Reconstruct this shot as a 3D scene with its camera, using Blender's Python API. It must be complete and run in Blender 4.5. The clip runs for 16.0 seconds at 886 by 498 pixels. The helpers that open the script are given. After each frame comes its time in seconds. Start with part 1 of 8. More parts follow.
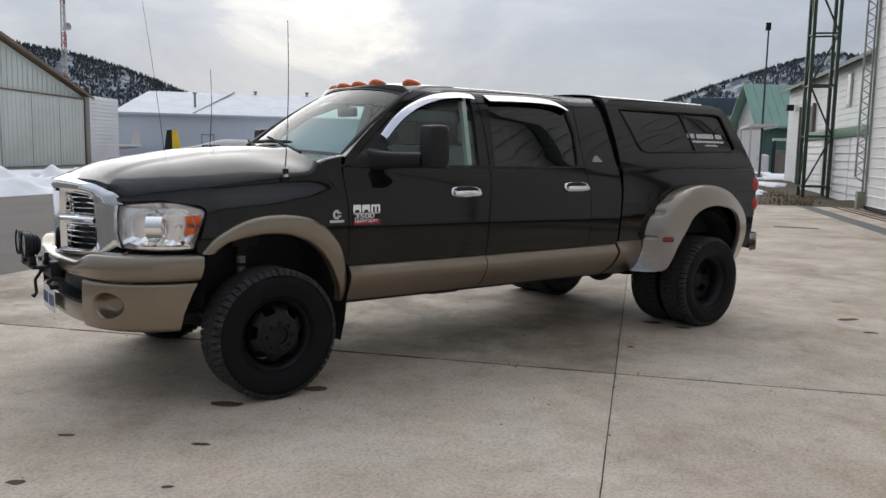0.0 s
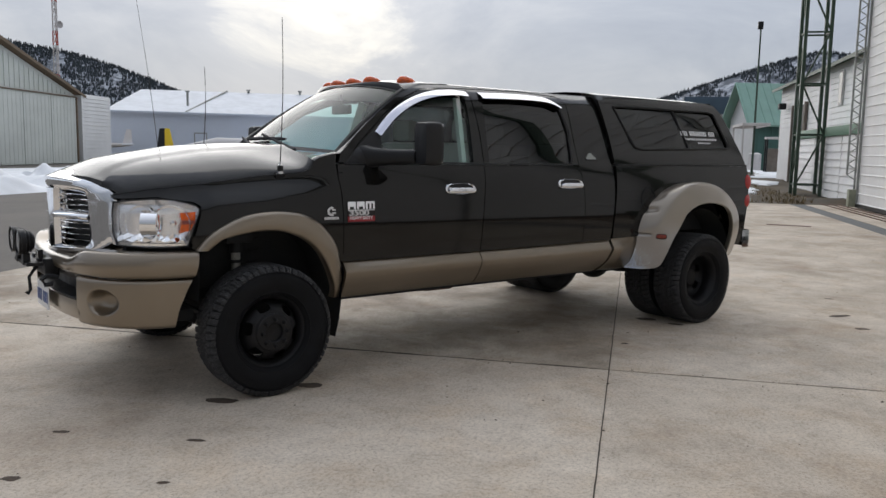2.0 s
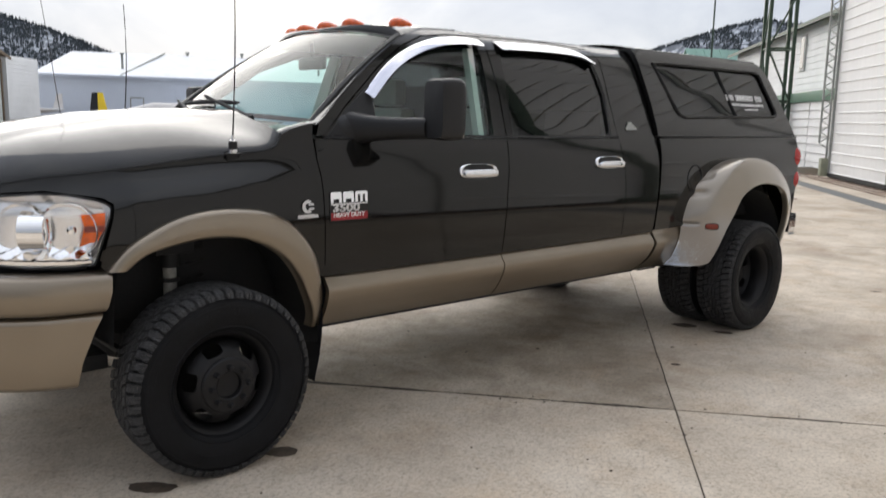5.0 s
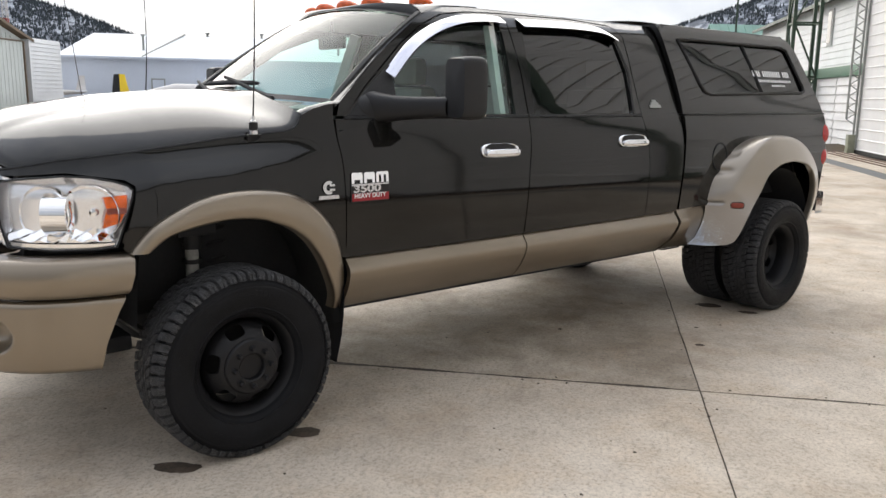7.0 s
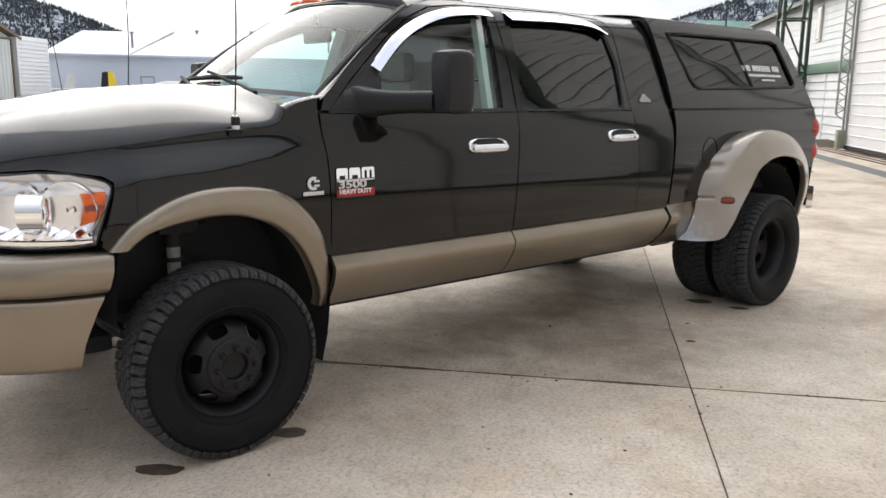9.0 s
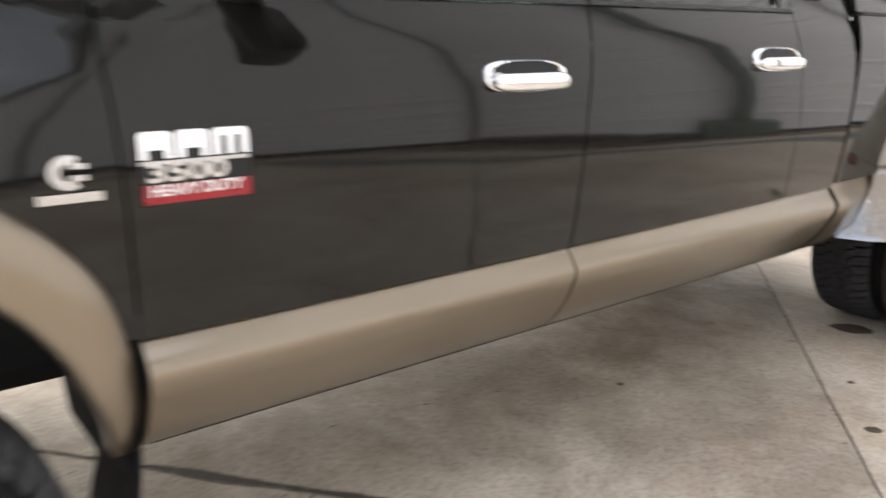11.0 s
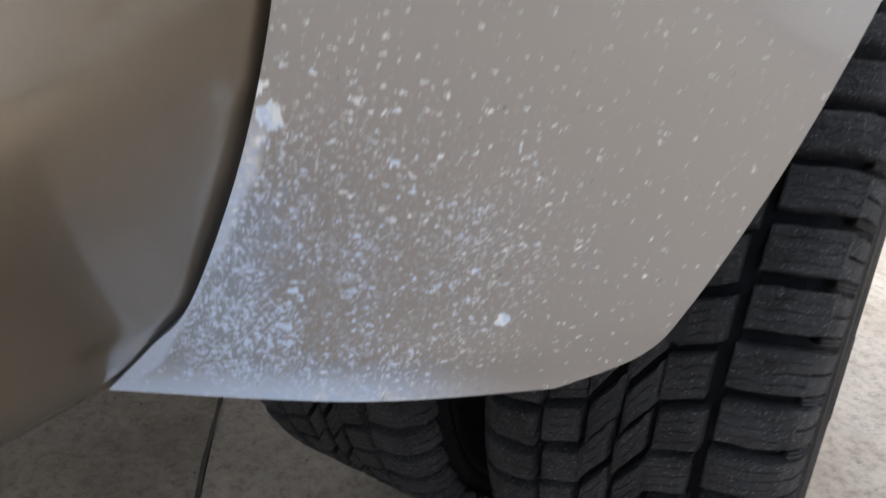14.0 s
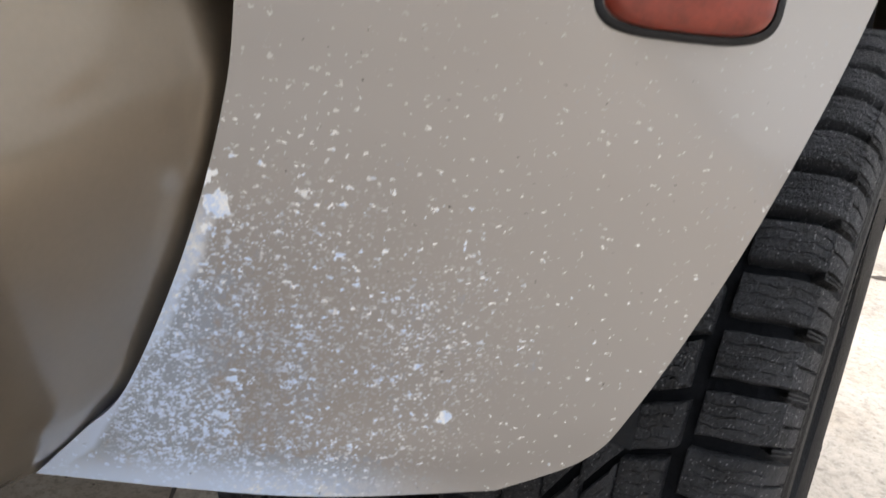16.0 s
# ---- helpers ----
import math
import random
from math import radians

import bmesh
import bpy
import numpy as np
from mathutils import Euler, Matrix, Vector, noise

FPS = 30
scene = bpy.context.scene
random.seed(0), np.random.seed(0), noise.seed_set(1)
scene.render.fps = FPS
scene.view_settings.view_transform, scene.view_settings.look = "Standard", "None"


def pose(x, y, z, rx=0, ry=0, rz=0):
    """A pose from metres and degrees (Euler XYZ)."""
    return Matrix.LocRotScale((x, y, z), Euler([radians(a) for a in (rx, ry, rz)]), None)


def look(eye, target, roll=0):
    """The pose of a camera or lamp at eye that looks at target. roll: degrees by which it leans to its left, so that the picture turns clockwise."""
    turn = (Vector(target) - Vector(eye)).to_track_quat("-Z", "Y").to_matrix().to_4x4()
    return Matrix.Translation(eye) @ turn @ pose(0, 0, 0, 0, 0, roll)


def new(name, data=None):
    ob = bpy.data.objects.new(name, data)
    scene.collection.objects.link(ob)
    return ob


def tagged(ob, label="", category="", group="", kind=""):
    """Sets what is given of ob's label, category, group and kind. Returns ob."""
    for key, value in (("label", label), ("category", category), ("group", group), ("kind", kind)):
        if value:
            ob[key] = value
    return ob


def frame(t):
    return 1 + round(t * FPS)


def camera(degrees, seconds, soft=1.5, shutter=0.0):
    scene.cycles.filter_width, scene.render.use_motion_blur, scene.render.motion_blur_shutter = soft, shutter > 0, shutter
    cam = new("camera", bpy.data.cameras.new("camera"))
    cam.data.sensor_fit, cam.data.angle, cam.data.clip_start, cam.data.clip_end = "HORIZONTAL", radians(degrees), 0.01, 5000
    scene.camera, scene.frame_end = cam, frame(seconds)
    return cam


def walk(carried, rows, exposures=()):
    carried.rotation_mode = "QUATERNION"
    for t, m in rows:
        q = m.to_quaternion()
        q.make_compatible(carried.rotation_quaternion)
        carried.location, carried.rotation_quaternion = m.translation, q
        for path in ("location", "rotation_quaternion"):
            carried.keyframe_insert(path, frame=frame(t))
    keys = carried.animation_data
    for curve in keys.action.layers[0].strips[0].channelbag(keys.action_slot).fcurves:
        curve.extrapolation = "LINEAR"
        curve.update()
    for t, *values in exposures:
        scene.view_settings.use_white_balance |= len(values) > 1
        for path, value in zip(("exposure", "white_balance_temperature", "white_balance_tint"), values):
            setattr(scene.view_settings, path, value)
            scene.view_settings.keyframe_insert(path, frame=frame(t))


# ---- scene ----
cam = camera(57.5, 16.0, shutter=0.4)
PATH = [
    (0, (-2.156, -5.408, 1.497), (-0.959, -3.824, 1.258), 1.1),
    (0.5, (-2.171, -5.414, 1.5), (-0.972, -3.829, 1.276), 1.3),
    (1, (-2.186, -5.42, 1.498), (-0.989, -3.833, 1.276), 1.3),
    (1.5, (-2.199, -5.44, 1.498), (-0.997, -3.858, 1.269), 1.3),
    (2, (-2.17, -5.415, 1.486), (-0.96, -3.841, 1.244), 1.1),
    (2.5, (-2.073, -5.361, 1.477), (-0.859, -3.788, 1.248), 0.2),
    (3, (-1.94, -5.17, 1.47), (-0.702, -3.613, 1.268), 0.4),
    (3.5, (-1.881, -4.873, 1.484), (-0.6, -3.353, 1.263), 1.9),
    (4, (-1.745, -4.521, 1.475), (-0.449, -3.019, 1.226), 1.6),
    (4.5, (-1.647, -4.201, 1.479), (-0.329, -2.718, 1.224), 1.1),
    (5, (-1.537, -4.024, 1.492), (-0.231, -2.544, 1.171), 1.2),
    (5.2, (-1.526, -3.988, 1.490), (-0.238, -2.502, 1.123), 1.7),
    (7.5, (-1.523, -4.004, 1.493), (-0.261, -2.497, 1.123), 0.7),
    (8, (-1.529, -4.009, 1.493), (-0.261, -2.506, 1.128), 0.7),
    (8.5, (-1.528, -4.018, 1.495), (-0.248, -2.524, 1.135), 0.5),
    (8.7, (-1.524, -4.017, 1.489), (-0.237, -2.531, 1.124), 0.5),
    (10.8, (-0.179, -2.582, 1.381), (0.907, -0.988, 0.853), 1.0),
    (11, (0.019, -2.388, 1.35), (1.218, -0.885, 0.8), 1.2),
    (11.5, (0.613, -2.055, 1.265), (2.008, -0.75, 0.671), 2.0),
    (11.6, (0.739, -1.996, 1.252), (2.159, -0.713, 0.67), 2.3),
    (12, (1.215, -1.751, 1.13), (2.824, -0.683, 0.61), 3.9),
    (12.5, (1.837, -1.578, 1.033), (3.474, -0.628, 0.388), 4.2),
    (13, (2.406, -1.418, 0.957), (4.043, -0.573, 0.179), 7.3),
    (13.5, (2.893, -1.287, 0.908), (4.486, -0.365, 0.126), 5.5),
    (14, (3.064, -1.223, 0.774), (4.643, -0.29, -0.024), 3.9),
    (14.5, (3.071, -1.191, 0.726), (4.695, -0.257, 0.025), 6.1),
    (15, (3.078, -1.197, 0.733), (4.724, -0.278, 0.066), 6.0),
    (15.5, (3.076, -1.212, 0.746), (4.732, -0.288, 0.11), 5.9),
    (16, (3.075, -1.24, 0.781), (4.728, -0.285, 0.184), 6.7),
]
EXPOSURES = [(0.0, -0.06, 6400, 10), (3.5, -0.06, 6400, 10), (4.0, 0.28, 6450, 10), (4.5, 0.42, 6450, 10), (5.1, 0.55, 6650, 10), (7.5, 0.77, 6700, 10), (8.6, 0.77, 6700, 10), (10.8, 1.75, 6700, 11), (11.1, 1.65, 6650, 11), (11.5, 1.48, 6450, 10), (12.5, 1.42, 6250, 10), (13.5, 1.78, 6150, 10), (14.0, 1.35, 6050, 10), (14.5, 1.66, 6300, 10), (15.2, 1.78, 6400, 10), (16.0, 1.60, 6300, 10)]
walk(cam, [(t, look(eye, target, roll)) for t, eye, target, roll in PATH], EXPOSURES)

# ---------------------------------------------------------------- world, sun
AZ, EL = radians(63.0), radians(27.0)
world = bpy.data.worlds.new("overcast_sky")
scene.world = world
world.use_nodes = True
wt = world.node_tree
wt.nodes.clear()


def wn(kind, **kw):
    n = wt.nodes.new(kind)
    for k, v in kw.items():
        n.inputs[k].default_value = v
    return n


w_out = wt.nodes.new("ShaderNodeOutputWorld")
w_bg = wt.nodes.new("ShaderNodeBackground")
w_sky = wt.nodes.new("ShaderNodeTexSky")
w_sky.sky_type = "NISHITA"
w_sky.sun_disc = False
w_sky.sun_elevation = EL
w_sky.sun_rotation = radians(90) - AZ
w_co = wt.nodes.new("ShaderNodeTexCoord")
w_map = wt.nodes.new("ShaderNodeMapping")
w_map.inputs["Scale"].default_value = (1.0, 1.0, 2.6)
w_map.inputs["Location"].default_value = (0.35, 0.1, 0.0)
w_n1 = wn("ShaderNodeTexNoise", Scale=3.6, Detail=8.0, Roughness=0.60, Distortion=0.5)
w_n2 = wn("ShaderNodeTexNoise", Scale=1.3, Detail=3.0, Roughness=0.5)
# glow of the veiled sun: falls off with the angle from its direction
w_dot = wt.nodes.new("ShaderNodeVectorMath")
w_dot.operation = "DOT_PRODUCT"
w_dot.inputs[1].default_value = (math.cos(AZ) * math.cos(radians(11)), math.sin(AZ) * math.cos(radians(11)), math.sin(radians(11)))
w_pow = wt.nodes.new("ShaderNodeMapRange")
w_pow.interpolation_type = "SMOOTHSTEP"
for k, v in (("From Min", 0.989), ("From Max", 0.9990), ("To Min", 0.0), ("To Max", 0.155)):
    w_pow.inputs[k].default_value = v
w_add = wt.nodes.new("ShaderNodeMath")
w_add.operation = "ADD"
w_ramp = wt.nodes.new("ShaderNodeValToRGB")
e = w_ramp.color_ramp.elements
e[0].position, e[0].color = 0.36, (0.545, 0.588, 0.690, 1)
e[1].position, e[1].color = 0.80, (1.60, 1.52, 1.36, 1)
a = e.new(0.50)
a.color = (0.655, 0.700, 0.790, 1)
a = e.new(0.63)
a.color = (0.80, 0.83, 0.895, 1)
w_mix2 = wt.nodes.new("ShaderNodeMath")
w_mix2.operation = "MULTIPLY_ADD"
w_mix2.inputs[1].default_value = 0.35
w_scale = wt.nodes.new("ShaderNodeMixRGB")
w_scale.blend_type = "MIX"
w_scale.inputs[0].default_value = 0.90
w_skys = wt.nodes.new("ShaderNodeMixRGB")
w_skys.blend_type = "MULTIPLY"
w_skys.inputs[0].default_value = 1.0
w_skys.inputs[2].default_value = (0.10, 0.10, 0.10, 1)
wl = wt.links.new
wl(w_co.outputs["Generated"], w_map.inputs["Vector"])
wl(w_map.outputs[0], w_n1.inputs["Vector"])
wl(w_map.outputs[0], w_n2.inputs["Vector"])
wl(w_co.outputs["Generated"], w_dot.inputs[0])
wl(w_dot.outputs["Value"], w_pow.inputs["Value"])
wl(w_n2.outputs["Fac"], w_mix2.inputs[0])
wl(w_n1.outputs["Fac"], w_mix2.inputs[2])
w_soft = wt.nodes.new("ShaderNodeMath")
w_soft.operation = "MULTIPLY_ADD"
w_soft.inputs[1].default_value, w_soft.inputs[2].default_value = 0.84, 0.105
wl(w_mix2.outputs[0], w_soft.inputs[0])
wl(w_soft.outputs[0], w_add.inputs[0])
wl(w_pow.outputs[0], w_add.inputs[1])
w_sub = wt.nodes.new("ShaderNodeMath")
w_sub.operation = "SUBTRACT"
w_sub.inputs[1].default_value = 0.175
wl(w_add.outputs[0], w_sub.inputs[0])
wl(w_sub.outputs[0], w_ramp.inputs[0])
wl(w_sky.outputs[0], w_skys.inputs[1])
wl(w_skys.outputs[0], w_scale.inputs[1])
wl(w_ramp.outputs[0], w_scale.inputs[2])
# an overcast sky is brighter overhead than at the horizon
w_sep = wt.nodes.new("ShaderNodeSeparateXYZ")
w_up = wt.nodes.new("ShaderNodeMapRange")
for k, v in (("From Min", 0.10), ("From Max", 1.0), ("To Min", 0.645), ("To Max", 1.65)):
    w_up.inputs[k].default_value = v
w_lift = wt.nodes.new("ShaderNodeVectorMath")
w_lift.operation = "SCALE"
wl(w_co.outputs["Generated"], w_sep.inputs[0])
wl(w_sep.outputs["Z"], w_up.inputs["Value"])
wl(w_scale.outputs[0], w_lift.inputs[0])
# and brighter on the sun's side than behind the camera
w_az = wt.nodes.new("ShaderNodeVectorMath")
w_az.operation = "DOT_PRODUCT"
w_az.inputs[1].default_value = (math.cos(AZ), math.sin(AZ), 0.0)
w_azr = wt.nodes.new("ShaderNodeMapRange")
for k, v in (("From Min", -1.0), ("From Max", 1.0), ("To Min", 0.50), ("To Max", 1.20)):
    w_azr.inputs[k].default_value = v
w_both = wt.nodes.new("ShaderNodeMath")
w_both.operation = "MULTIPLY"
wl(w_co.outputs["Generated"], w_az.inputs[0])
wl(w_az.outputs["Value"], w_azr.inputs["Value"])
wl(w_up.outputs[0], w_both.inputs[0])
wl(w_azr.outputs[0], w_both.inputs[1])
wl(w_both.outputs[0], w_lift.inputs["Scale"])
wl(w_lift.outputs[0], w_bg.inputs["Color"])
w_bg.inputs["Strength"].default_value = 1.0
wl(w_bg.outputs[0], w_out.inputs[0])

sun = new("sun", bpy.data.lights.new("sun", "SUN"))
sun.data.energy, sun.data.angle, sun.data.color = 1.9, radians(80), (1.0, 0.95, 0.86)
sun.matrix_world = look((0, 0, 0), (-math.cos(AZ) * math.cos(EL), -math.sin(AZ) * math.cos(EL), -math.sin(EL)))


# ---------------------------------------------------------------- materials
def mat(name, color, rough=0.5, metal=0.0, var=0.15, scale=6.0, fine=60.0, bump=0.0, bscale=80.0, coat=0.0, flakes=0.0, tint=None, stain=0.0, spec=0.5, islands=0.0, coat_rough=0.02):
    m = bpy.data.materials.new(name)
    m.use_nodes = True
    t = m.node_tree
    b = t.nodes["Principled BSDF"]
    L = t.links.new
    co = t.nodes.new("ShaderNodeTexCoord")

    def tex(s, det=4.0, ro=0.55):
        n = t.nodes.new("ShaderNodeTexNoise")
        n.inputs["Scale"].default_value, n.inputs["Detail"].default_value, n.inputs["Roughness"].default_value = s, det, ro
        L(co.outputs["Object"], n.inputs["Vector"])
        return n

    n1, n2 = tex(scale), tex(fine, 3.0)
    mix = t.nodes.new("ShaderNodeMath")
    mix.operation = "MULTIPLY_ADD"
    mix.inputs[1].default_value = 0.5
    L(n2.outputs["Fac"], mix.inputs[0])
    L(n1.outputs["Fac"], mix.inputs[2])
    src = mix.outputs[0]
    if islands:
        oi = t.nodes.new("ShaderNodeObjectInfo")
        mi = t.nodes.new("ShaderNodeMath")
        mi.operation = "MULTIPLY_ADD"
        mi.inputs[1].default_value = islands
        L(oi.outputs["Random"], mi.inputs[0])
        L(src, mi.inputs[2])
        src = mi.outputs[0]
    r = t.nodes.new("ShaderNodeValToRGB")
    lo = [c * (1 - var) for c in color]
    hi = [min(1.0, c * (1 + var)) for c in (tint or color)]
    r.color_ramp.elements[0].position, r.color_ramp.elements[0].color = 0.50, (*lo, 1)
    r.color_ramp.elements[1].position, r.color_ramp.elements[1].color = 1.0 + islands * 0.5, (*hi, 1)
    L(src, r.inputs[0])
    col = r.outputs[0]
    if stain:
        n3 = tex(scale * 0.35, 6.0, 0.65)
        rs = t.nodes.new("ShaderNodeValToRGB")
        rs.color_ramp.elements[0].position, rs.color_ramp.elements[0].color = 0.36, (1 - stain, 1 - stain, 1 - stain * 1.05, 1)
        rs.color_ramp.elements[1].position, rs.color_ramp.elements[1].color = 0.58, (1, 1, 1, 1)
        mm = t.nodes.new("ShaderNodeMixRGB")
        mm.blend_type = "MULTIPLY"
        mm.inputs[0].default_value = 1.0
        L(n3.outputs["Fac"], rs.inputs[0])
        L(col, mm.inputs[1])
        L(rs.outputs[0], mm.inputs[2])
        col = mm.outputs[0]
    L(col, b.inputs["Base Color"])
    b.inputs["Metallic"].default_value = metal
    b.inputs["Specular IOR Level"].default_value = spec
    rr = t.nodes.new("ShaderNodeMapRange")
    for k, v in (("From Min", 0.3), ("From Max", 0.8), ("To Min", max(0.0, rough * 0.85)), ("To Max", min(1.0, rough * 1.15))):
        rr.inputs[k].default_value = v
    L(n1.outputs["Fac"], rr.inputs["Value"])
    L(rr.outputs[0], b.inputs["Roughness"])
    if coat:
        b.inputs["Coat Weight"].default_value = coat
        b.inputs["Coat Roughness"].default_value = coat_rough
    if bump:
        bp = t.nodes.new("ShaderNodeBump")
        bp.inputs["Strength"].default_value = bump
        bp.inputs["Distance"].default_value = 0.01
        nb = tex(bscale, 5.0, 0.6)
        L(nb.outputs["Fac"], bp.inputs["Height"])
        L(bp.outputs[0], b.inputs["Normal"])
    return m


def pane(name, tint, gloss_ior=1.45):
    m = bpy.data.materials.new(name)
    m.use_nodes = True
    t = m.node_tree
    t.nodes.clear()
    o = t.nodes.new("ShaderNodeOutputMaterial")
    tr = t.nodes.new("ShaderNodeBsdfTransparent")
    tr.inputs[0].default_value = (*tint, 1)
    gl = t.nodes.new("ShaderNodeBsdfGlossy")
    gl.inputs["Roughness"].default_value = 0.015
    # gloss rises towards grazing angles, alike from both sides
    f0 = ((gloss_ior - 1) / (gloss_ior + 1)) ** 2
    lw = t.nodes.new("ShaderNodeLayerWeight")
    lw.inputs["Blend"].default_value = 0.5
    pw = t.nodes.new("ShaderNodeMath")
    pw.operation = "POWER"
    pw.inputs[1].default_value = 5.0
    fr = t.nodes.new("ShaderNodeMath")
    fr.operation = "MULTIPLY_ADD"
    fr.inputs[1].default_value, fr.inputs[2].default_value = 1 - f0, f0
    t.links.new(lw.outputs["Facing"], pw.inputs[0])
    t.links.new(pw.outputs[0], fr.inputs[0])
    mx = t.nodes.new("ShaderNodeMixShader")
    t.links.new(fr.outputs[0], mx.inputs[0])
    t.links.new(tr.outputs[0], mx.inputs[1])
    t.links.new(gl.outputs[0], mx.inputs[2])
    t.links.new(mx.outputs[0], o.inputs[0])
    return m


M_DARK = mat("dark_brown_metallic_paint", (0.0076, 0.0072, 0.0066), 0.42, 0.5, 0.10, 3.0, 900.0, coat=1.0, spec=0.0, coat_rough=0.055)
M_DARK.node_tree.nodes["Principled BSDF"].inputs["Coat IOR"].default_value = 1.42
M_TAN = mat("light_khaki_metallic_paint", (0.235, 0.192, 0.140), 0.34, 0.85, 0.05, 2.0, 300.0, coat=1.0, coat_rough=0.12)
M_CHROME = mat("chrome", (0.86, 0.87, 0.89), 0.06, 1.0, 0.02, 4.0)
M_CHROMED = mat("satin_silver", (0.62, 0.62, 0.63), 0.25, 1.0, 0.05)
M_VISOR = mat("dull_chrome_visor", (0.56, 0.56, 0.61), 0.10, 1.0, 0.05, 6.0)
M_BLACK = mat("black_plastic", (0.010, 0.010, 0.011), 0.45, 0.0, 0.25, 8.0, 200.0, bump=0.15, bscale=500.0, spec=0.35)
M_MATTE = mat("matte_black_underbody", (0.0105, 0.0115, 0.0135), 0.8, 0.0, 0.4, 6.0, 60.0, bump=0.3, bscale=60.0)
M_STEELB = mat("black_painted_steel_rim", (0.0085, 0.0085, 0.0098), 0.48, 0.0, 0.3, 8.0, 90.0, bump=0.1, bscale=120.0, spec=0.3)
M_RUBBER = mat("tyre_rubber", (0.0072, 0.0076, 0.0090), 0.58, 0.0, 0.45, 9.0, 120.0, bump=0.35, bscale=220.0, spec=0.16)
M_TREAD = mat("dusty_tread_rubber", (0.036, 0.036, 0.038), 0.66, 0.0, 0.75, 30.0, 420.0, bump=0.8, bscale=420.0, spec=0.45)
M_GLASS = pane("clear_glass", (0.76, 0.90, 0.85), 1.7)
M_WSCREEN = pane("windscreen_glass", (0.66, 0.84, 0.78), 1.34)
M_TINT = pane("dark_tinted_glass", (0.05, 0.055, 0.055), 1.85)
M_TINT2 = pane("smoked_canopy_glass", (0.10, 0.105, 0.10), 1.7)
M_LENS = pane("headlight_lens", (0.98, 0.98, 0.98), 1.38)
M_AMBER = mat("amber_lens", (0.72, 0.105, 0.002), 0.2, 0.0, 0.35, 30.0, coat=0.3)
M_ORANGE = mat("orange_marker_lens", (0.60, 0.085, 0.006), 0.22, 0.0, 0.35, 30.0, coat=0.15)
M_RED = mat("red_lamp_lens", (0.42, 0.02, 0.02), 0.12, 0.0, 0.2, 20.0, coat=0.6)
M_REDM = mat("dull_red_marker_lens", (0.235, 0.038, 0.020), 0.35, 0.0, 0.3, 60.0, 300.0)
M_REDB = mat("red_badge_enamel", (0.30, 0.010, 0.018), 0.3, 0.0, 0.1, 20.0)
M_WHITE = mat("white_lettering", (0.80, 0.80, 0.80), 0.5, 0.0, 0.06, 20.0)
M_SILVER = mat("aluminised_lamp_shell", (0.97, 0.97, 0.98), 0.24, 0.75, 0.02, 12.0)
M_BOWL = mat("bright_reflector", (0.98, 0.98, 0.99), 0.07, 1.0, 0.02, 12.0)
M_LINING = mat("pale_trim_lining", (0.55, 0.57, 0.54), 0.8, 0.0, 0.1, 10.0)
M_SLEEVE = mat("grimy_pale_sleeve", (0.30, 0.30, 0.28), 0.6, 0.0, 0.3, 20.0)
M_BLUE = mat("plate_blue_print", (0.05, 0.09, 0.25), 0.5, 0.0, 0.1, 20.0)
M_CLOTH = mat("grey_seat_cloth", (0.36, 0.36, 0.34), 0.9, 0.0, 0.15, 12.0, 300.0, bump=0.3, bscale=400.0)
M_RUST = mat("rusty_steel", (0.10, 0.05, 0.03), 0.85, 0.2, 0.4, 10.0, 80.0, bump=0.3)
M_ASPH = mat("old_asphalt", (0.125, 0.112, 0.097), 0.9, 0.0, 0.35, 0.6, 25.0, bump=0.5, bscale=90.0, stain=0.2)
M_STRIP = mat("dark_patch_strip", (0.12, 0.125, 0.125), 0.85, 0.0, 0.25, 2.0, 40.0, bump=0.3)
M_OIL = mat("damp_oil_spot", (0.072, 0.054, 0.040), 0.8, 0.0, 0.5, 14.0, 60.0, spec=0.2)
M_CRUMB = mat("dark_debris", (0.055, 0.042, 0.030), 0.9, 0.0, 0.5, 30.0)
M_STRAW = mat("dead_grass_blades", (0.17, 0.125, 0.06), 0.9, 0.0, 0.5, 3.0, 20.0)
M_GRASS = mat("winter_grass_and_mud", (0.070, 0.048, 0.024), 0.95, 0.0, 0.5, 0.9, 9.0, bump=0.8, bscale=12.0, stain=0.35)
M_SNOW = mat("old_snow", (0.80, 0.82, 0.85), 0.7, 0.0, 0.06, 1.5, 20.0, bump=0.5, bscale=6.0, stain=0.10)
M_SIDE = mat("white_painted_siding", (0.80, 0.79, 0.775), 0.5, 0.0, 0.07, 0.8, 25.0, bump=0.1, bscale=30.0, stain=0.10, islands=0.08)
M_SIDEW = mat("white_wall_cladding", (0.80, 0.80, 0.79), 0.55, 0.0, 0.08, 0.5, 20.0, stain=0.12, islands=0.06)
M_GREEN = mat("dark_green_painted_steel", (0.042, 0.070, 0.046), 0.5, 0.2, 0.3, 3.0, 40.0, bump=0.1)
M_GREENF = mat("green_fascia", (0.10, 0.20, 0.13), 0.5, 0.0, 0.15, 2.0, 30.0)
M_LATT = mat("grey_painted_lattice", (0.30, 0.31, 0.29), 0.5, 0.2, 0.2, 4.0)
M_YELLOWB = mat("faded_yellow_green_block", (0.25, 0.26, 0.19), 0.6, 0.0, 0.25, 6.0, 40.0)
M_MINT = mat("mint_green_metal_roof", (0.28, 0.46, 0.38), 0.5, 0.0, 0.12, 0.5, 10.0)
M_TEAL = mat("teal_green_cladding", (0.10, 0.21, 0.18), 0.55, 0.0, 0.15, 0.8, 15.0)
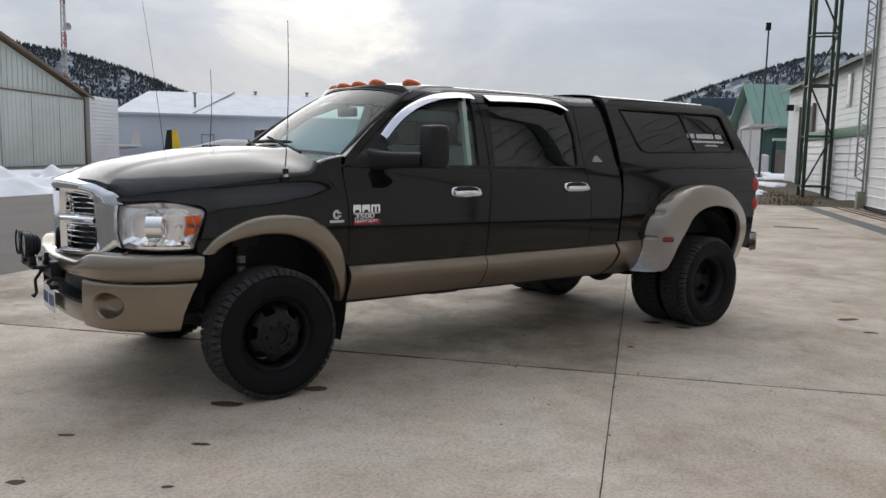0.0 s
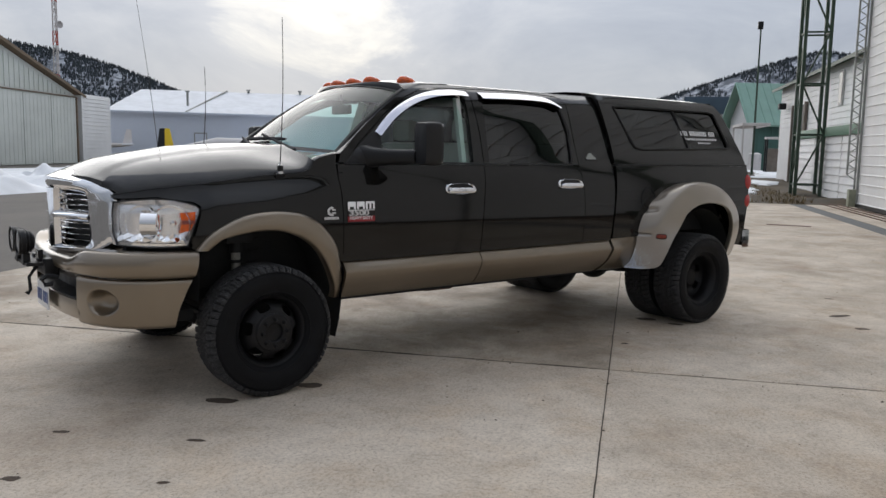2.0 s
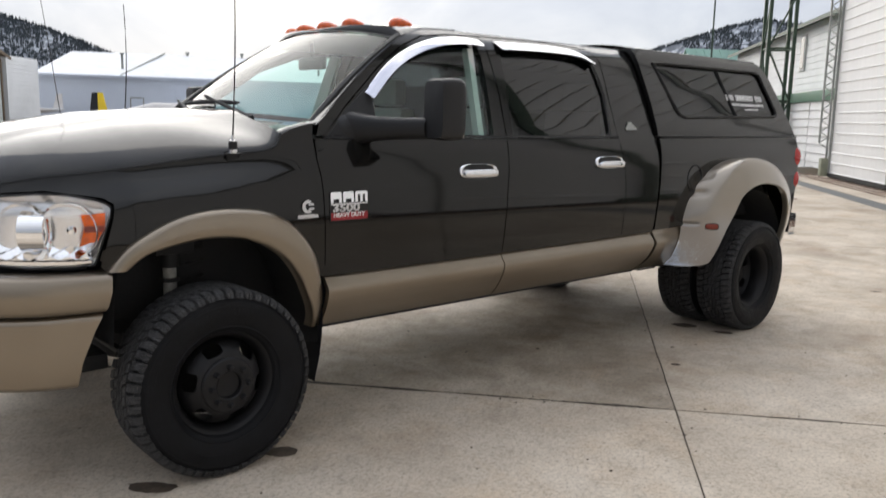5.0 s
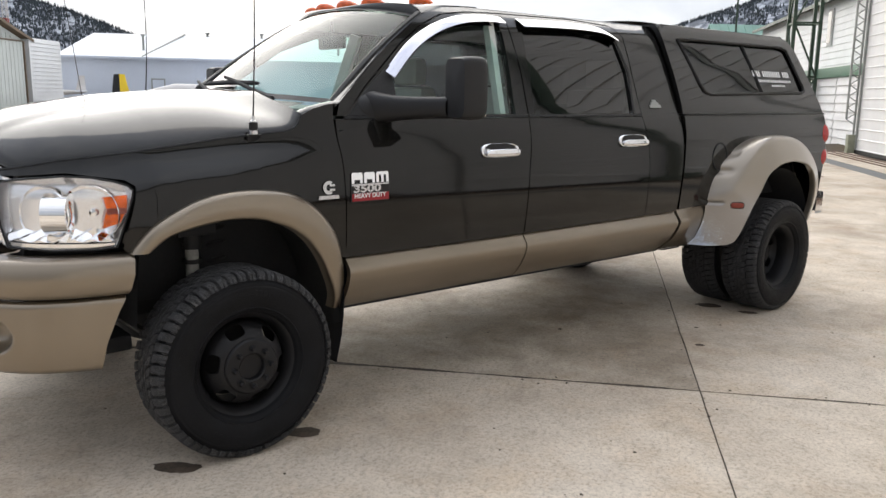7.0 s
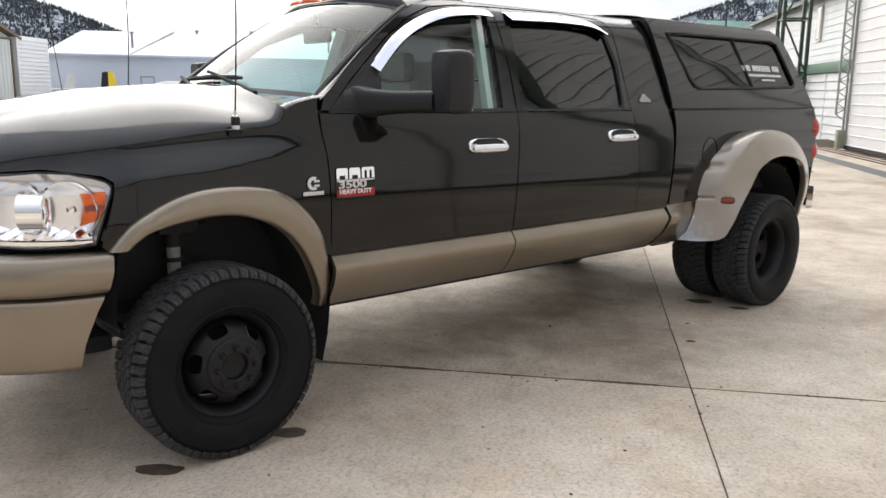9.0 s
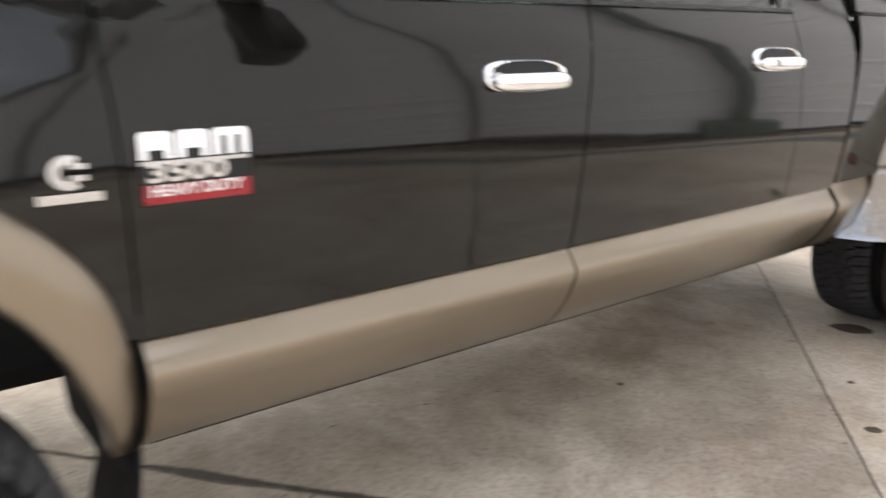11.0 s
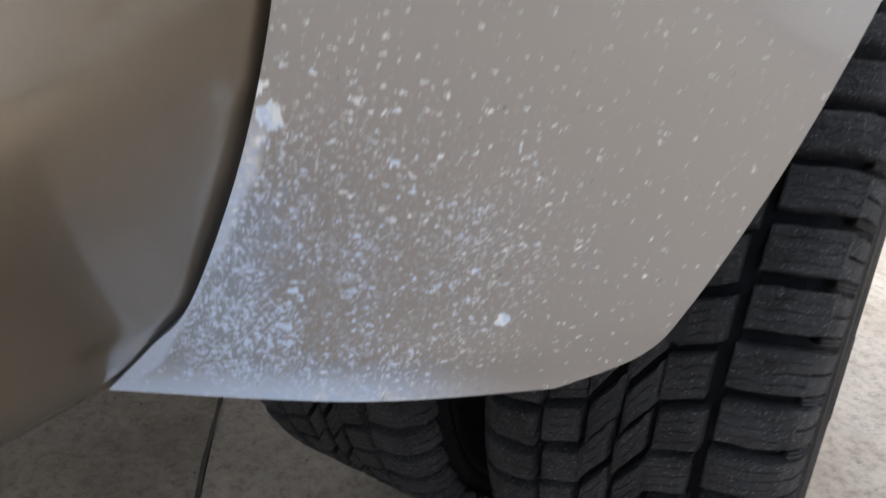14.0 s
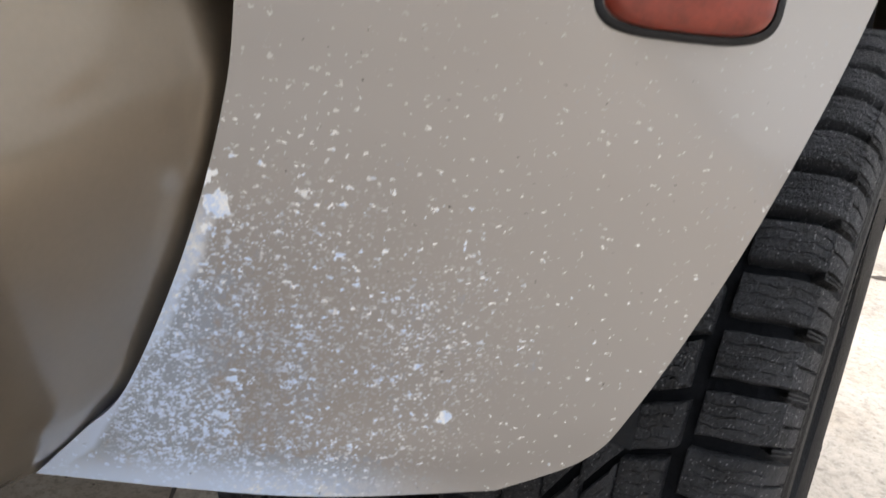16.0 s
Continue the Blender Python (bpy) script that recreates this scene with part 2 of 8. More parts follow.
M_BEIGE = mat("pale_green_grey_cladding", (0.64, 0.665, 0.62), 0.6, 0.0, 0.08, 0.4, 12.0, stain=0.12, islands=0.08)
M_BROWN = mat("brown_roof_trim", (0.17, 0.12, 0.075), 0.7, 0.0, 0.2, 1.0)
M_BLUEW = mat("blue_grey_wall_panels", (0.68, 0.73, 0.82), 0.55, 0.0, 0.06, 0.3, 8.0)
M_BLUER = mat("slate_blue_metal_roof", (0.07, 0.11, 0.15), 0.5, 0.0, 0.15, 0.5)
M_YELL = mat("yellow_aircraft_paint", (0.75, 0.52, 0.02), 0.35, 0.0, 0.05, 1.0)
M_MASTR = mat("red_mast_paint", (0.45, 0.06, 0.03), 0.6, 0.0, 0.15, 1.0)
M_MASTW = mat("white_mast_paint", (0.65, 0.62, 0.60), 0.6, 0.0, 0.1, 1.0)
# lightened and blued: the haze of distance is in this needle colour
M_FOREST = mat("hazy_conifer_needles", (0.046, 0.058, 0.066), 0.95, 0.0, 0.4, 0.02, 0.2)
M_WOOD = mat("grey_weathered_timber", (0.20, 0.17, 0.14), 0.85, 0.0, 0.25, 3.0, 60.0)
M_DIRTY = mat("salt_stained_mudflap", (0.020, 0.021, 0.026), 0.6, 0.0, 0.5, 14.0, 90.0, bump=0.2)


def concrete_material(name, stain_shade):
    """Old power-trowelled concrete: broad tone shifts, hand-sized blotches, fine grain, scattered pits."""
    m = bpy.data.materials.new(name)
    m.use_nodes = True
    t = m.node_tree
    b = t.nodes["Principled BSDF"]
    L = t.links.new
    co = t.nodes.new("ShaderNodeTexCoord")

    def tex(s, det, ro, dist=0.0):
        n = t.nodes.new("ShaderNodeTexNoise")
        for k, v in (("Scale", s), ("Detail", det), ("Roughness", ro), ("Distortion", dist)):
            n.inputs[k].default_value = v
        L(co.outputs["Object"], n.inputs["Vector"])
        return n.outputs["Fac"]

    def ramp(v, stops):
        r = t.nodes.new("ShaderNodeValToRGB")
        e = r.color_ramp.elements
        e[0].position, e[0].color = stops[0][0], (*stops[0][1], 1)
        e[1].position, e[1].color = stops[-1][0], (*stops[-1][1], 1)
        for p, c in stops[1:-1]:
            e.new(p).color = (*c, 1)
        L(v, r.inputs[0])
        return r.outputs[0]

    def mul(a, c, f=1.0):
        n = t.nodes.new("ShaderNodeMixRGB")
        n.blend_type = "MULTIPLY"
        n.inputs[0].default_value = f
        L(a, n.inputs[1])
        L(c, n.inputs[2])
        return n.outputs[0]

    broad = ramp(tex(0.55, 5.0, 0.6, 0.4), [(0.34, (0.440, 0.366, 0.288)), (0.5, (0.560, 0.487, 0.398)), (0.66, (0.640, 0.566, 0.474))])
    blotch = ramp(tex(5.0, 10.0, 0.80, 0.0), [(0.34, (0.76, 0.745, 0.73)), (0.47, (0.95, 0.945, 0.94)), (0.62, (1.07, 1.065, 1.06))])
    rust = ramp(tex(1.9, 7.0, 0.72, 0.2), [(0.48, (1.01, 1.01, 1.01)), (0.68, (0.93, 0.87, 0.80))])
    # cloudy stains; at strong settings they also carry the truck's soft shade
    stain_clouds = ramp(tex(1.1, 9.0, 0.66, 0.25), [(0.40, (1 - stain_shade, 1 - stain_shade * 1.05, 1 - stain_shade * 1.12)), (0.60, (1 - stain_shade * 0.2,) * 3)])
    fine = ramp(tex(48.0, 8.0, 0.85), [(0.38, (0.58, 0.57, 0.56)), (0.50, (0.98, 0.98, 0.98)), (0.64, (1.12, 1.12, 1.12))])
    vor = t.nodes.new("ShaderNodeTexVoronoi")
    vor.inputs["Scale"].default_value = 26.0
    L(co.outputs["Object"], vor.inputs["Vector"])
    pits = ramp(vor.outputs["Distance"], [(0.05, (0.50, 0.47, 0.44)), (0.09, (1.0, 1.0, 1.0))])
    L(mul(mul(mul(mul(mul(broad, blotch), rust), stain_clouds), fine), pits), b.inputs["Base Color"])
    ro = t.nodes.new("ShaderNodeMapRange")
    for k, v in (("From Min", 0.3), ("From Max", 0.7), ("To Min", 0.62), ("To Max", 0.92)):
        ro.inputs[k].default_value = v
    L(tex(3.6, 8.0, 0.68, 0.6), ro.inputs["Value"])
    L(ro.outputs[0], b.inputs["Roughness"])
    bp = t.nodes.new("ShaderNodeBump")
    bp.inputs["Strength"].default_value, bp.inputs["Distance"].default_value = 0.22, 0.01
    L(tex(60.0, 6.0, 0.65), bp.inputs["Height"])
    L(bp.outputs[0], b.inputs["Normal"])
    return m


def speckled(m, scale, size, color):
    """Scatters small pale specks of grit and salt over a material."""
    t = m.node_tree
    b = t.nodes["Principled BSDF"]
    old = b.inputs["Base Color"].links[0].from_socket
    co = t.nodes.new("ShaderNodeTexCoord")
    v = t.nodes.new("ShaderNodeTexVoronoi")
    v.inputs["Scale"].default_value = scale
    sc = t.nodes.new("ShaderNodeSeparateColor")
    mul = t.nodes.new("ShaderNodeMath")
    mul.operation = "MULTIPLY"
    mul.inputs[1].default_value = size
    lt = t.nodes.new("ShaderNodeMath")
    lt.operation = "LESS_THAN"
    mx = t.nodes.new("ShaderNodeMixRGB")
    mx.inputs[2].default_value = (*color, 1)
    t.links.new(co.outputs["Object"], v.inputs["Vector"])
    t.links.new(v.outputs["Color"], sc.inputs[0])
    t.links.new(sc.outputs[0], mul.inputs[0])
    t.links.new(v.outputs["Distance"], lt.inputs[0])
    t.links.new(mul.outputs[0], lt.inputs[1])
    t.links.new(lt.outputs[0], mx.inputs[0])
    t.links.new(old, mx.inputs[1])
    t.links.new(mx.outputs[0], b.inputs["Base Color"])


def hill_material():
    """Snow under dark forest: the trees stand as geometry, the ground between is patchy snow and brush."""
    m = mat("hazy_snowy_hillside", (0.10, 0.115, 0.13), 0.95, 0.0, 0.3, 0.004, 0.03)
    t = m.node_tree
    b = t.nodes["Principled BSDF"]
    co = t.nodes.new("ShaderNodeTexCoord")
    n = t.nodes.new("ShaderNodeTexNoise")
    n.inputs["Scale"].default_value, n.inputs["Detail"].default_value = 0.03, 9.0
    n.inputs["Roughness"].default_value = 0.75
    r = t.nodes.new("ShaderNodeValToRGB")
    # distance haze is mixed into these blue-grey brush and snow tones
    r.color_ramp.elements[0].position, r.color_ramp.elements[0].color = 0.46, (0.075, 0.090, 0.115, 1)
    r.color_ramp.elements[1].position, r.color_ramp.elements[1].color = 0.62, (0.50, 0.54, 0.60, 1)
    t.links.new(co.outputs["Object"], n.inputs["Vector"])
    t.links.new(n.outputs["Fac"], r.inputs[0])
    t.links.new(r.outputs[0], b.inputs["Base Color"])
    return m


def flare_material():
    """Khaki paint with stone chips that thicken towards the lower front edge, where the primer shows."""
    m = mat("stone_chipped_khaki_paint", (0.280, 0.241, 0.192), 0.32, 0.6, 0.05, 2.0, 900.0, coat=0.8, coat_rough=0.10)
    t = m.node_tree
    b = t.nodes["Principled BSDF"]
    L = t.links.new
    fresh = b.inputs["Base Color"].links[0].from_socket
    co = t.nodes.new("ShaderNodeTexCoord")
    sep = t.nodes.new("ShaderNodeSeparateXYZ")
    L(co.outputs["Object"], sep.inputs[0])

    def math_(op, x, y=None, z=None):
        n = t.nodes.new("ShaderNodeMath")
        n.operation = op
        for i, v in enumerate((x, y, z)):
            if v is None:
                continue
            if isinstance(v, (int, float)):
                n.inputs[i].default_value = v
            else:
                L(v, n.inputs[i])
        n.use_clamp = op == "SUBTRACT"
        return n.outputs[0]

    def rng(v, a, b2, c=0.0, d=1.0):
        n = t.nodes.new("ShaderNodeMapRange")
        n.interpolation_type = "SMOOTHSTEP"
        for k, q in (("From Min", a), ("From Max", b2), ("To Min", c), ("To Max", d)):
            n.inputs[k].default_value = q
        L(v, n.inputs["Value"])
        return n.outputs[0]

    # a duller, greyer tone is mixed in low on the front
    worn = t.nodes.new("ShaderNodeMixRGB")
    L(math_("MULTIPLY", rng(sep.outputs[2], 0.98, 0.72), rng(sep.outputs[0], 3.75, 3.50)), worn.inputs[0])
    L(fresh, worn.inputs[1])
    worn.inputs[2].default_value = (0.345, 0.322, 0.300, 1)
    base = worn.outputs[0]
    ay = math_("ABSOLUTE", sep.outputs[1])
    low = rng(sep.outputs[2], 0.74, 0.53)
    # distance outwards from the curved front edge
    below = math_("SUBTRACT", 0.73, sep.outputs[2])
    edge = math_("ADD", math_("ADD", ay, -0.962), math_("MULTIPLY", math_("MULTIPLY", below, below), 1.6))
    inner = rng(edge, 0.20, 0.01)
    dens = math_("MULTIPLY", low, inner)

    def chips(scale, size, seed, gain=0.0, zone=1.0):
        v = t.nodes.new("ShaderNodeTexVoronoi")
        v.inputs["Scale"].default_value = scale
        v.inputs["Randomness"].default_value = 1.0
        mp = t.nodes.new("ShaderNodeMapping")
        mp.inputs["Location"].default_value = (seed, seed * 2, seed * 3)
        mp.inputs["Scale"].default_value = (0.85, 0.85, 1.15)
        nz = t.nodes.new("ShaderNodeTexNoise")
        nz.inputs["Scale"].default_value = scale * 1.7
        mv = t.nodes.new("ShaderNodeMixRGB")
        mv.blend_type = "ADD"
        mv.inputs[0].default_value = 0.013 * 100 / scale
        L(co.outputs["Object"], mp.inputs[0])
        L(mp.outputs[0], nz.inputs["Vector"])
        L(mp.outputs[0], mv.inputs[1])
        L(nz.outputs["Color"], mv.inputs[2])
        L(mv.outputs[0], v.inputs["Vector"])
        sc = t.nodes.new("ShaderNodeSeparateColor")
        L(v.outputs["Color"], sc.inputs[0])
        # each cell's own random size; many cells carry none
        lim = math_("MULTIPLY", math_("ADD", rng(sc.outputs[0], 0.35, 1.0), math_("MULTIPLY", dens, gain)), math_("MULTIPLY", zone, size))
        # and its own depth: some only dull the paint
        return math_("MULTIPLY", rng(math_("SUBTRACT", lim, v.outputs["Distance"]), 0.0, 0.09), rng(sc.outputs[1], 0.0, 0.5, 0.5, 1.0))

    # chips thin out away from the front edge and upwards
    drift = t.nodes.new("ShaderNodeTexNoise")
    drift.inputs["Scale"].default_value, drift.inputs["Detail"].default_value = 17.0, 4.0
    L(co.outputs["Object"], drift.inputs["Vector"])
    patch = rng(drift.outputs["Fac"], 0.36, 0.60, 0.25, 1.1)
    near = math_("ADD", math_("MULTIPLY", math_("MULTIPLY", rng(edge, 0.24, 0.03), rng(sep.outputs[2], 0.86, 0.62)), 0.45), 0.55)
    f1 = math_("MULTIPLY", math_("MULTIPLY", chips(600.0, 0.43, 1.3, 0.70), 0.85), math_("MULTIPLY", rng(dens, 0.05, 0.50), patch))
    f2 = math_("MULTIPLY", chips(350.0, 0.42, 4.1, 0.40), math_("MULTIPLY", rng(dens, 0.02, 0.45), patch))
    f3 = math_("MULTIPLY", chips(190.0, 0.37, 7.7, 0.12, near), rng(sep.outputs[2], 0.80, 0.66))
    f4 = math_("MULTIPLY", chips(280.0, 0.34, 9.9, 0.3, near), rng(sep.outputs[2], 0.86, 0.62))
    f5 = math_("MULTIPLY", chips(95.0, 0.12, 3.3, 0.0, near), rng(sep.outputs[2], 0.86, 0.70))
    lipw = math_("MULTIPLY", rng(sep.outputs[2], 0.536, 0.511), rng(ay, 1.09, 0.96))
    allc = math_("MAXIMUM", math_("MAXIMUM", math_("MAXIMUM", f1, f2), math_("MAXIMUM", f3, f4)), math_("MAXIMUM", f5, math_("MULTIPLY", lipw, 0.78)))
    # the front edge itself is worn bare
    rag = math_("MULTIPLY", math_("ADD", drift.outputs["Fac"], -0.5), 0.02)
    bare = math_("MULTIPLY", rng(math_("ADD", edge, rag), 0.0045, -0.001), rng(sep.outputs[2], 0.69, 0.65))
    allc = math_("MAXIMUM", allc, math_("MULTIPLY", bare, 0.75))
    # larger flakes: two at the front edge, one below the middle
    def flake(x, y, z, r):
        vd = t.nodes.new("ShaderNodeVectorMath")
        vd.operation = "DISTANCE"
        vd.inputs[1].default_value = (x, y, z)
        cb = t.nodes.new("ShaderNodeCombineXYZ")
        L(sep.outputs[0], cb.inputs[0])
        L(ay, cb.inputs[1])
        L(sep.outputs[2], cb.inputs[2])
        L(cb.outputs[0], vd.inputs[0])
        nz = t.nodes.new("ShaderNodeTexNoise")
        nz.inputs["Scale"].default_value, nz.inputs["Detail"].default_value = 0.9 / r, 4.0
        L(co.outputs["Object"], nz.inputs["Vector"])
        return rng(math_("ADD", vd.outputs["Value"], math_("MULTIPLY", nz.outputs["Fac"], r * 3.0)), r * 2.55, r * 2.35)

    for fx, fy, fz, fr in ((3.342, 0.958, 0.674, 0.0062), (3.340, 0.954, 0.688, 0.0042), (3.341, 0.953, 0.661, 0.0034), (3.418, 1.055, 0.564, 0.0045), (3.350, 0.966, 0.577, 0.0045)):
        allc = math_("MAXIMUM", allc, flake(fx, fy, fz, fr))
    # primer: bluish, in soft clouds
    nb = t.nodes.new("ShaderNodeTexNoise")
    nb.inputs["Scale"].default_value, nb.inputs["Detail"].default_value = 150.0, 12.0
    nb.inputs["Roughness"].default_value = 0.82
    L(co.outputs["Object"], nb.inputs["Vector"])
    clouds = math_("MULTIPLY", math_("ADD", nb.outputs["Fac"], -0.5), 3.0)
    wide = math_("MULTIPLY", math_("ADD", drift.outputs["Fac"], -0.5), 1.2)
    p_edge = math_("MULTIPLY", rng(edge, 0.075, 0.0), rng(sep.outputs[2], 0.700, 0.590))
    p_low = math_("MULTIPLY", rng(sep.outputs[2], 0.565, 0.514), rng(ay, 1.10, 0.98))
    p_all = math_("MAXIMUM", math_("MAXIMUM", p_edge, p_low), math_("MULTIPLY", dens, 0.72))
    prim = math_("MULTIPLY", rng(math_("ADD", math_("ADD", p_all, clouds), wide), 0.34, 0.95), 0.72)
    m1 = t.nodes.new("ShaderNodeMixRGB")
    L(prim, m1.inputs[0])
    L(base, m1.inputs[1])
    m1.inputs[2].default_value = (0.29, 0.345, 0.43, 1)
    m2 = t.nodes.new("ShaderNodeMixRGB")
    L(allc, m2.inputs[0])
    L(m1.outputs[0], m2.inputs[1])
    # bare primer is bluish where the paint is thin, and white in the deep chips
    tone = t.nodes.new("ShaderNodeMixRGB")
    L(rng(math_("SUBTRACT", nb.outputs["Fac"], math_("MULTIPLY", dens, 0.22)), 0.36, 0.50), tone.inputs[0])
    tone.inputs[1].default_value, tone.inputs[2].default_value = (0.60, 0.71, 0.89, 1), (0.90, 0.90, 0.88, 1)
    L(tone.outputs[0], m2.inputs[2])
    # a few dark tar specks
    dk = math_("MULTIPLY", chips(150.0, 0.13, 12.9), 0.9)
    m3 = t.nodes.new("ShaderNodeMixRGB")
    L(dk, m3.inputs[0])
    L(m2.outputs[0], m3.inputs[1])
    m3.inputs[2].default_value = (0.04, 0.035, 0.03, 1)
    L(m3.outputs[0], b.inputs["Base Color"])
    met = math_("MULTIPLY", math_("SUBTRACT", 1.0, math_("MAXIMUM", prim, allc)), 0.55)
    L(met, b.inputs["Metallic"])
    return m


speckled(M_TREAD, 420.0, 0.29, (0.26, 0.26, 0.26))
M_CONC = concrete_material("weathered_concrete", 0.10)
M_CONC_MID = concrete_material("stained_concrete", 0.24)
# darkest mix: stains plus the truck's soft shade, put into the colour
M_CONC_DARK = concrete_material("stained_shaded_concrete", 0.48)
M_HILL = hill_material()
M_CHIP = flare_material()


# ---------------------------------------------------------------- mesh helpers
def part(name, bm, material, parent=None, label="", sharp=38.0, smooth=True, m=None):
    me = bpy.data.meshes.new(name)
    bm.normal_update()
    bm.to_mesh(me)
    bm.free()
    me.materials.append(material)
    if smooth and len(me.polygons):
        me.polygons.foreach_set("use_smooth", [True] * len(me.polygons))
        me.set_sharp_from_angle(angle=radians(sharp))
    ob = new(name, me)
    if parent is not None:
        ob.parent = parent
    if m is not None:
        ob.matrix_basis = m
    if label:
        tagged(ob, label)
    return ob


def thing(name, label, category, group="", kind="", m=None):
    ob = new(name)
    ob.empty_display_size = 0.1
    if m is not None:
        ob.matrix_basis = m
    return tagged(ob, label, category, group, kind)


def box(bm, lo, hi, bevel=0.0, m=None):
    lo, hi = Vector(lo), Vector(hi)
    r = bmesh.ops.create_cube(bm, size=1.0)["verts"]
    for v in r:
        v.co = Vector(((lo[i] + hi[i]) / 2 + v.co[i] * (hi[i] - lo[i]) for i in range(3)))
    if bevel:
        es = list({e for v in r for e in v.link_edges})
        r = [v for v in bmesh.ops.bevel(bm, geom=es, offset=bevel, segments=2, affect="EDGES", profile=0.6)["verts"]] + [v for v in r if v.is_valid]
    if m is not None:
        bmesh.ops.transform(bm, matrix=m, verts=list({v for v in r if v.is_valid}))
    return bm


def bar(bm, p, q, r, seg=8, r2=None, cap=True):
    p, q = Vector(p), Vector(q)
    d = q - p
    mm = Matrix.Translation((p + q) / 2) @ d.to_track_quat("Z", "Y").to_matrix().to_4x4()
    bmesh.ops.create_cone(bm, cap_ends=cap, segments=seg, radius1=r, radius2=r if r2 is None else r2, depth=d.length, matrix=mm)
    return bm


def beam(bm, p, q, w, h=None):
    """A square bar from p to q."""
    p, q = Vector(p), Vector(q)
    d = q - p
    mm = Matrix.Translation((p + q) / 2) @ d.to_track_quat("Z", "Y").to_matrix().to_4x4() @ Matrix.Diagonal((w, h or w, d.length, 1))
    bmesh.ops.create_cube(bm, size=1.0, matrix=mm)
    return bm


def tube(bm, pts, r, seg=8):
    pts = [Vector(p) for p in pts]
    rings = []
    for i, p in enumerate(pts):
        d = (pts[min(i + 1, len(pts) - 1)] - pts[max(i - 1, 0)]).normalized()
        q = d.to_track_quat("Z", "Y")
        rr = r[i] if isinstance(r, (list, tuple)) else r
        rings.append([bm.verts.new(p + q @ Vector((rr * math.cos(2 * math.pi * k / seg), rr * math.sin(2 * math.pi * k / seg), 0))) for k in range(seg)])
    for a, b in zip(rings, rings[1:]):
        for k in range(seg):
            bm.faces.new((a[k], a[(k + 1) % seg], b[(k + 1) % seg], b[k]))
    bm.faces.new(rings[0][::-1])
    bm.faces.new(rings[-1])
    return bm


def revolve(bm, prof, seg=48, close=False):
    """A profile of (radius, y) turned round the y axis."""
    rings = []
    for r, y in prof:
        rings.append([bm.verts.new((r * math.cos(2 * math.pi * k / seg), y, r * math.sin(2 * math.pi * k / seg))) for k in range(seg)])
    if close:
        rings.append(rings[0])
    for a, b in zip(rings, rings[1:]):
        for k in range(seg):
            bm.faces.new((a[k], a[(k + 1) % seg], b[(k + 1) % seg], b[k]))
    bmesh.ops.recalc_face_normals(bm, faces=bm.faces[:])
    return bm


def surf(bm, rows, closed=False):
    """A grid of points joined into quads."""
    g = [[bm.verts.new(p) for p in row] for row in rows]
    for a, b in zip(g, g[1:]):
        n = len(a)
        for k in range(n if closed else n - 1):
            bm.faces.new((a[k], a[(k + 1) % n], b[(k + 1) % n], b[k]))
    return g


def prism(bm, outline, axis, lo, hi):
    """A flat outline drawn out along an axis; the outline gives the other two coordinates in order."""
    def at(p, v):
        c = list(p)
        c.insert(axis, v)
        return Vector(c)
    a = [bm.verts.new(at(p, lo)) for p in outline]
    b = [bm.verts.new(at(p, hi)) for p in outline]
    bm.faces.new(a)
    bm.faces.new(b[::-1])
    for i in range(len(a)):
        bm.faces.new((a[i], b[i], b[(i + 1) % len(a)], a[(i + 1) % len(a)]))
    bmesh.ops.recalc_face_normals(bm, faces=bm.faces[:])
    return bm


def catmull(pts, n):
    """Smooth points through pts, n to each span."""
    pts = [np.array(p, float) for p in pts]
    out = []
    for i in range(len(pts) - 1):
        a, b, c, d = pts[max(i - 1, 0)], pts[i], pts[i + 1], pts[min(i + 2, len(pts) - 1)]
        for k in range(n):
            u = k / n
            out.append(0.5 * (2 * b + (c - a) * u + (2 * a - 5 * b + 4 * c - d) * u * u + (3 * b - a - 3 * c + d) * u**3))
    out.append(pts[-1])
    return out


def smooth_table(knots, sigma=0.018):
    z = np.linspace(knots[0][0] - 0.1, knots[-1][0] + 0.1, 600)
    y = np.interp(z, [k[0] for k in knots], [k[1] for k in knots])
    step = z[1] - z[0]
    n = int(3 * sigma / step) + 1
    k = np.exp(-0.5 * ((np.arange(-n, n + 1) * step) / sigma) ** 2)
    pad = np.r_[2 * y[0] - y[n:0:-1], y, 2 * y[-1] - y[-2:-n - 2:-1]]
    return z, np.convolve(pad, k / k.sum(), "valid")


def step01(x):
    x = min(1.0, max(0.0, x))
    return x * x * (3 - 2 * x)


# ---------------------------------------------------------------- truck: body lines (x backwards, half width, z up)
DOOR = smooth_table([(0.60, 0.955), (0.765, 0.970), (0.85, 0.980), (1.0, 0.988), (1.12, 0.987), (1.22, 0.978), (1.32, 0.955), (1.39, 0.925), (1.5, 0.872), (1.6, 0.825), (1.75, 0.755), (1.88, 0.685), (1.935, 0.635), (1.975, 0.56)])
FEND = smooth_table([(0.60, 0.95), (0.765, 0.965), (0.9, 0.972), (1.0, 0.974), (1.10, 0.967), (1.15, 0.955), (1.19, 0.926), (1.23, 0.888), (1.26, 0.866), (1.30, 0.850), (1.34, 0.840), (1.40, 0.828)], 0.012)
TRIM = smooth_table([(0.49, 0.850), (0.53, 0.915), (0.57, 0.949), (0.62, 0.977), (0.66, 0.993), (0.69, 1.000), (0.706, 1.001), (0.720, 0.994), (0.735, 0.982), (0.75, 0.969), (0.763, 0.959), (0.775, 0.953)], 0.005)
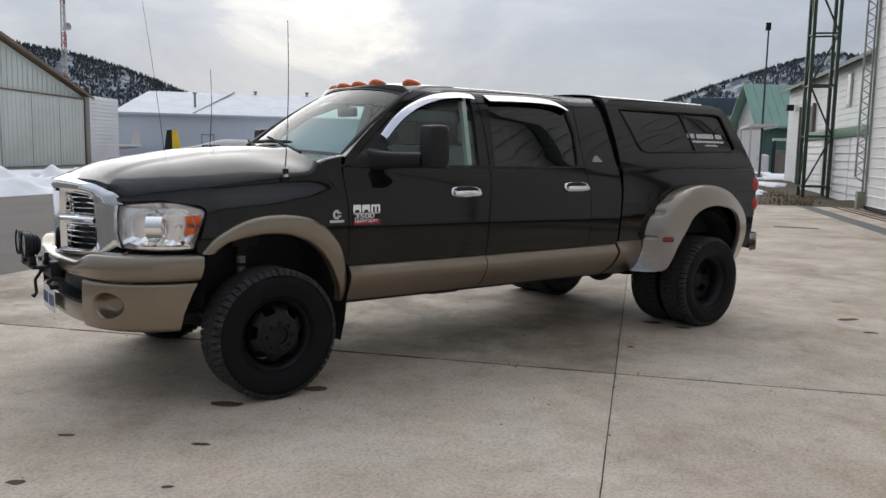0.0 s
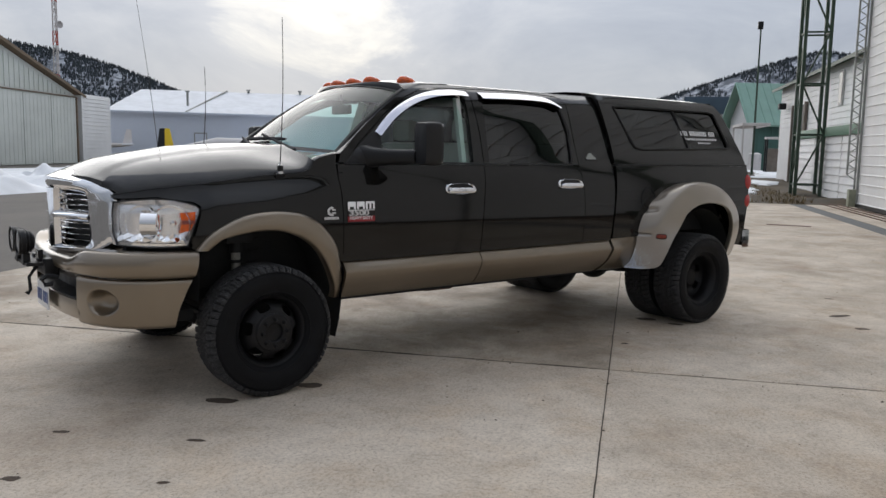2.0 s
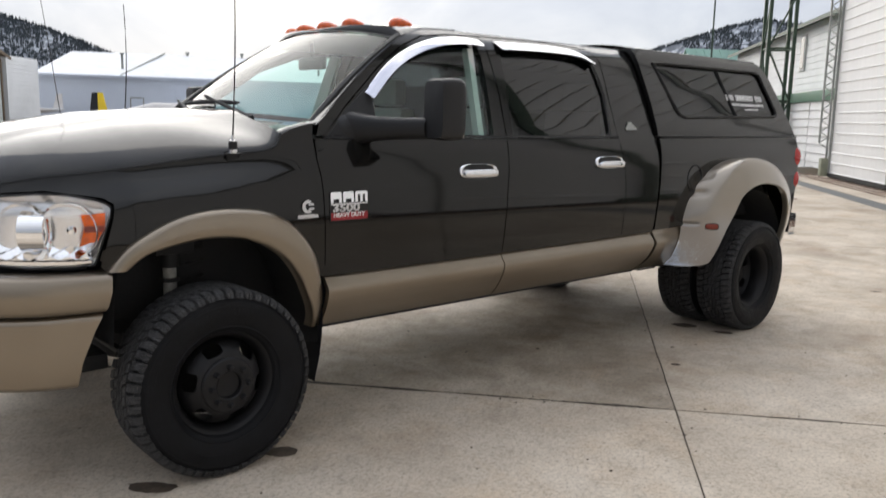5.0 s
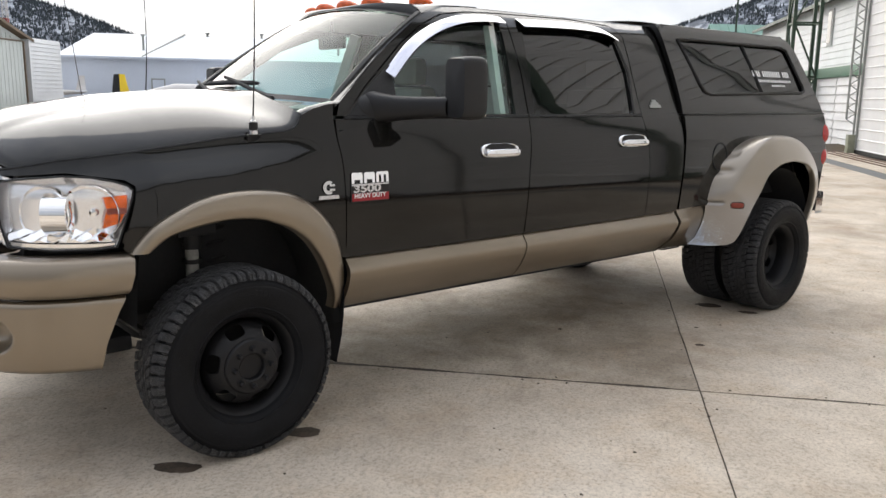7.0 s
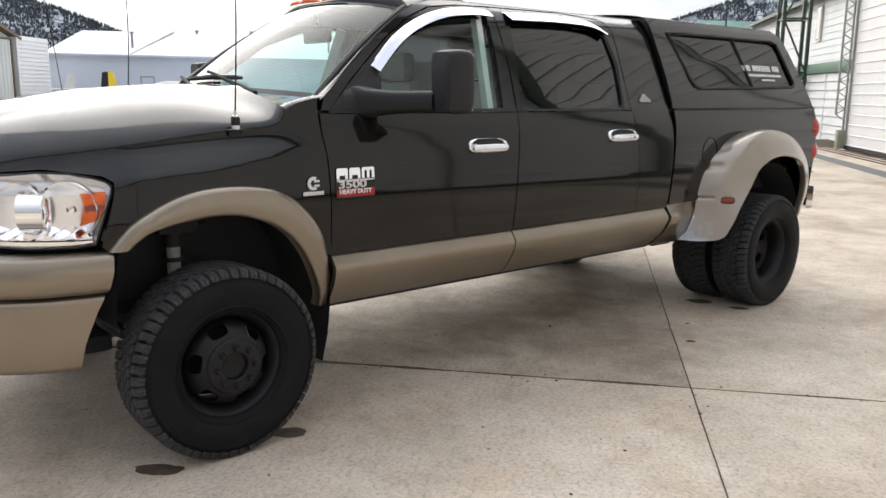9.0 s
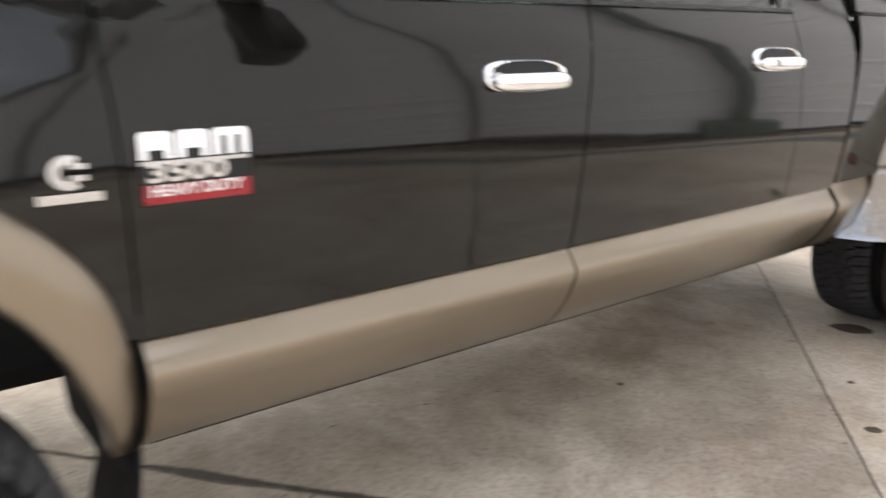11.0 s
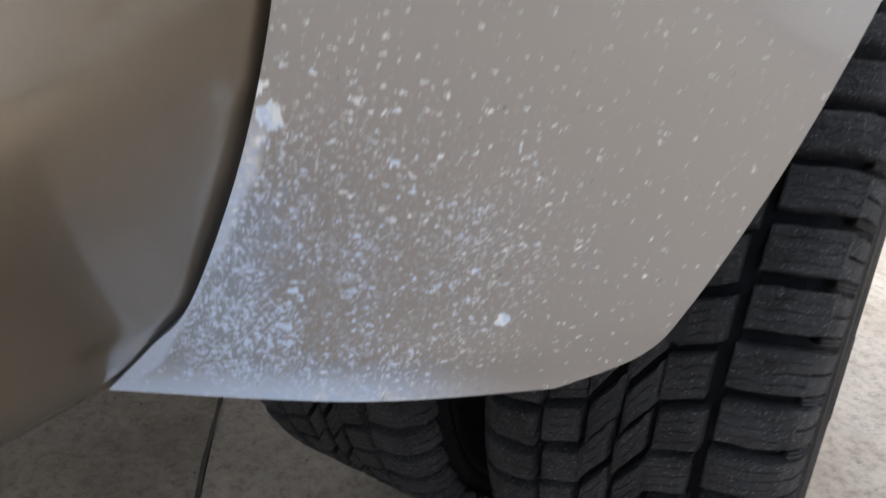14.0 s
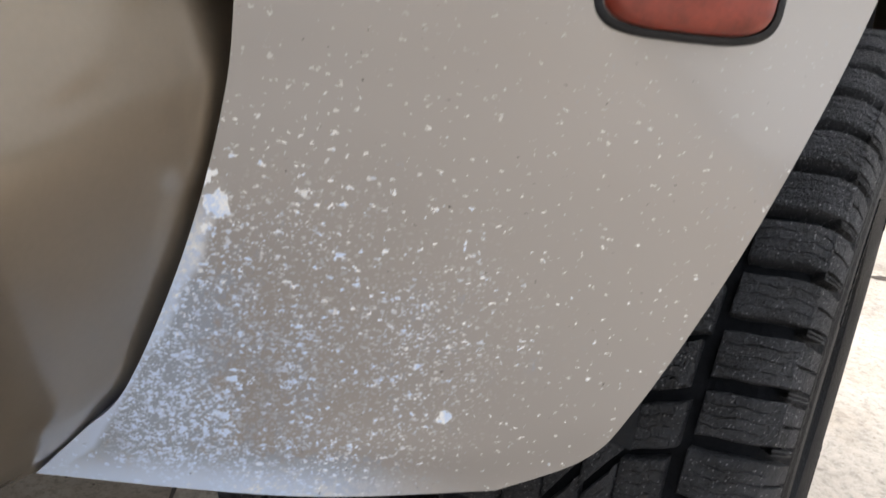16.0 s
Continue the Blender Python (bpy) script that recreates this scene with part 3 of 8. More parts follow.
CAPS = smooth_table([(1.38, 0.945), (1.45, 0.925), (1.55, 0.882), (1.7, 0.815), (1.86, 0.738), (1.92, 0.706), (1.955, 0.684), (1.975, 0.664), (1.99, 0.632)], 0.015)
BEDS = smooth_table([(0.60, 0.955), (0.765, 0.970), (1.0, 0.985), (1.15, 0.986), (1.27, 0.980), (1.34, 0.965), (1.385, 0.95)], 0.015)
NOSE = smooth_table([(-0.98, 0.62), (-0.90, 0.36), (-0.86, 0.245), (-0.8, 0.155), (-0.7, 0.085), (-0.6, 0.042), (-0.5, 0.016), (-0.4, 0.0), (0.5, 0.0)], 0.02)


def lookup(table, v):
    return float(np.interp(v, table[0], table[1]))


def y_front(x, z):
    """The fender: its shoulder rises backwards and dies out into the door's flank."""
    w = 1 - (1 - step01((x + 0.14) / 0.84)) * (1 - step01((z - 1.37) / 0.13))
    return lookup(FEND, z - 0.085 * (x + 0.25)) * (1 - w) + lookup(DOOR, z) * w - lookup(NOSE, x)


def y_door(x, z):
    return y_front(x, z)


def y_trim(x, z):
    return lookup(TRIM, z)


def y_cap(x, z):
    return lookup(CAPS, z)


def y_bed(x, z):
    return lookup(BEDS, z)


def panel(name, outer, yf, s, material, parent, holes=(), grid=0.05, depth=0.03, label="", lift=0.0):
    """A body panel: an outline in x and z, laid on the side surface yf, with its edges turned in."""
    bm = bmesh.new()
    for loop in (outer, *holes):
        vs = [bm.verts.new((p[0], 0, p[1])) for p in loop]
        for i in range(len(vs)):
            bm.edges.new((vs[i], vs[(i + 1) % len(vs)]))
    bmesh.ops.triangle_fill(bm, use_beauty=True, use_dissolve=False, edges=bm.edges[:])
    xs, zs = [v.co.x for v in bm.verts], [v.co.z for v in bm.verts]
    for ax, lo, hi in ((0, min(xs), max(xs)), (2, min(zs), max(zs))):
        n = max(1, round((hi - lo) / grid))
        for i in range(1, n):
            co, no = [0, 0, 0], [0, 0, 0]
            co[ax], no[ax] = lo + (hi - lo) * i / n, 1
            bmesh.ops.bisect_plane(bm, geom=bm.verts[:] + bm.edges[:] + bm.faces[:], dist=1e-5, plane_co=co, plane_no=no)
    bmesh.ops.remove_doubles(bm, verts=bm.verts[:], dist=0.0008)
    for v in bm.verts:
        v.co.y = s * (yf(v.co.x, v.co.z) + lift)
    bm.normal_update()
    if sum(f.normal.y * f.calc_area() for f in bm.faces) * s < 0:
        bmesh.ops.reverse_faces(bm, faces=bm.faces[:])
    skin = len(bm.faces)
    bm.faces.ensure_lookup_table()
    rim = [e for e in bm.edges if len(e.link_faces) == 1]
    out = bmesh.ops.extrude_edge_only(bm, edges=rim)["geom"]
    for v in out:
        if isinstance(v, bmesh.types.BMVert):
            v.co.y -= s * depth
    ob = part(name, bm, material, parent, label)
    # the skin's shading follows the exact surface, not its triangles
    me = ob.data
    nor = []
    e = 0.012
    for p in me.polygons:
        for li in p.loop_indices:
            if p.index < skin:
                x, _, z = me.vertices[me.loops[li].vertex_index].co
                n = Vector((-(yf(x + e, z) - yf(x - e, z)) / (2 * e), 1.0, -(yf(x, z + e) - yf(x, z - e)) / (2 * e))).normalized()
                nor.append((n.x, s * n.y, n.z))
            else:
                nor.append(tuple(p.normal))
    me.normals_split_custom_set(nor)
    return ob


def strip_panel(name, left, right, bottom, top, yf, s, material, parent, label="", depth=0.03, nx=40, nz=26):
    """A panel between two end lines x(z) and two level lines z(x), as one clean grid."""
    rows = []
    for j in range(nz + 1):
        row = []
        for i in range(nx + 1):
            u, v = i / nx, j / nz
            z = (bottom[0] + (bottom[1] - bottom[0]) * u) * (1 - v) + (top[0] + (top[1] - top[0]) * u) * v
            xl, xr = (float(np.interp(z, [p[1] for p in e], [p[0] for p in e])) for e in (left, right))
            x = xl + (xr - xl) * u
            row.append((x, s * yf(x, z), z))
        rows.append(row)
    bm = bmesh.new()
    surf(bm, rows)
    bm.normal_update()
    if sum(f.normal.y for f in bm.faces) * s < 0:
        bmesh.ops.reverse_faces(bm, faces=bm.faces[:])
    rim = [e for e in bm.edges if len(e.link_faces) == 1]
    for v in bmesh.ops.extrude_edge_only(bm, edges=rim)["geom"]:
        if isinstance(v, bmesh.types.BMVert):
            v.co.y -= s * depth
    return part(name, bm, material, parent, label, sharp=45)


def flip(s, p):
    return (p[0], s * p[1], p[2])


def text_mesh(words, size, depth=0.002, bold=0.0):
    c = bpy.data.curves.new("lettering", "FONT")
    c.body, c.size, c.extrude, c.offset = words, size, depth, bold
    c.align_x, c.align_y = "LEFT", "BOTTOM"
    ob = bpy.data.objects.new("lettering", c)
    scene.collection.objects.link(ob)
    bpy.context.view_layer.update()
    me = bpy.data.meshes.new_from_object(ob.evaluated_get(bpy.context.evaluated_depsgraph_get()))
    bpy.data.objects.remove(ob)
    bpy.data.curves.remove(c)
    bm = bmesh.new()
    bm.from_mesh(me)
    bpy.data.meshes.remove(me)
    return bm


# ---------------------------------------------------------------- truck
truck = thing("pickup_truck", "dark brown and khaki dual-rear-wheel pickup truck with canopy on concrete", "pickup truck")

ARCH_OUT = [(-0.515, 0.895), (-0.44, 0.98), (-0.35, 1.035), (-0.24, 1.08), (-0.12, 1.102), (0.01, 1.105), (0.14, 1.088), (0.24, 1.045), (0.325, 0.97), (0.388, 0.88), (0.422, 0.775)]
HEAD_BACK = [(-0.53, 0.915), (-0.475, 1.10), (-0.468, 1.145), (-0.50, 1.168), (-0.68, 1.195), (-0.865, 1.180)]
SEAM = [(-0.865, 1.200), (-0.70, 1.236), (-0.40, 1.270), (-0.06, 1.310), (0.10, 1.325), (0.19, 1.333), (0.238, 1.346), (0.266, 1.372), (0.277, 1.405)]


def y_bedlow(x, z):
    """The lower bed panel draws in to meet the flare's front edge."""
    k = min(1.0, max(0.0, (x - 3.115) / 0.215))
    j = float(np.interp(z, [0.495, 0.511, 0.54, 0.57, 0.65, 0.70, 0.73, 0.76, 0.80], [0.857, 0.871, 0.893, 0.914, 0.941, 0.953, 0.957, 0.953, 0.942]))
    return y_trim(x, z) * (1 - k) + j * k


def seam_y(x):
    return y_front(x, float(np.interp(x, [p[0] for p in SEAM], [p[1] for p in SEAM])))


for s in (-1, 1):
    fender = panel("front_fender", HEAD_BACK[::-1] + ARCH_OUT + [(0.4415, 0.772), (0.4365, 1.0), (0.4285, 1.17), (0.4215, 1.30), (0.425, 1.40), (0.435, 1.455), (0.40, 1.450), (0.33, 1.432)] + SEAM[::-1], y_front, s, M_DARK, truck, grid=0.04)
    # front door and its khaki lower panel
    door = panel("front_door", [(0.447, 0.768), (0.442, 1.0), (0.434, 1.17), (0.427, 1.30), (0.436, 1.387), (1.637, 1.387), (1.625, 1.30), (1.600, 1.12), (1.583, 0.768)], y_door, s, M_DARK, truck)
    strip_panel("door_lower_panel", [(0.449, 0.525), (0.449, 0.765)], [(1.562, 0.525), (1.575, 0.65), (1.584, 0.765)], (0.525, 0.525), (0.7655, 0.7655), y_trim, s, M_TAN, door, "khaki lower door panel")
    WIN1 = [(0.765, 1.405), (0.80, 1.565), (1.05, 1.752), (1.27, 1.838), (1.45, 1.868), (1.62, 1.872), (1.635, 1.84), (1.605, 1.65), (1.552, 1.405)]
    panel("window_frame", [(0.475, 1.395), (0.62, 1.520), (0.90, 1.735), (1.08, 1.845), (1.25, 1.910), (1.45, 1.935), (1.692, 1.945), (1.695, 1.89), (1.680, 1.62), (1.640, 1.395)], y_door, s, M_DARK, door, holes=[WIN1], depth=0.05)
    glass = panel("side_window", WIN1, y_door, s, M_GLASS, door, depth=0.004, lift=-0.018)
    panel("sail_cover", [(0.50, 1.402), (0.62, 1.512), (0.80, 1.640), (0.792, 1.50), (0.775, 1.402)], y_door, s, M_BLACK, door, depth=0.012, lift=0.006)
    panel("belt_seal", [(0.48, 1.388), (0.48, 1.400), (1.637, 1.402), (1.637, 1.390)], y_door, s, M_BLACK, door, depth=0.02, lift=0.006)
    # rear door
    rdoor = panel("rear_door", [(1.643, 1.387), (1.631, 1.30), (1.606, 1.12), (1.589, 0.768), (2.655, 0.774), (2.660, 1.07), (2.630, 1.387)], y_door, s, M_DARK, truck)
    strip_panel("door_lower_panel", [(1.570, 0.525), (1.583, 0.65), (1.591, 0.765)], [(2.875, 0.513), (2.950, 0.60), (2.985, 0.70), (2.992, 0.773)], (0.525, 0.513), (0.7655, 0.7735), y_trim, s, M_TAN, rdoor, "khaki lower door panel")
    WIN2 = [(1.700, 1.405), (1.745, 1.62), (1.80, 1.865), (2.21, 1.872), (2.53, 1.862), (2.60, 1.83), (2.615, 1.65), (2.56, 1.42), (2.54, 1.405)]
    panel("window_frame", [(1.648, 1.395), (1.688, 1.62), (1.703, 1.89), (1.700, 1.945), (2.30, 1.955), (2.64, 1.935), (2.70, 1.87), (2.660, 1.62), (2.632, 1.395)], y_door, s, M_DARK, rdoor, holes=[WIN2], depth=0.05)
    panel("side_window", WIN2, y_door, s, M_TINT, rdoor, depth=0.004, lift=-0.014)
    panel("belt_seal", [(1.648, 1.390), (1.648, 1.402), (2.632, 1.402), (2.632, 1.390)], y_door, s, M_BLACK, rdoor, depth=0.02, lift=0.006)
    # window frame at the rear of the second window, black trim strip
    panel("pillar_trim", [(2.555, 1.405), (2.628, 1.65), (2.610, 1.845), (2.622, 1.85), (2.642, 1.65), (2.572, 1.405)], y_door, s, M_BLACK, rdoor, depth=0.01, lift=0.004)
    # pillars, roof rail and rear corner of the cab
    cab = panel("cab_side", [(0.445, 1.40), (0.47, 1.462), (0.78, 1.70), (1.10, 1.90), (1.30, 1.955), (1.5, 1.970), (3.06, 1.970), (3.052, 1.66), (3.027, 1.41), (3.015, 1.09), (2.995, 0.776), (2.660, 0.776), (2.664, 1.07), (2.635, 1.39), (2.668, 1.62), (2.708, 1.87), (2.645, 1.944), (2.30, 1.963), (1.70, 1.953), (1.45, 1.943), (1.25, 1.918), (1.08, 1.853), (0.90, 1.743), (0.62, 1.528), (0.482, 1.402)], y_door, s, M_DARK, truck, grid=0.022, depth=0.06)
    # bed side, lower bed panel
    bed = panel("bed_side", [(3.047, 1.387), (3.037, 1.09), (3.022, 0.785), (3.40, 0.79), (3.50, 0.95), (3.66, 1.12), (4.0, 1.20), (4.38, 1.12), (4.56, 0.90), (4.62, 0.62), (4.90, 0.64), (4.945, 0.80), (4.955, 1.0), (4.962, 1.27), (4.955, 1.387)], y_bed, s, M_DARK, truck)
    strip_panel("bed_lower_panel", [(2.915, 0.513), (2.982, 0.60), (3.016, 0.70), (3.022, 0.782)], [(3.36, 0.505), (3.42, 0.60), (3.42, 0.79)], (0.513, 0.505), (0.7825, 0.7875), y_bedlow, s, M_TAN, bed, "khaki lower panel ahead of the wheel")
    # filler flap
    pts = [(3.44 + 0.085 * math.cos(a), 1.115 + 0.09 * math.sin(a)) for a in np.linspace(0, 2 * math.pi, 28, endpoint=False)]
    bm = bmesh.new()
    tube(bm, [(x, s * (y_bed(x, z) + 0.0015), z) for x, z in pts + pts[:1]], 0.0035, 5)
    part("filler_flap_gap", bm, M_MATTE, bed)

# roof: nearly flat, rolling down at its sides and front
def roof_front(y):
    return 1.005 + 0.115 * (abs(y) / 0.605) ** 2


def roof_z(x, y):
    t = abs(y) / 0.578
    return 1.998 - 0.030 * t**4 - 0.032 * step01(1 - (x - roof_front(y)) / 0.26) ** 2 * (1 - 0.6 * t) - 0.006 * step01((x - 2.2) / 0.9)


bm = bmesh.new()
rows = []
for i in range(25):
    row = []
    for j in range(33):
        y = 0.578 * math.sin(math.pi / 2 * (-1 + 2 * j / 32))
        x = roof_front(y) + (3.06 - roof_front(y)) * i / 24
        row.append((x, y, roof_z(x, y)))
    rows.append(row)
surf(bm, rows)
bmesh.ops.recalc_face_normals(bm, faces=bm.faces[:])
if sum(f.normal.z for f in bm.faces) < 0:
    bmesh.ops.reverse_faces(bm, faces=bm.faces[:])
roof = part("roof", bm, M_DARK, truck)
roof_lip = rows[0]

# windscreen: between the pillars, bowed forwards
def ws(u, v):
    """u across (-1 to 1), v up (0 to 1)."""
    b = Vector((0.495 - 0.165 * (1 - u * u), 0.800 * u, 1.452 + 0.028 * (1 - u * u)))
    t = Vector((1.112 - 0.105 * (1 - u * u), 0.640 * u, 1.892 + 0.064 * (1 - abs(u) ** 2.4)))
    p = b.lerp(t, v)
    n = Vector((-0.6, 0, 0.8))
    return p + n * 0.035 * 4 * v * (1 - v) * (1 - 0.4 * u * u)


bm = bmesh.new()
surf(bm, [[ws(-1 + 2 * j / 32, i / 16) for j in range(33)] for i in range(17)])
if sum(f.normal.x for f in bm.faces if not f.normal_update()) > 0:
    bmesh.ops.reverse_faces(bm, faces=bm.faces[:])
windscreen = part("windscreen", bm, M_WSCREEN, truck, "clear raked windscreen")
bm = bmesh.new()
surf(bm, [[ws(-1 + 2 * j / 32, v) + Vector((-0.004, 0, 0.005)) for j in range(33)] for v in (-0.01, 0.03)])
part("seal", bm, M_BLACK, windscreen)
bm = bmesh.new()
surf(bm, [[ws(-1 + 2 * j / 32, v) + Vector((-0.003, 0, 0.004)) for j in range(33)] for v in (0.972, 1.0)])
part("header_trim", bm, M_BLACK, windscreen)
# body strip between the windscreen's head and the roof skin
bm = bmesh.new()
head = [(ws(p[1] / 0.64, 0.99), Vector(p)) for p in roof_lip]
corner = Vector((1.115, y_door(1.115, 1.904) - 0.001, 1.903))
head = [(ws(-1.0, 0.99), Vector(flip(-1, corner)))] + head + [(ws(1.0, 0.99), corner)]
surf(bm, [[a.lerp(b, k) + Vector((-0.006 * math.sin(math.pi * k), 0, 0)) for a, b in head] for k in (0.0, 0.35, 0.7, 1.0)])
if sum(f.normal.x for f in bm.faces if not f.normal_update()) > 0:
    bmesh.ops.reverse_faces(bm, faces=bm.faces[:])
part("windscreen_header", bm, M_DARK, truck, sharp=60)
for s in (-1, 1):
    bm = bmesh.new()
    outer = catmull([(0.452, 0.892, 1.435), (0.475, 0.883, 1.464), (0.78, 0.776, 1.70), (1.10, 0.672, 1.90), (1.16, 0.65, 1.92)], 6)
    inner = [ws(1, v) for v in np.linspace(-0.04, 1.06, len(outer))]
    rows = []
    for o, n in zip(outer, inner):
        o = Vector(o)
        mid = (o + n) / 2 + Vector((-0.004, 0.008, 0.005))
        rows.append([flip(s, p) for p in (o, o.lerp(mid, 0.5) + Vector((-0.004, 0.004, 0.004)), mid, n.lerp(mid, 0.4), n + Vector((0.01, 0, -0.01)))])
    surf(bm, rows)
    bmesh.ops.recalc_face_normals(bm, faces=bm.faces[:])
    if sum(f.normal.x for f in bm.faces) > 0:
        bmesh.ops.reverse_faces(bm, faces=bm.faces[:])
    part("windscreen_pillar", bm, M_DARK, truck, sharp=60)
    bm = bmesh.new()
    tube(bm, [Vector(flip(s, ws(0.995, v))) + Vector((-0.004, s * 0.008, 0.006)) for v in np.linspace(-0.03, 1.0, 18)], 0.023, 8)
    part("side_seal", bm, M_BLACK, windscreen)
    # corner between the roof skin and the rail over the doors
    bm = bmesh.new()
    rows = []
    for x in np.linspace(1.115, 1.56, 16):
        zt = float(np.interp(x, [1.10, 1.30, 1.5], [1.90, 1.955, 1.970]))
        a = Vector((x, s * 0.576, roof_z(x, 0.576)))
        o = Vector((x, s * (y_door(x, zt) - 0.001), zt - 0.001))
        rows.append([a, a.lerp(o, 0.35) + Vector((0, 0, 0.006)), a.lerp(o, 0.7) + Vector((0, 0, 0.006)), o])
    surf(bm, rows)
    if sum(f.normal.z for f in bm.faces if not f.normal_update()) < 0:
        bmesh.ops.reverse_faces(bm, faces=bm.faces[:])
    part("roof_corner", bm, M_DARK, truck, sharp=70)

# bonnet
HC = ([-1.035, -0.99, -0.93, -0.77, -0.60, -0.30, 0.0, 0.28], [1.285, 1.318, 1.345, 1.395, 1.430, 1.480, 1.503, 1.512])


def hood_edge(x):
    return seam_y(min(max(x, -0.86), 0.277)) - 0.006 if x > -0.86 else seam_y(-0.86) - 0.006


def hood_front(y):
    return -1.020 + 0.165 * (abs(y) / 0.70) ** 2.2


def hood_z(x, y):
    e = hood_edge(x)
    zs = float(np.interp(x, [p[0] for p in SEAM], [p[1] for p in SEAM])) + 0.003
    zc = float(np.interp(x, HC[0], HC[1]))
    # a flat raised centre, then sides that roll down ever steeper to the gap
    c0 = 0.43 + 0.03 * (x + 0.9)
    d = zc - zs
    if abs(y) < c0:
        drop = 0.11 * (abs(y) / c0) ** 2
    else:
        q = min(1.0, (abs(y) - c0) / max(0.05, e - c0))
        drop = 0.11 + 0.16 * q + 0.40 * q ** 2.2 + 0.33 * (1 - (1 - q * q) ** 0.5)
        drop += 0.17 * step01((x + 0.2) / 0.45) * math.sin(math.pi * min(1.0, q * 1.05))
    nose = 1 - step01((x + 0.93) / 0.38)
    drop += nose * (1 - max(0.0, 1 - min(1.0, abs(y) / e) ** 2.4) ** 0.75 - drop)
    step = 0.011 * (1 - step01((abs(y) - c0 + 0.05) / 0.06)) * step01((x + 0.98) / 0.25)
    return zc - d * drop + step - 0.008


bm = bmesh.new()
rows = []
for i in range(41):
    row = []
    for j in range(61):
        u = math.sin(math.pi / 2 * (-1 + 2 * j / 60))
        q = i / 40
        xf = hood_front(0.78 * u)
        xb = 0.276 + 0.03 * (1 - u * u)
        x = xf + (xb - xf) * q
        y = u * hood_edge(x)
        row.append((x, y, hood_z(x, y)))
    rows.append(row)
surf(bm, rows)
if sum(f.normal.z for f in bm.faces if not f.normal_update()) < 0:
    bmesh.ops.reverse_faces(bm, faces=bm.faces[:])
rim = [e for e in bm.edges if len(e.link_faces) == 1]
for v in bmesh.ops.extrude_edge_only(bm, edges=rim)["geom"]:
    if isinstance(v, bmesh.types.BMVert):
        v.co.z -= 0.03
bonnet = part("bonnet", bm, M_DARK, truck, sharp=45)
# cowl between the bonnet and the windscreen; its ends run into the painted fender tops
def cowl_at(u, k):
    y0 = u * 0.872
    x0 = 0.272 + 0.03 * (1 - u * u)
    p = Vector((x0, y0, hood_z(min(x0, 0.276), y0) - 0.016))
    return p.lerp(ws(u, 0) + Vector((0.012, 0, -0.008)), k)


bm = bmesh.new()
surf(bm, [[cowl_at(u, k) for u in np.linspace(-0.80, 0.80, 41)] for k in np.linspace(0, 1, 5)])
if sum(f.normal.z for f in bm.faces if not f.normal_update()) < 0:
    bmesh.ops.reverse_faces(bm, faces=bm.faces[:])
part("cowl", bm, M_BLACK, truck, "black plastic cowl")
for s in (-1, 1):
    bm = bmesh.new()
    rows = []
    for k in np.linspace(0, 1, 9):
        a = cowl_at(0.80 * s, k) - Vector((0, 0, 0.045))
        x = 0.279 + (0.466 - 0.279) * k
        z = float(np.interp(x, [0.277, 0.33, 0.40, 0.435, 0.47], [1.405, 1.432, 1.450, 1.455, 1.461]))
        o = Vector((x, s * (y_front(x, z) - 0.001), z - 0.001))
        rows.append([o, o.lerp(a, 0.06) + Vector((0, 0, 0.010)), o.lerp(a, 0.18) + Vector((0, 0, 0.017)), o.lerp(a, 0.35) + Vector((0, 0, 0.018)), o.lerp(a, 0.7) + Vector((0, 0, 0.008)), a])
    surf(bm, rows)
    if sum(f.normal.z for f in bm.faces if not f.normal_update()) < 0:
        bmesh.ops.reverse_faces(bm, faces=bm.faces[:])
    part("fender_top", bm, M_DARK, truck, sharp=70)
# black tubes added along the bonnet's side gaps, standing for the gaps' shade
for s in (-1, 1):
    bm = bmesh.new()
    tube(bm, [(x, s * (seam_y(x) - 0.002), float(np.interp(x, [p[0] for p in SEAM], [p[1] for p in SEAM])) + 0.0015) for x in np.linspace(-0.86, 0.277, 70)], 0.0048, 6)
    part("bonnet_gap_seal", bm, M_MATTE, truck)
# wipers
for py, c0, c1 in ((-0.53, -0.29, 0.36), (0.12, 0.42, 0.77)):
    bm = bmesh.new()
    base = Vector((0.335 - 0.02 * (py > -0.5), py, 1.452 + 0.03 * (py > -0.5)))
    tip = ws((c0 + c1) / 2 / 0.8, 0.10) + Vector((-0.03, 0, 0.04))
    tube(bm, [base + Vector((0, 0, -0.02)), base + Vector((-0.01, 0, 0.018)), base.lerp(tip, 0.45) + Vector((-0.012, 0, 0.014)), tip], [0.018, 0.016, 0.011, 0.008], 8)
    wiper = part("wiper", bm, M_MATTE, truck)
    bm = bmesh.new()
    line = np.linspace(c0, c1, 13)
    tube(bm, [ws(u / 0.8, 0.085) + Vector((-0.014, 0, 0.019)) for u in line], [0.007] + [0.013] * 11 + [0.007], 6)
    part("blade", bm, M_MATTE, wiper)

# roof marker lamps
for x, y in ((1.262, -0.463), (1.155, -0.175), (1.112, 0.010), (1.128, 0.262), (1.150, 0.430)):
    bm = bmesh.new()
    bmesh.ops.create_uvsphere(bm, u_segments=20, v_segments=12, radius=1.0)
    for v in bm.verts:
        v.co = Vector((v.co.x * 0.085 * (1.0 if v.co.x > 0 else 0.9), v.co.y * 0.048, max(v.co.z, -0.25) * 0.042 * (1.05 - 0.25 * v.co.x)))
    lz = roof_z(x, y) - 0.008
    lamp = part("roof_marker_lamp", bm, M_ORANGE, truck, "orange cab marker lamp", m=pose(x, y, lz))

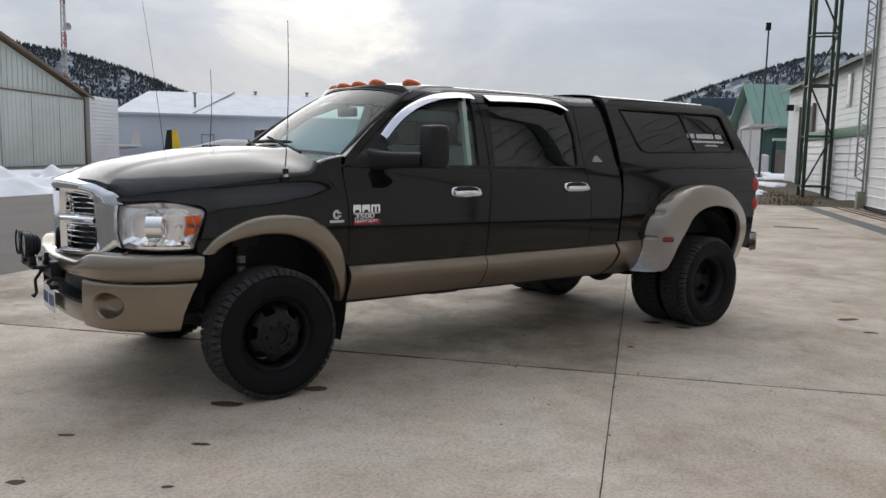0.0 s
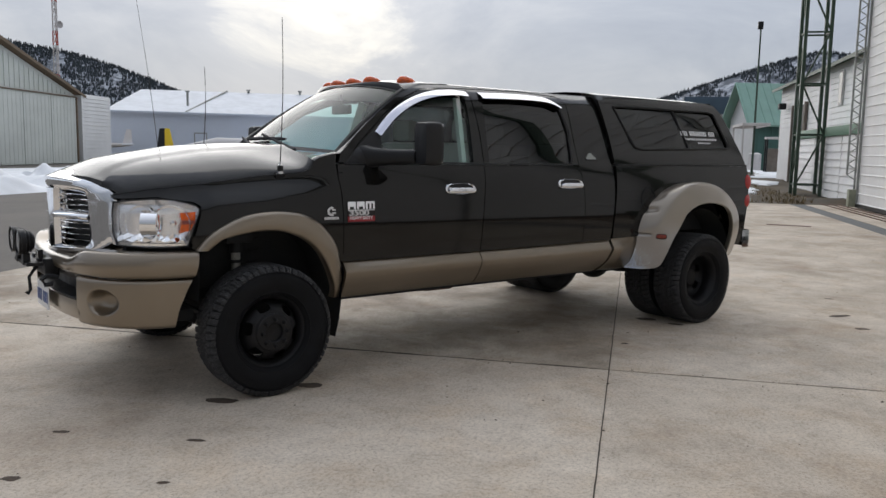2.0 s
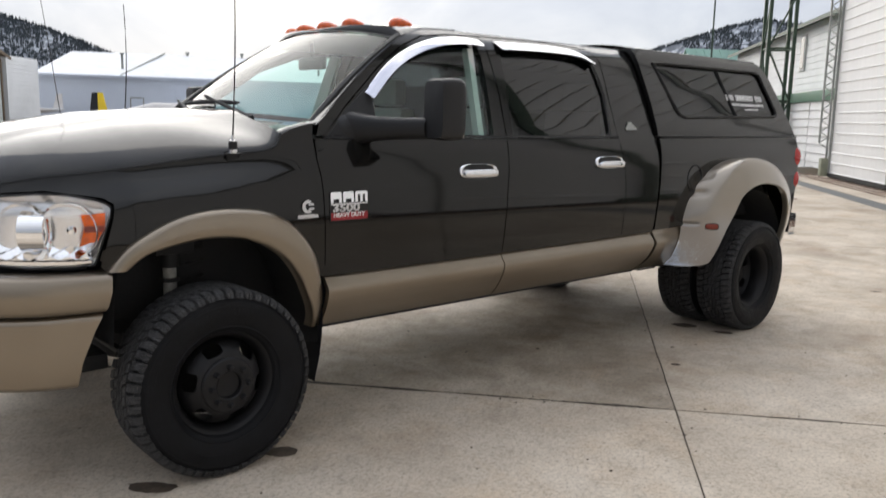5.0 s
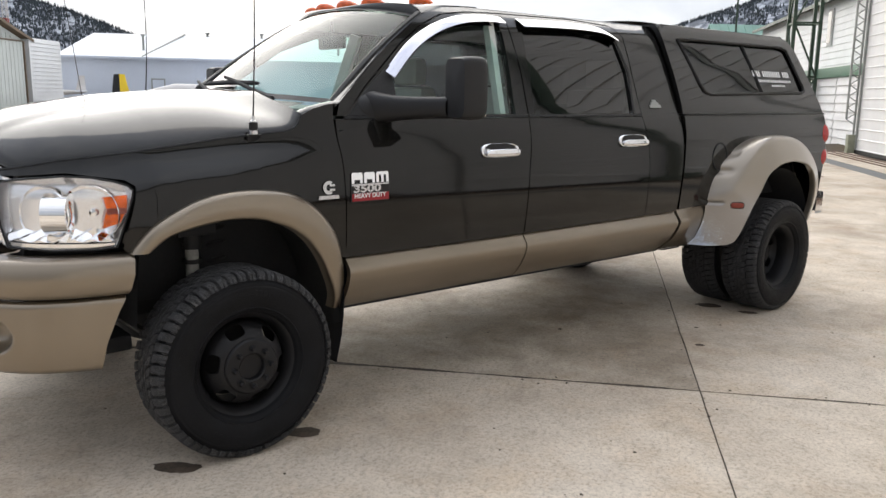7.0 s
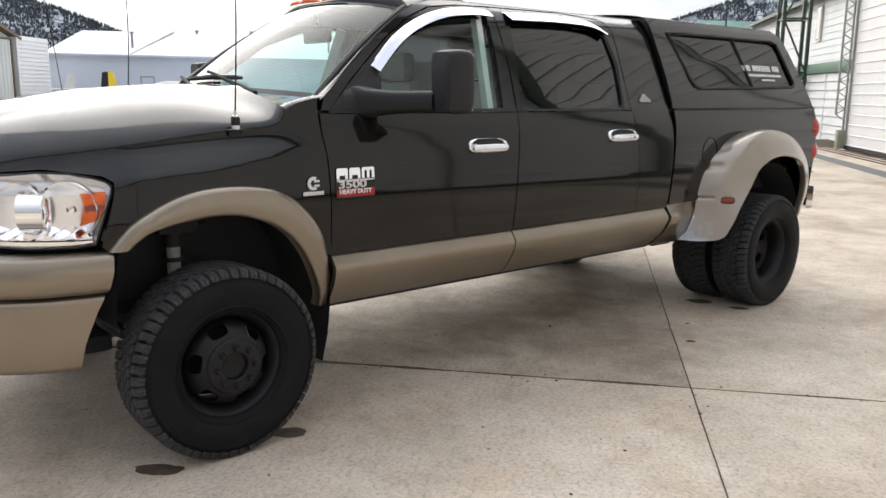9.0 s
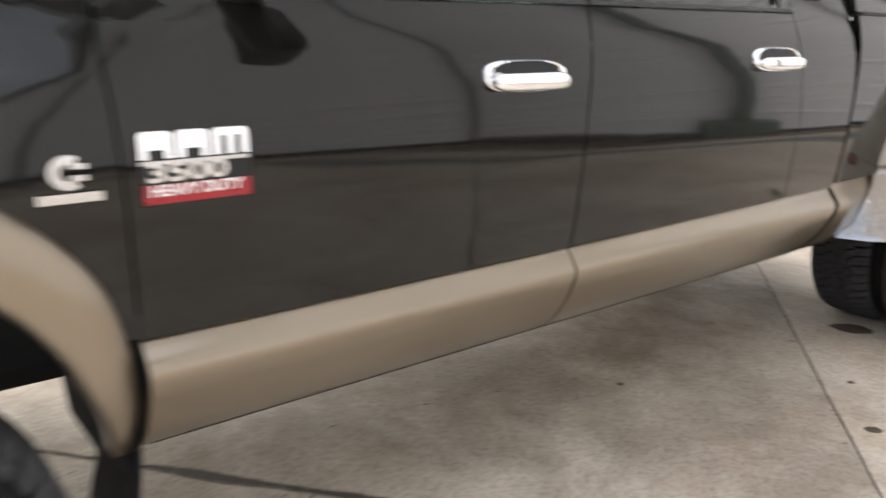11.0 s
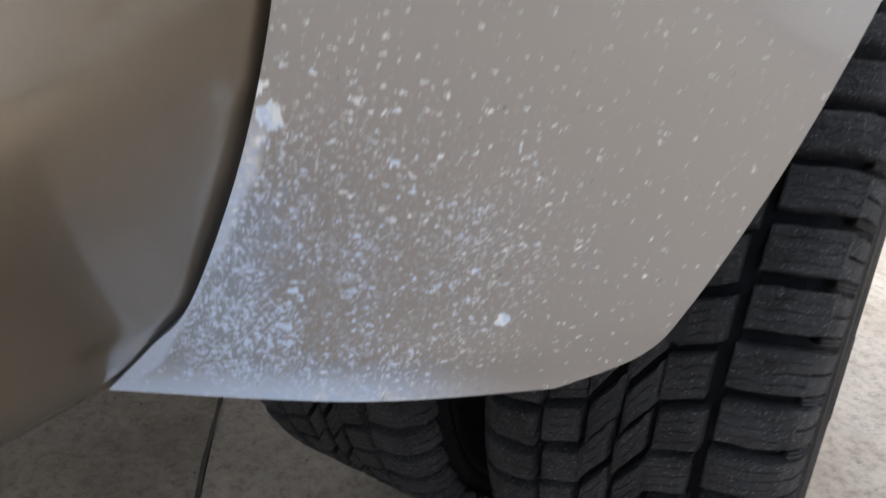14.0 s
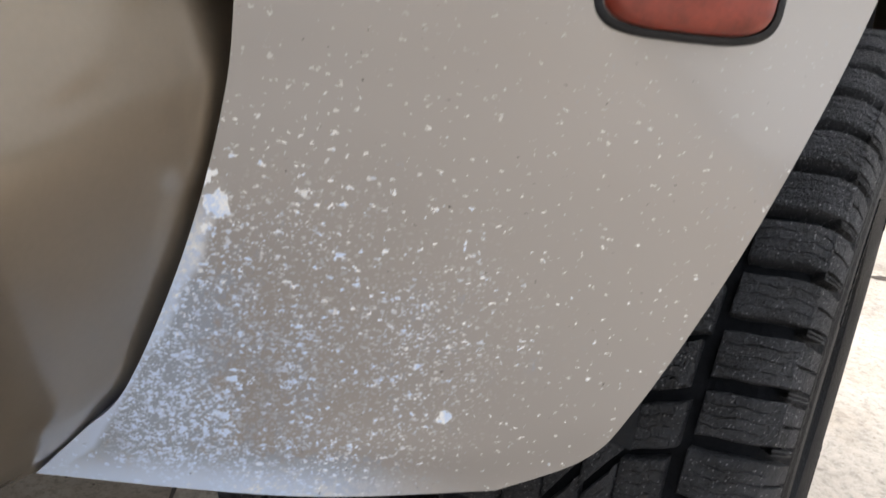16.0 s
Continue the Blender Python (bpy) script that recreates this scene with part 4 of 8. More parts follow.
# canopy over the bed
CWIN = [(3.24, 1.885), (3.30, 1.893), (4.60, 1.895), (4.675, 1.875), (4.74, 1.60), (4.735, 1.565), (4.69, 1.552), (3.42, 1.528), (3.36, 1.545), (3.33, 1.59)]
canopy = None
for s in (-1, 1):
    c = panel("canopy_side", [(3.046, 1.403), (3.067, 1.62), (3.078, 1.985), (4.66, 1.985), (4.76, 1.965), (4.82, 1.88), (4.93, 1.50), (4.955, 1.403)], y_cap, s, M_DARK, truck, holes=[CWIN], depth=0.04)
    panel("canopy_window", CWIN, y_cap, s, M_TINT2, c, depth=0.004, lift=-0.012)
    bm = bmesh.new()
    ring = [np.array((p[0], s * (y_cap(*p) + 0.003), p[1])) for p in CWIN]
    tube(bm, [tuple(p) for p in ring + ring[:1]], 0.010, 6)
    part("window_seal", bm, M_BLACK, c)
    bm = bmesh.new()
    beam(bm, (4.06, s * (y_cap(4, 1.89) - 0.006), 1.89), (4.13, s * (y_cap(4, 1.55) - 0.006), 1.545), 0.022, 0.014)
    part("window_divider", bm, M_BLACK, c)
    bm = bmesh.new()
    box(bm, (3.06, s * 0.90 - 0.055, 1.388), (4.955, s * 0.90 + 0.055, 1.402), 0.004)
    part("bed_rail", bm, M_BLACK, truck)
bm = bmesh.new()
surf(bm, [[(x, y, 2.022 - 0.036 * (abs(y) / 0.64) ** 3.2 - 0.03 * step01((x - 4.5) / 0.3) ** 2) for y in np.linspace(-0.65, 0.65, 33)] for x in np.linspace(3.078, 4.80, 21)])
if sum(f.normal.z for f in bm.faces if not f.normal_update()) < 0:
    bmesh.ops.reverse_faces(bm, faces=bm.faces[:])
part("canopy_roof", bm, M_DARK, truck)
bm = bmesh.new()
prism(bm, [(-0.93, 1.40), (-0.69, 1.93), (-0.62, 1.98), (0.62, 1.98), (0.69, 1.93), (0.93, 1.40)], 0, 3.088, 3.12)
part("canopy_front", bm, M_DARK, truck)
bm = bmesh.new()
surf(bm, [[(4.95, y, 1.403) for y in np.linspace(-0.93, 0.93, 9)], [(4.80, y, 1.93) for y in np.linspace(-0.68, 0.68, 9)], [(4.76, y, 1.99) for y in np.linspace(-0.63, 0.63, 9)]])
bmesh.ops.recalc_face_normals(bm, faces=bm.faces[:])
if sum(f.normal.x for f in bm.faces) < 0:
    bmesh.ops.reverse_faces(bm, faces=bm.faces[:])
part("canopy_back", bm, M_TINT2, truck)
# tailgate, tail lamps, rear bumper
bm = bmesh.new()
box(bm, (4.90, -0.80, 0.83), (4.955, 0.80, 1.385), 0.012)
part("tailgate", bm, M_DARK, truck)
for s in (-1, 1):
    bm = bmesh.new()
    for z in (1.235, 1.06):
        bmesh.ops.create_uvsphere(bm, u_segments=20, v_segments=14, radius=1.0, matrix=Matrix.Translation((4.955, s * 0.935, z)) @ Matrix.Diagonal((0.075, 0.066, 0.092, 1)))
    bar(bm, (4.95, s * 0.93, 1.0), (4.95, s * 0.93, 1.3), 0.05, 12)
    part("tail_lamp", bm, M_RED, truck, "red two-lobed tail lamp")
bm = bmesh.new()
surf(bm, [[(x, y, z) for y, x in ((-0.97, 4.93), (-0.96, 5.06), (-0.85, 5.12), (-0.4, 5.16), (0, 5.17), (0.4, 5.16), (0.85, 5.12), (0.96, 5.06), (0.97, 4.93))] for z in (0.60, 0.63, 0.74, 0.77)])
part("rear_bumper", bm, M_CHROME, truck)

# front arch flares
FLARE_OUT = [(-0.515, 0.893), (-0.44, 0.98), (-0.35, 1.035), (-0.24, 1.08), (-0.12, 1.102), (0.01, 1.105), (0.14, 1.088), (0.24, 1.045), (0.325, 0.97), (0.388, 0.88), (0.422, 0.775), (0.440, 0.66), (0.452, 0.535)]
FLARE_IN = [(-0.465, 0.893), (-0.395, 0.955), (-0.32, 0.985), (-0.23, 1.008), (-0.12, 1.022), (0.0, 1.018), (0.10, 0.995), (0.18, 0.96), (0.26, 0.895), (0.325, 0.805), (0.365, 0.71), (0.392, 0.62), (0.405, 0.535)]
for s in (-1, 1):
    bm = bmesh.new()
    oo, ii = catmull(FLARE_OUT, 5), catmull(FLARE_IN, 5)
    ii = [o + (n - o) * 1.38 for o, n in zip(oo, ii)]
    rows = []
    for o, n in zip(oo, ii):
        def side(p):
            return y_front(p[0], p[1]) if p[1] > 0.765 else y_front(p[0], 0.765) - 0.06 * ((0.765 - p[1]) / 0.23) ** 2
        y0 = side(o)
        y1 = side((o + n) / 2)
        rows.append([(o[0], s * (y0 - 0.01), o[1]), (o[0], s * (y0 + 0.003), o[1])] + [(*(lambda q: (q[0], s * (y1 + h), q[1]))(o + (n - o) * k),) for k, h in ((0.07, 0.014), (0.2, 0.025), (0.5, 0.034), (0.85, 0.036), (0.96, 0.032), (1.0, 0.022))] + [(n[0], s * (y1 - 0.03), n[1])])
    surf(bm, rows)
    bmesh.ops.recalc_face_normals(bm, faces=bm.faces[:])
    if sum(f.normal.y for f in bm.faces) * s < 0:
        bmesh.ops.reverse_faces(bm, faces=bm.faces[:])
    part("front_wheel_arch_flare", bm, M_TAN, truck, "khaki wheel arch flare", sharp=60)
    # inner arch liner
    bm = bmesh.new()
    surf(bm, [[(p[0] * 1.02, s * y, p[1] - 0.004) for y in (0.955, 0.80, 0.60, 0.42)] for p in catmull([(-0.49, 0.60)] + FLARE_IN + [(0.42, 0.40)], 3)])
    part("wheel_arch_liner", bm, M_MATTE, truck)
    # mud flap behind the front wheel
    bm = bmesh.new()
    rows = []
    for k in range(13):
        z = 0.275 + 0.56 * k / 12
        x = 0.385 + 0.045 * math.sin(math.pi * k / 14) - 0.10 * step01((z - 0.62) / 0.24)
        rows.append([(x + 0.028 * (1 - j / 6) * 0.6, s * (0.64 + 0.335 * j / 6), z + 0.012 * abs(j - 3) / 3 * (k < 2)) for j in range(7)])
    surf(bm, rows)
    bmesh.ops.solidify(bm, geom=bm.faces[:], thickness=0.014)
    part("mud_flap", bm, M_DIRTY, truck, "black rubber mud flap with road salt")

# rear dual-wheel flares: stations of body line, shoulder and opening edge
ST = [
    ((3.296, 0.876, 0.511), (3.374, 0.990, 0.508), (3.441, 1.081, 0.5185)),
    ((3.309, 0.898, 0.540), (3.390, 1.016, 0.538), (3.470, 1.119, 0.541)),
    ((3.321, 0.919, 0.570), (3.400, 1.030, 0.572), (3.482, 1.138, 0.574)),
    ((3.334, 0.946, 0.650), (3.414, 1.058, 0.650), (3.503, 1.165, 0.650)),
    ((3.342, 0.962, 0.730), (3.422, 1.078, 0.732), (3.525, 1.186, 0.730)),
    ((3.342, 0.968, 0.800), (3.428, 1.092, 0.805), (3.560, 1.198, 0.800)),
    ((3.355, 0.976, 0.880), (3.450, 1.110, 0.895), (3.625, 1.205, 0.885)),
    ((3.400, 0.980, 0.985), (3.520, 1.125, 0.990), (3.700, 1.208, 0.985)),
    ((3.520, 0.980, 1.105), (3.620, 1.130, 1.105), (3.790, 1.208, 1.035)),
    ((3.680, 0.980, 1.190), (3.740, 1.125, 1.185), (3.880, 1.208, 1.062)),
    ((3.880, 0.980, 1.238), (3.900, 1.120, 1.232), (4.000, 1.208, 1.075)),
    ((4.130, 0.980, 1.240), (4.120, 1.120, 1.232), (4.120, 1.208, 1.068)),
    ((4.390, 0.980, 1.192), (4.330, 1.120, 1.180), (4.250, 1.208, 1.040)),
    ((4.620, 0.980, 1.085), (4.510, 1.115, 1.070), (4.340, 1.208, 0.985)),
    ((4.780, 0.975, 0.950), (4.620, 1.110, 0.940), (4.395, 1.205, 0.885)),
    ((4.830, 0.970, 0.800), (4.640, 1.105, 0.790), (4.400, 1.198, 0.770)),
    ((4.800, 0.960, 0.640), (4.600, 1.090, 0.640), (4.370, 1.185, 0.640)),
    ((4.770, 0.950, 0.570), (4.570, 1.080, 0.570), (4.350, 1.175, 0.585)),
]
for s in (-1, 1):
    J, Mi, E = (catmull([q[k] for q in ST], 14) for k in range(3))
    bm = bmesh.new()
    rows = []
    for jn, mi, ed in zip(J, Mi, E):
        inn = jn + np.array([0.022, -0.014, 0])
        lip = ed + np.array([0.012, -0.008, 0.0])
        cen = np.array([4.0, ed[1], 0.5])
        inw = cen - ed
        inw = inw / np.linalg.norm(inw)
        row = [inn] + catmull([jn, mi, ed], 12) + [ed + inw * 0.004 + np.array([0, -0.003, 0]), ed + inw * 0.006 + np.array([0, -0.016, 0]), ed - inw * 0.01 + np.array([0, -0.05, 0])]
        rows.append(row)
    # pressed lines: the crease level with the side lamp and two scallops on the front shoulder
    for r in rows:
        for p in r[1:-3]:
            x, y, z = p
            if x < 3.6:
                k = math.exp(-((z - 0.808) / 0.0095) ** 2) * step01((y - 0.955) / 0.012) * step01((1.070 - y) / 0.025)
                p[0] += 0.013 * k
                p[1] -= 0.007 * k
                k = math.exp(-((z - 1.015) / 0.022) ** 2) * step01((1.09 - y) / 0.05)
                p[0] += 0.020 * k
                p[1] -= 0.012 * k
            if x < 3.8:
                k = math.exp(-((z - 1.125) / 0.022) ** 2) * step01((1.07 - y) / 0.05)
                p[0] += 0.016 * k
    bm2 = bmesh.new()
    surf(bm2, [[flip(s, p) for p in r] for r in rows])
    # bottom return edge
    bmesh.ops.recalc_face_normals(bm2, faces=bm2.faces[:])
    if sum(f.normal.y for f in bm2.faces) * s < 0:
        bmesh.ops.reverse_faces(bm2, faces=bm2.faces[:])
    low = [e for e in bm2.edges if len(e.link_faces) == 1 and all(v.co.z < 0.56 and v.co.x < 3.5 for v in e.verts)]
    for v in bmesh.ops.extrude_edge_only(bm2, edges=low)["geom"]:
        if isinstance(v, bmesh.types.BMVert):
            v.co += Vector((0.02, -s * 0.004, 0.006))
    bm.free()
    flare = part("rear_wheel_flare", bm2, M_CHIP, truck, "khaki dual-wheel flare with chipped, worn paint", sharp=70)
    # side lamp, set into the flare's front face
    a, b = Vector((3.434, 1.092, 0.795)), Vector((3.494, 1.166, 0.795))
    d = (b - a).normalized()
    nrm = Vector((d.y, -d.x, 0)) * -1
    nrm = Vector((-abs(nrm.x), abs(nrm.y), 0)).normalized()
    mid = (a + b) / 2
    mm = Matrix((d.to_4d(), nrm.to_4d(), (0, 0, 1, 0), (0, 0, 0, 1))).transposed()
    mm.translation = mid
    for c in range(3):
        mm[3][c] = 0
    mm[3][3] = 1
    def rounded(k, dx=0.0):
        return [(math.copysign(abs(math.cos(t)) ** 0.55, math.cos(t)) * (0.0435 + dx) * k, math.copysign(abs(math.sin(t)) ** 0.60, math.sin(t)) * (0.0192 + dx) * k) for t in np.linspace(0, 2 * math.pi, 40, endpoint=False)]
    for nm, mt, lab, rings in (
        ("side_lamp_bezel", M_BLACK, "", ((1.0, 0.0035, -0.008), (1.0, 0.0035, 0.002), (1.0, 0.002, 0.0045), (0.975, 0.0, 0.0045), (0.955, 0.0, 0.001))),
        ("side_lamp", M_REDM, "faded dull red side marker lamp", ((0.96, 0.0, -0.003), (0.95, 0.0, 0.004), (0.91, 0.0, 0.0075), (0.78, 0.0, 0.0095), (0.5, 0.0, 0.0105), (0.02, 0.0, 0.011))),
    ):
        bm = bmesh.new()
        surf(bm, [[mm @ Vector((p[0], h, p[1])) for p in rounded(k, dx)] for k, dx, h in rings], closed=True)
        for v in bm.verts:
            v.co.y *= s
        bmesh.ops.recalc_face_normals(bm, faces=bm.faces[:])
        part(nm, bm, mt, flare, lab, sharp=60)
    # rear arch liner
    bm = bmesh.new()
    surf(bm, [[(4.0 + 0.475 * math.cos(a), s * y, 0.50 + 0.52 * math.sin(a)) for y in (1.13, 0.95, 0.7, 0.5)] for a in np.linspace(0.14, math.pi - 0.05, 25)])
    part("wheel_arch_liner", bm, M_MATTE, truck)


# ---------------------------------------------------------------- nose: grille, headlights, bumper
def grille_x(y):
    return -1.055 + 0.185 * (abs(y) / 0.52) ** 2


bm = bmesh.new()
G_OUT = [(-0.56, 1.175), (-0.50, 1.268), (-0.3, 1.312), (0, 1.326), (0.3, 1.312), (0.50, 1.268), (0.56, 1.175), (0.575, 1.0), (0.57, 0.875), (0.40, 0.848), (0.0, 0.828), (-0.40, 0.848), (-0.57, 0.875), (-0.575, 1.0)]
G_IN = [(-0.40, 1.172), (-0.37, 1.196), (-0.25, 1.208), (0, 1.214), (0.25, 1.208), (0.37, 1.196), (0.40, 1.172), (0.405, 1.05), (0.40, 0.905), (0.3, 0.885), (0.0, 0.872), (-0.3, 0.885), (-0.40, 0.905), (-0.405, 1.05)]
go, gi = catmull(G_OUT + G_OUT[:1], 5)[:-1], catmull(G_IN + G_IN[:1], 5)[:-1]
rows = []
for dx, k in ((0.07, 0.0), (0.03, 0.0), (0.0, 0.06), (-0.020, 0.35), (-0.022, 0.7), (-0.006, 0.95), (0.02, 1.0), (0.08, 1.02)):
    rows.append([(grille_x((o + (n - o) * k)[0]) + dx + (0.06 if o[1] > 1.25 and k < 0.1 else 0), (o + (n - o) * k)[0], (o + (n - o) * k)[1]) for o, n in zip(go, gi)])
surf(bm, rows, closed=True)
bmesh.ops.recalc_face_normals(bm, faces=bm.faces[:])
grille = part("grille", bm, M_CHROME, truck, "chrome crosshair grille surround", sharp=60)
# crosshair bars
bm = bmesh.new()
surf(bm, [[(grille_x(0) + dx - 0.005, y, z) for y, dx in ((-0.075, 0.035), (-0.06, 0.0), (-0.02, -0.018), (0.02, -0.018), (0.06, 0.0), (0.075, 0.035))] for z in (0.868, 1.0, 1.1, 1.216)])
part("centre_bar", bm, M_CHROME, grille)
bm = bmesh.new()
surf(bm, [[(grille_x(y) + dx - 0.002, y, 1.055 + dz) for dz, dx in ((-0.030, 0.03), (-0.022, 0.0), (-0.006, -0.014), (0.006, -0.014), (0.022, 0.0), (0.030, 0.03))] for y in np.linspace(-0.41, 0.41, 21)])
bmesh.ops.recalc_face_normals(bm, faces=bm.faces[:])
part("cross_bar", bm, M_CHROME, grille)
for z in (0.915, 0.950, 0.985, 1.018, 1.092, 1.124, 1.156, 1.186):
    bm = bmesh.new()
    surf(bm, [[(grille_x(y) + dx + 0.02, y, z + dz) for dz, dx in ((-0.003, 0.012), (-0.0042, 0.002), (0.0, -0.004), (0.0042, 0.002), (0.003, 0.012))] for y in np.linspace(-0.405, 0.405, 19)])
    bmesh.ops.recalc_face_normals(bm, faces=bm.faces[:])
    part("slat", bm, M_CHROME, grille)
bm = bmesh.new()
box(bm, (-0.86, -0.44, 0.84), (-0.80, 0.44, 1.24))
part("radiator", bm, M_MATTE, truck)

for s in (-1, 1):
    # headlight: back shell, bowls, amber corner and clear lens, all wrapped round the nose
    HL = [(-0.872, 1.160), (-0.80, 1.176), (-0.70, 1.186), (-0.61, 1.180), (-0.54, 1.164), (-0.497, 1.148), (-0.482, 1.132), (-0.486, 1.105), (-0.507, 1.04), (-0.530, 0.97), (-0.548, 0.920), (-0.62, 0.914), (-0.75, 0.912), (-0.868, 0.918), (-0.880, 1.0), (-0.880, 1.10)]
    def y_lamp(x, z):
        return y_front(x, 1.02) - 0.006 - 0.04 * step01((z - 1.10) / 0.12)
    lamp = panel("headlight", HL, y_lamp, s, M_LENS, truck, grid=0.03, depth=0.004, label="clear wrap-round headlight")
    sh = panel("reflector_shell", HL, y_lamp, s, M_SILVER, lamp, grid=0.03, depth=-0.062, lift=-0.075)
    # black tube added round the lens stands for the shaded gap
    bmr = bmesh.new()
    ring = [np.array((p[0], s * (y_lamp(*p) - 0.003), p[1])) for p in HL + HL[:1]]
    tube(bmr, [tuple(p) for p in ring], 0.004, 6)
    part("headlight_seal", bmr, M_BLACK, lamp)
    for cx, cz, rr in ((-0.790, 1.040, 0.108), (-0.645, 1.045, 0.108)):
        slope = (y_lamp(cx + 0.02, cz) - y_lamp(cx - 0.02, cz)) / 0.04
        q = Vector((-slope, 1.0, 0.0)).normalized()
        q = (q + Vector((-0.35, 0, 0))).normalized()
        bm = bmesh.new()
        revolve(bm, [(rr * 1.02, 0.030), (rr * 1.02, 0.002), (rr, -0.002), (rr * 0.97, 0.006), (rr * 0.90, 0.030), (rr * 0.74, 0.054), (rr * 0.50, 0.072), (rr * 0.28, 0.080), (0.020, 0.082), (0.018, 0.040), (0.014, 0.028), (0.0, 0.026)], 40)
        rot = q.to_track_quat("-Y", "Z").to_matrix().to_4x4()
        at = Vector((cx, y_lamp(cx, cz), cz)) - q * 0.036
        bmesh.ops.transform(bm, matrix=Matrix.Translation(at) @ rot, verts=bm.verts[:])
        for v in bm.verts:
            v.co.y *= s
        bmesh.ops.recalc_face_normals(bm, faces=bm.faces[:])
        part("reflector_bowl", bm, M_BOWL, lamp)
    bm = bmesh.new()
    bar(bm, (-0.745, s * (y_lamp(-0.745, 1.04) - 0.062), 1.045), (-0.672, s * (y_lamp(-0.672, 1.04) - 0.055), 1.045), 0.078, 36)
    part("reflector_bridge", bm, M_BOWL, lamp)
    for k, zc in enumerate((0.935, 0.952)):
        panel("lamp_step", [(-0.86, zc - 0.012), (-0.86, zc + 0.002), (-0.55, zc - 0.002), (-0.555, zc - 0.016)], y_lamp, s, M_BOWL, lamp, grid=0.04, depth=0.03, lift=-0.022 - 0.02 * k)
    panel("amber_reflector", [(-0.590, 0.992), (-0.572, 1.06), (-0.582, 1.108), (-0.502, 1.114), (-0.505, 1.06), (-0.530, 1.01)], y_lamp, s, M_AMBER, lamp, grid=0.03, depth=0.01, lift=-0.010, label="amber turn signal")
    panel("amber_band", [(-0.574, 1.044), (-0.574, 1.066), (-0.506, 1.066), (-0.508, 1.044)], y_lamp, s, M_REDM, lamp, grid=0.03, depth=0.006, lift=-0.0065)
    # faceted floor of the reflector
    bm = bmesh.new()
    xs_ = np.linspace(-0.862, -0.552, 13)
    rows = []
    for q in range(4):
        rows.append([(x, s * (y_lamp(x, 1.0) - 0.014 - 0.020 * q), 0.942 + 0.012 * q + (0.010 if (i_ + q) % 2 else 0.0)) for i_, x in enumerate(xs_)])
    surf(bm, rows)
    part("reflector_floor", bm, M_BOWL, lamp, smooth=False)

# bumper: a swept skin with a step line, fog lamp wells and a centre opening
BUMP_LINE = catmull([(-1.100, 0.0), (-1.092, 0.25), (-1.065, 0.48), (-1.005, 0.68), (-0.90, 0.835), (-0.76, 0.925), (-0.62, 0.965), (-0.50, 0.985)], 8)


def bump_plan(u):
    """u: -1 to 1 across; the bumper's line in x and y."""
    a = abs(u)
    c = BUMP_LINE
    k = a * (len(c) - 1)
    i = min(int(k), len(c) - 2)
    p = c[i] + (c[i + 1] - c[i]) * (k - i)
    return p[0], math.copysign(p[1], u)


def bump_skin(z0s, offs, us):
    out = []
    for z, o in zip(z0s, offs):
        row = []
        for u in us:
            x, y = bump_plan(u)
            x2, y2 = bump_plan(min(1, abs(u) + 0.01))
            t = Vector((x2 - x, y2 - abs(y), 0))
            n = Vector((-t.y, t.x, 0)).normalized() if t.length else Vector((0, 1, 0))
            if n.x > 0:
                n = -n
            row.append((x + n.x * o, y + math.copysign(abs(n.y), u) * o, z))
        out.append(row)
    return out


def end_u(z):
    return float(np.interp(z, [0.45, 0.56, 0.68, 0.80, 0.90], [0.84, 0.865, 0.915, 0.985, 1.0]))


us = np.linspace(-1, 1, 97)
bm = bmesh.new()
rows = []
for z, o in zip([0.893, 0.890, 0.875, 0.82, 0.765, 0.748, 0.740], [-0.10, -0.02, 0.0, 0.012, 0.006, -0.004, -0.03]):
    rows += bump_skin([z], [o], us * end_u(z))
for r in rows:
    for k, p in enumerate(r):
        if abs(p[1]) < 0.62 and p[2] > 0.80:
            r[k] = (p[0], p[1], p[2] - 0.055 * step01((0.62 - abs(p[1])) / 0.2) * (p[2] - 0.74) / 0.15)
surf(bm, rows)
bmesh.ops.recalc_face_normals(bm, faces=bm.faces[:])
bumper = part("front_bumper", bm, M_TAN, truck, "khaki painted front bumper with fog lamp wells", sharp=60)
for s in (-1, 1):
    bm = bmesh.new()
    zz = [0.738, 0.733, 0.728] + list(np.linspace(0.715, 0.475, 40)) + [0.462, 0.455, 0.46]
    oo = [-0.03, -0.010, -0.003] + [0.002 * math.sin(math.pi * k / 39) - 0.010 * (k / 39) ** 3 for k in range(40)] + [-0.022, -0.05, -0.12]
    rows = []
    for z, o in zip(zz, oo):
        lift = []
        for u in np.linspace(0.32, end_u(z) - 0.005, 90) * s:
            x, y = bump_plan(u)
            dd = math.hypot((abs(y) - 0.735) / 0.088, (z - 0.605) / 0.070)
            dep = -0.070 * (1 - dd**4) - 0.012 if dd < 1 else -0.012 * max(0.0, 1 - (dd - 1) / 0.08)
            rise = 0.0
            lift.append(bump_skin([z + 0.055 * step01((abs(y) - 0.55) / 0.4) * 0], [o + dep + rise], [u])[0][0])
        rows.append(lift)
    surf(bm, rows)
    bmesh.ops.recalc_face_normals(bm, faces=bm.faces[:])
    lower = part("lower_skin", bm, M_TAN, bumper, sharp=50)
bm = bmesh.new()
surf(bm, bump_skin([0.745, 0.70, 0.69, 0.62, 0.60, 0.52, 0.50], [-0.03, -0.05, -0.10, -0.10, -0.02, -0.01, -0.06], np.linspace(-0.34, 0.34, 31)))
part("centre_opening", bm, M_BLACK, bumper)
bm = bmesh.new()
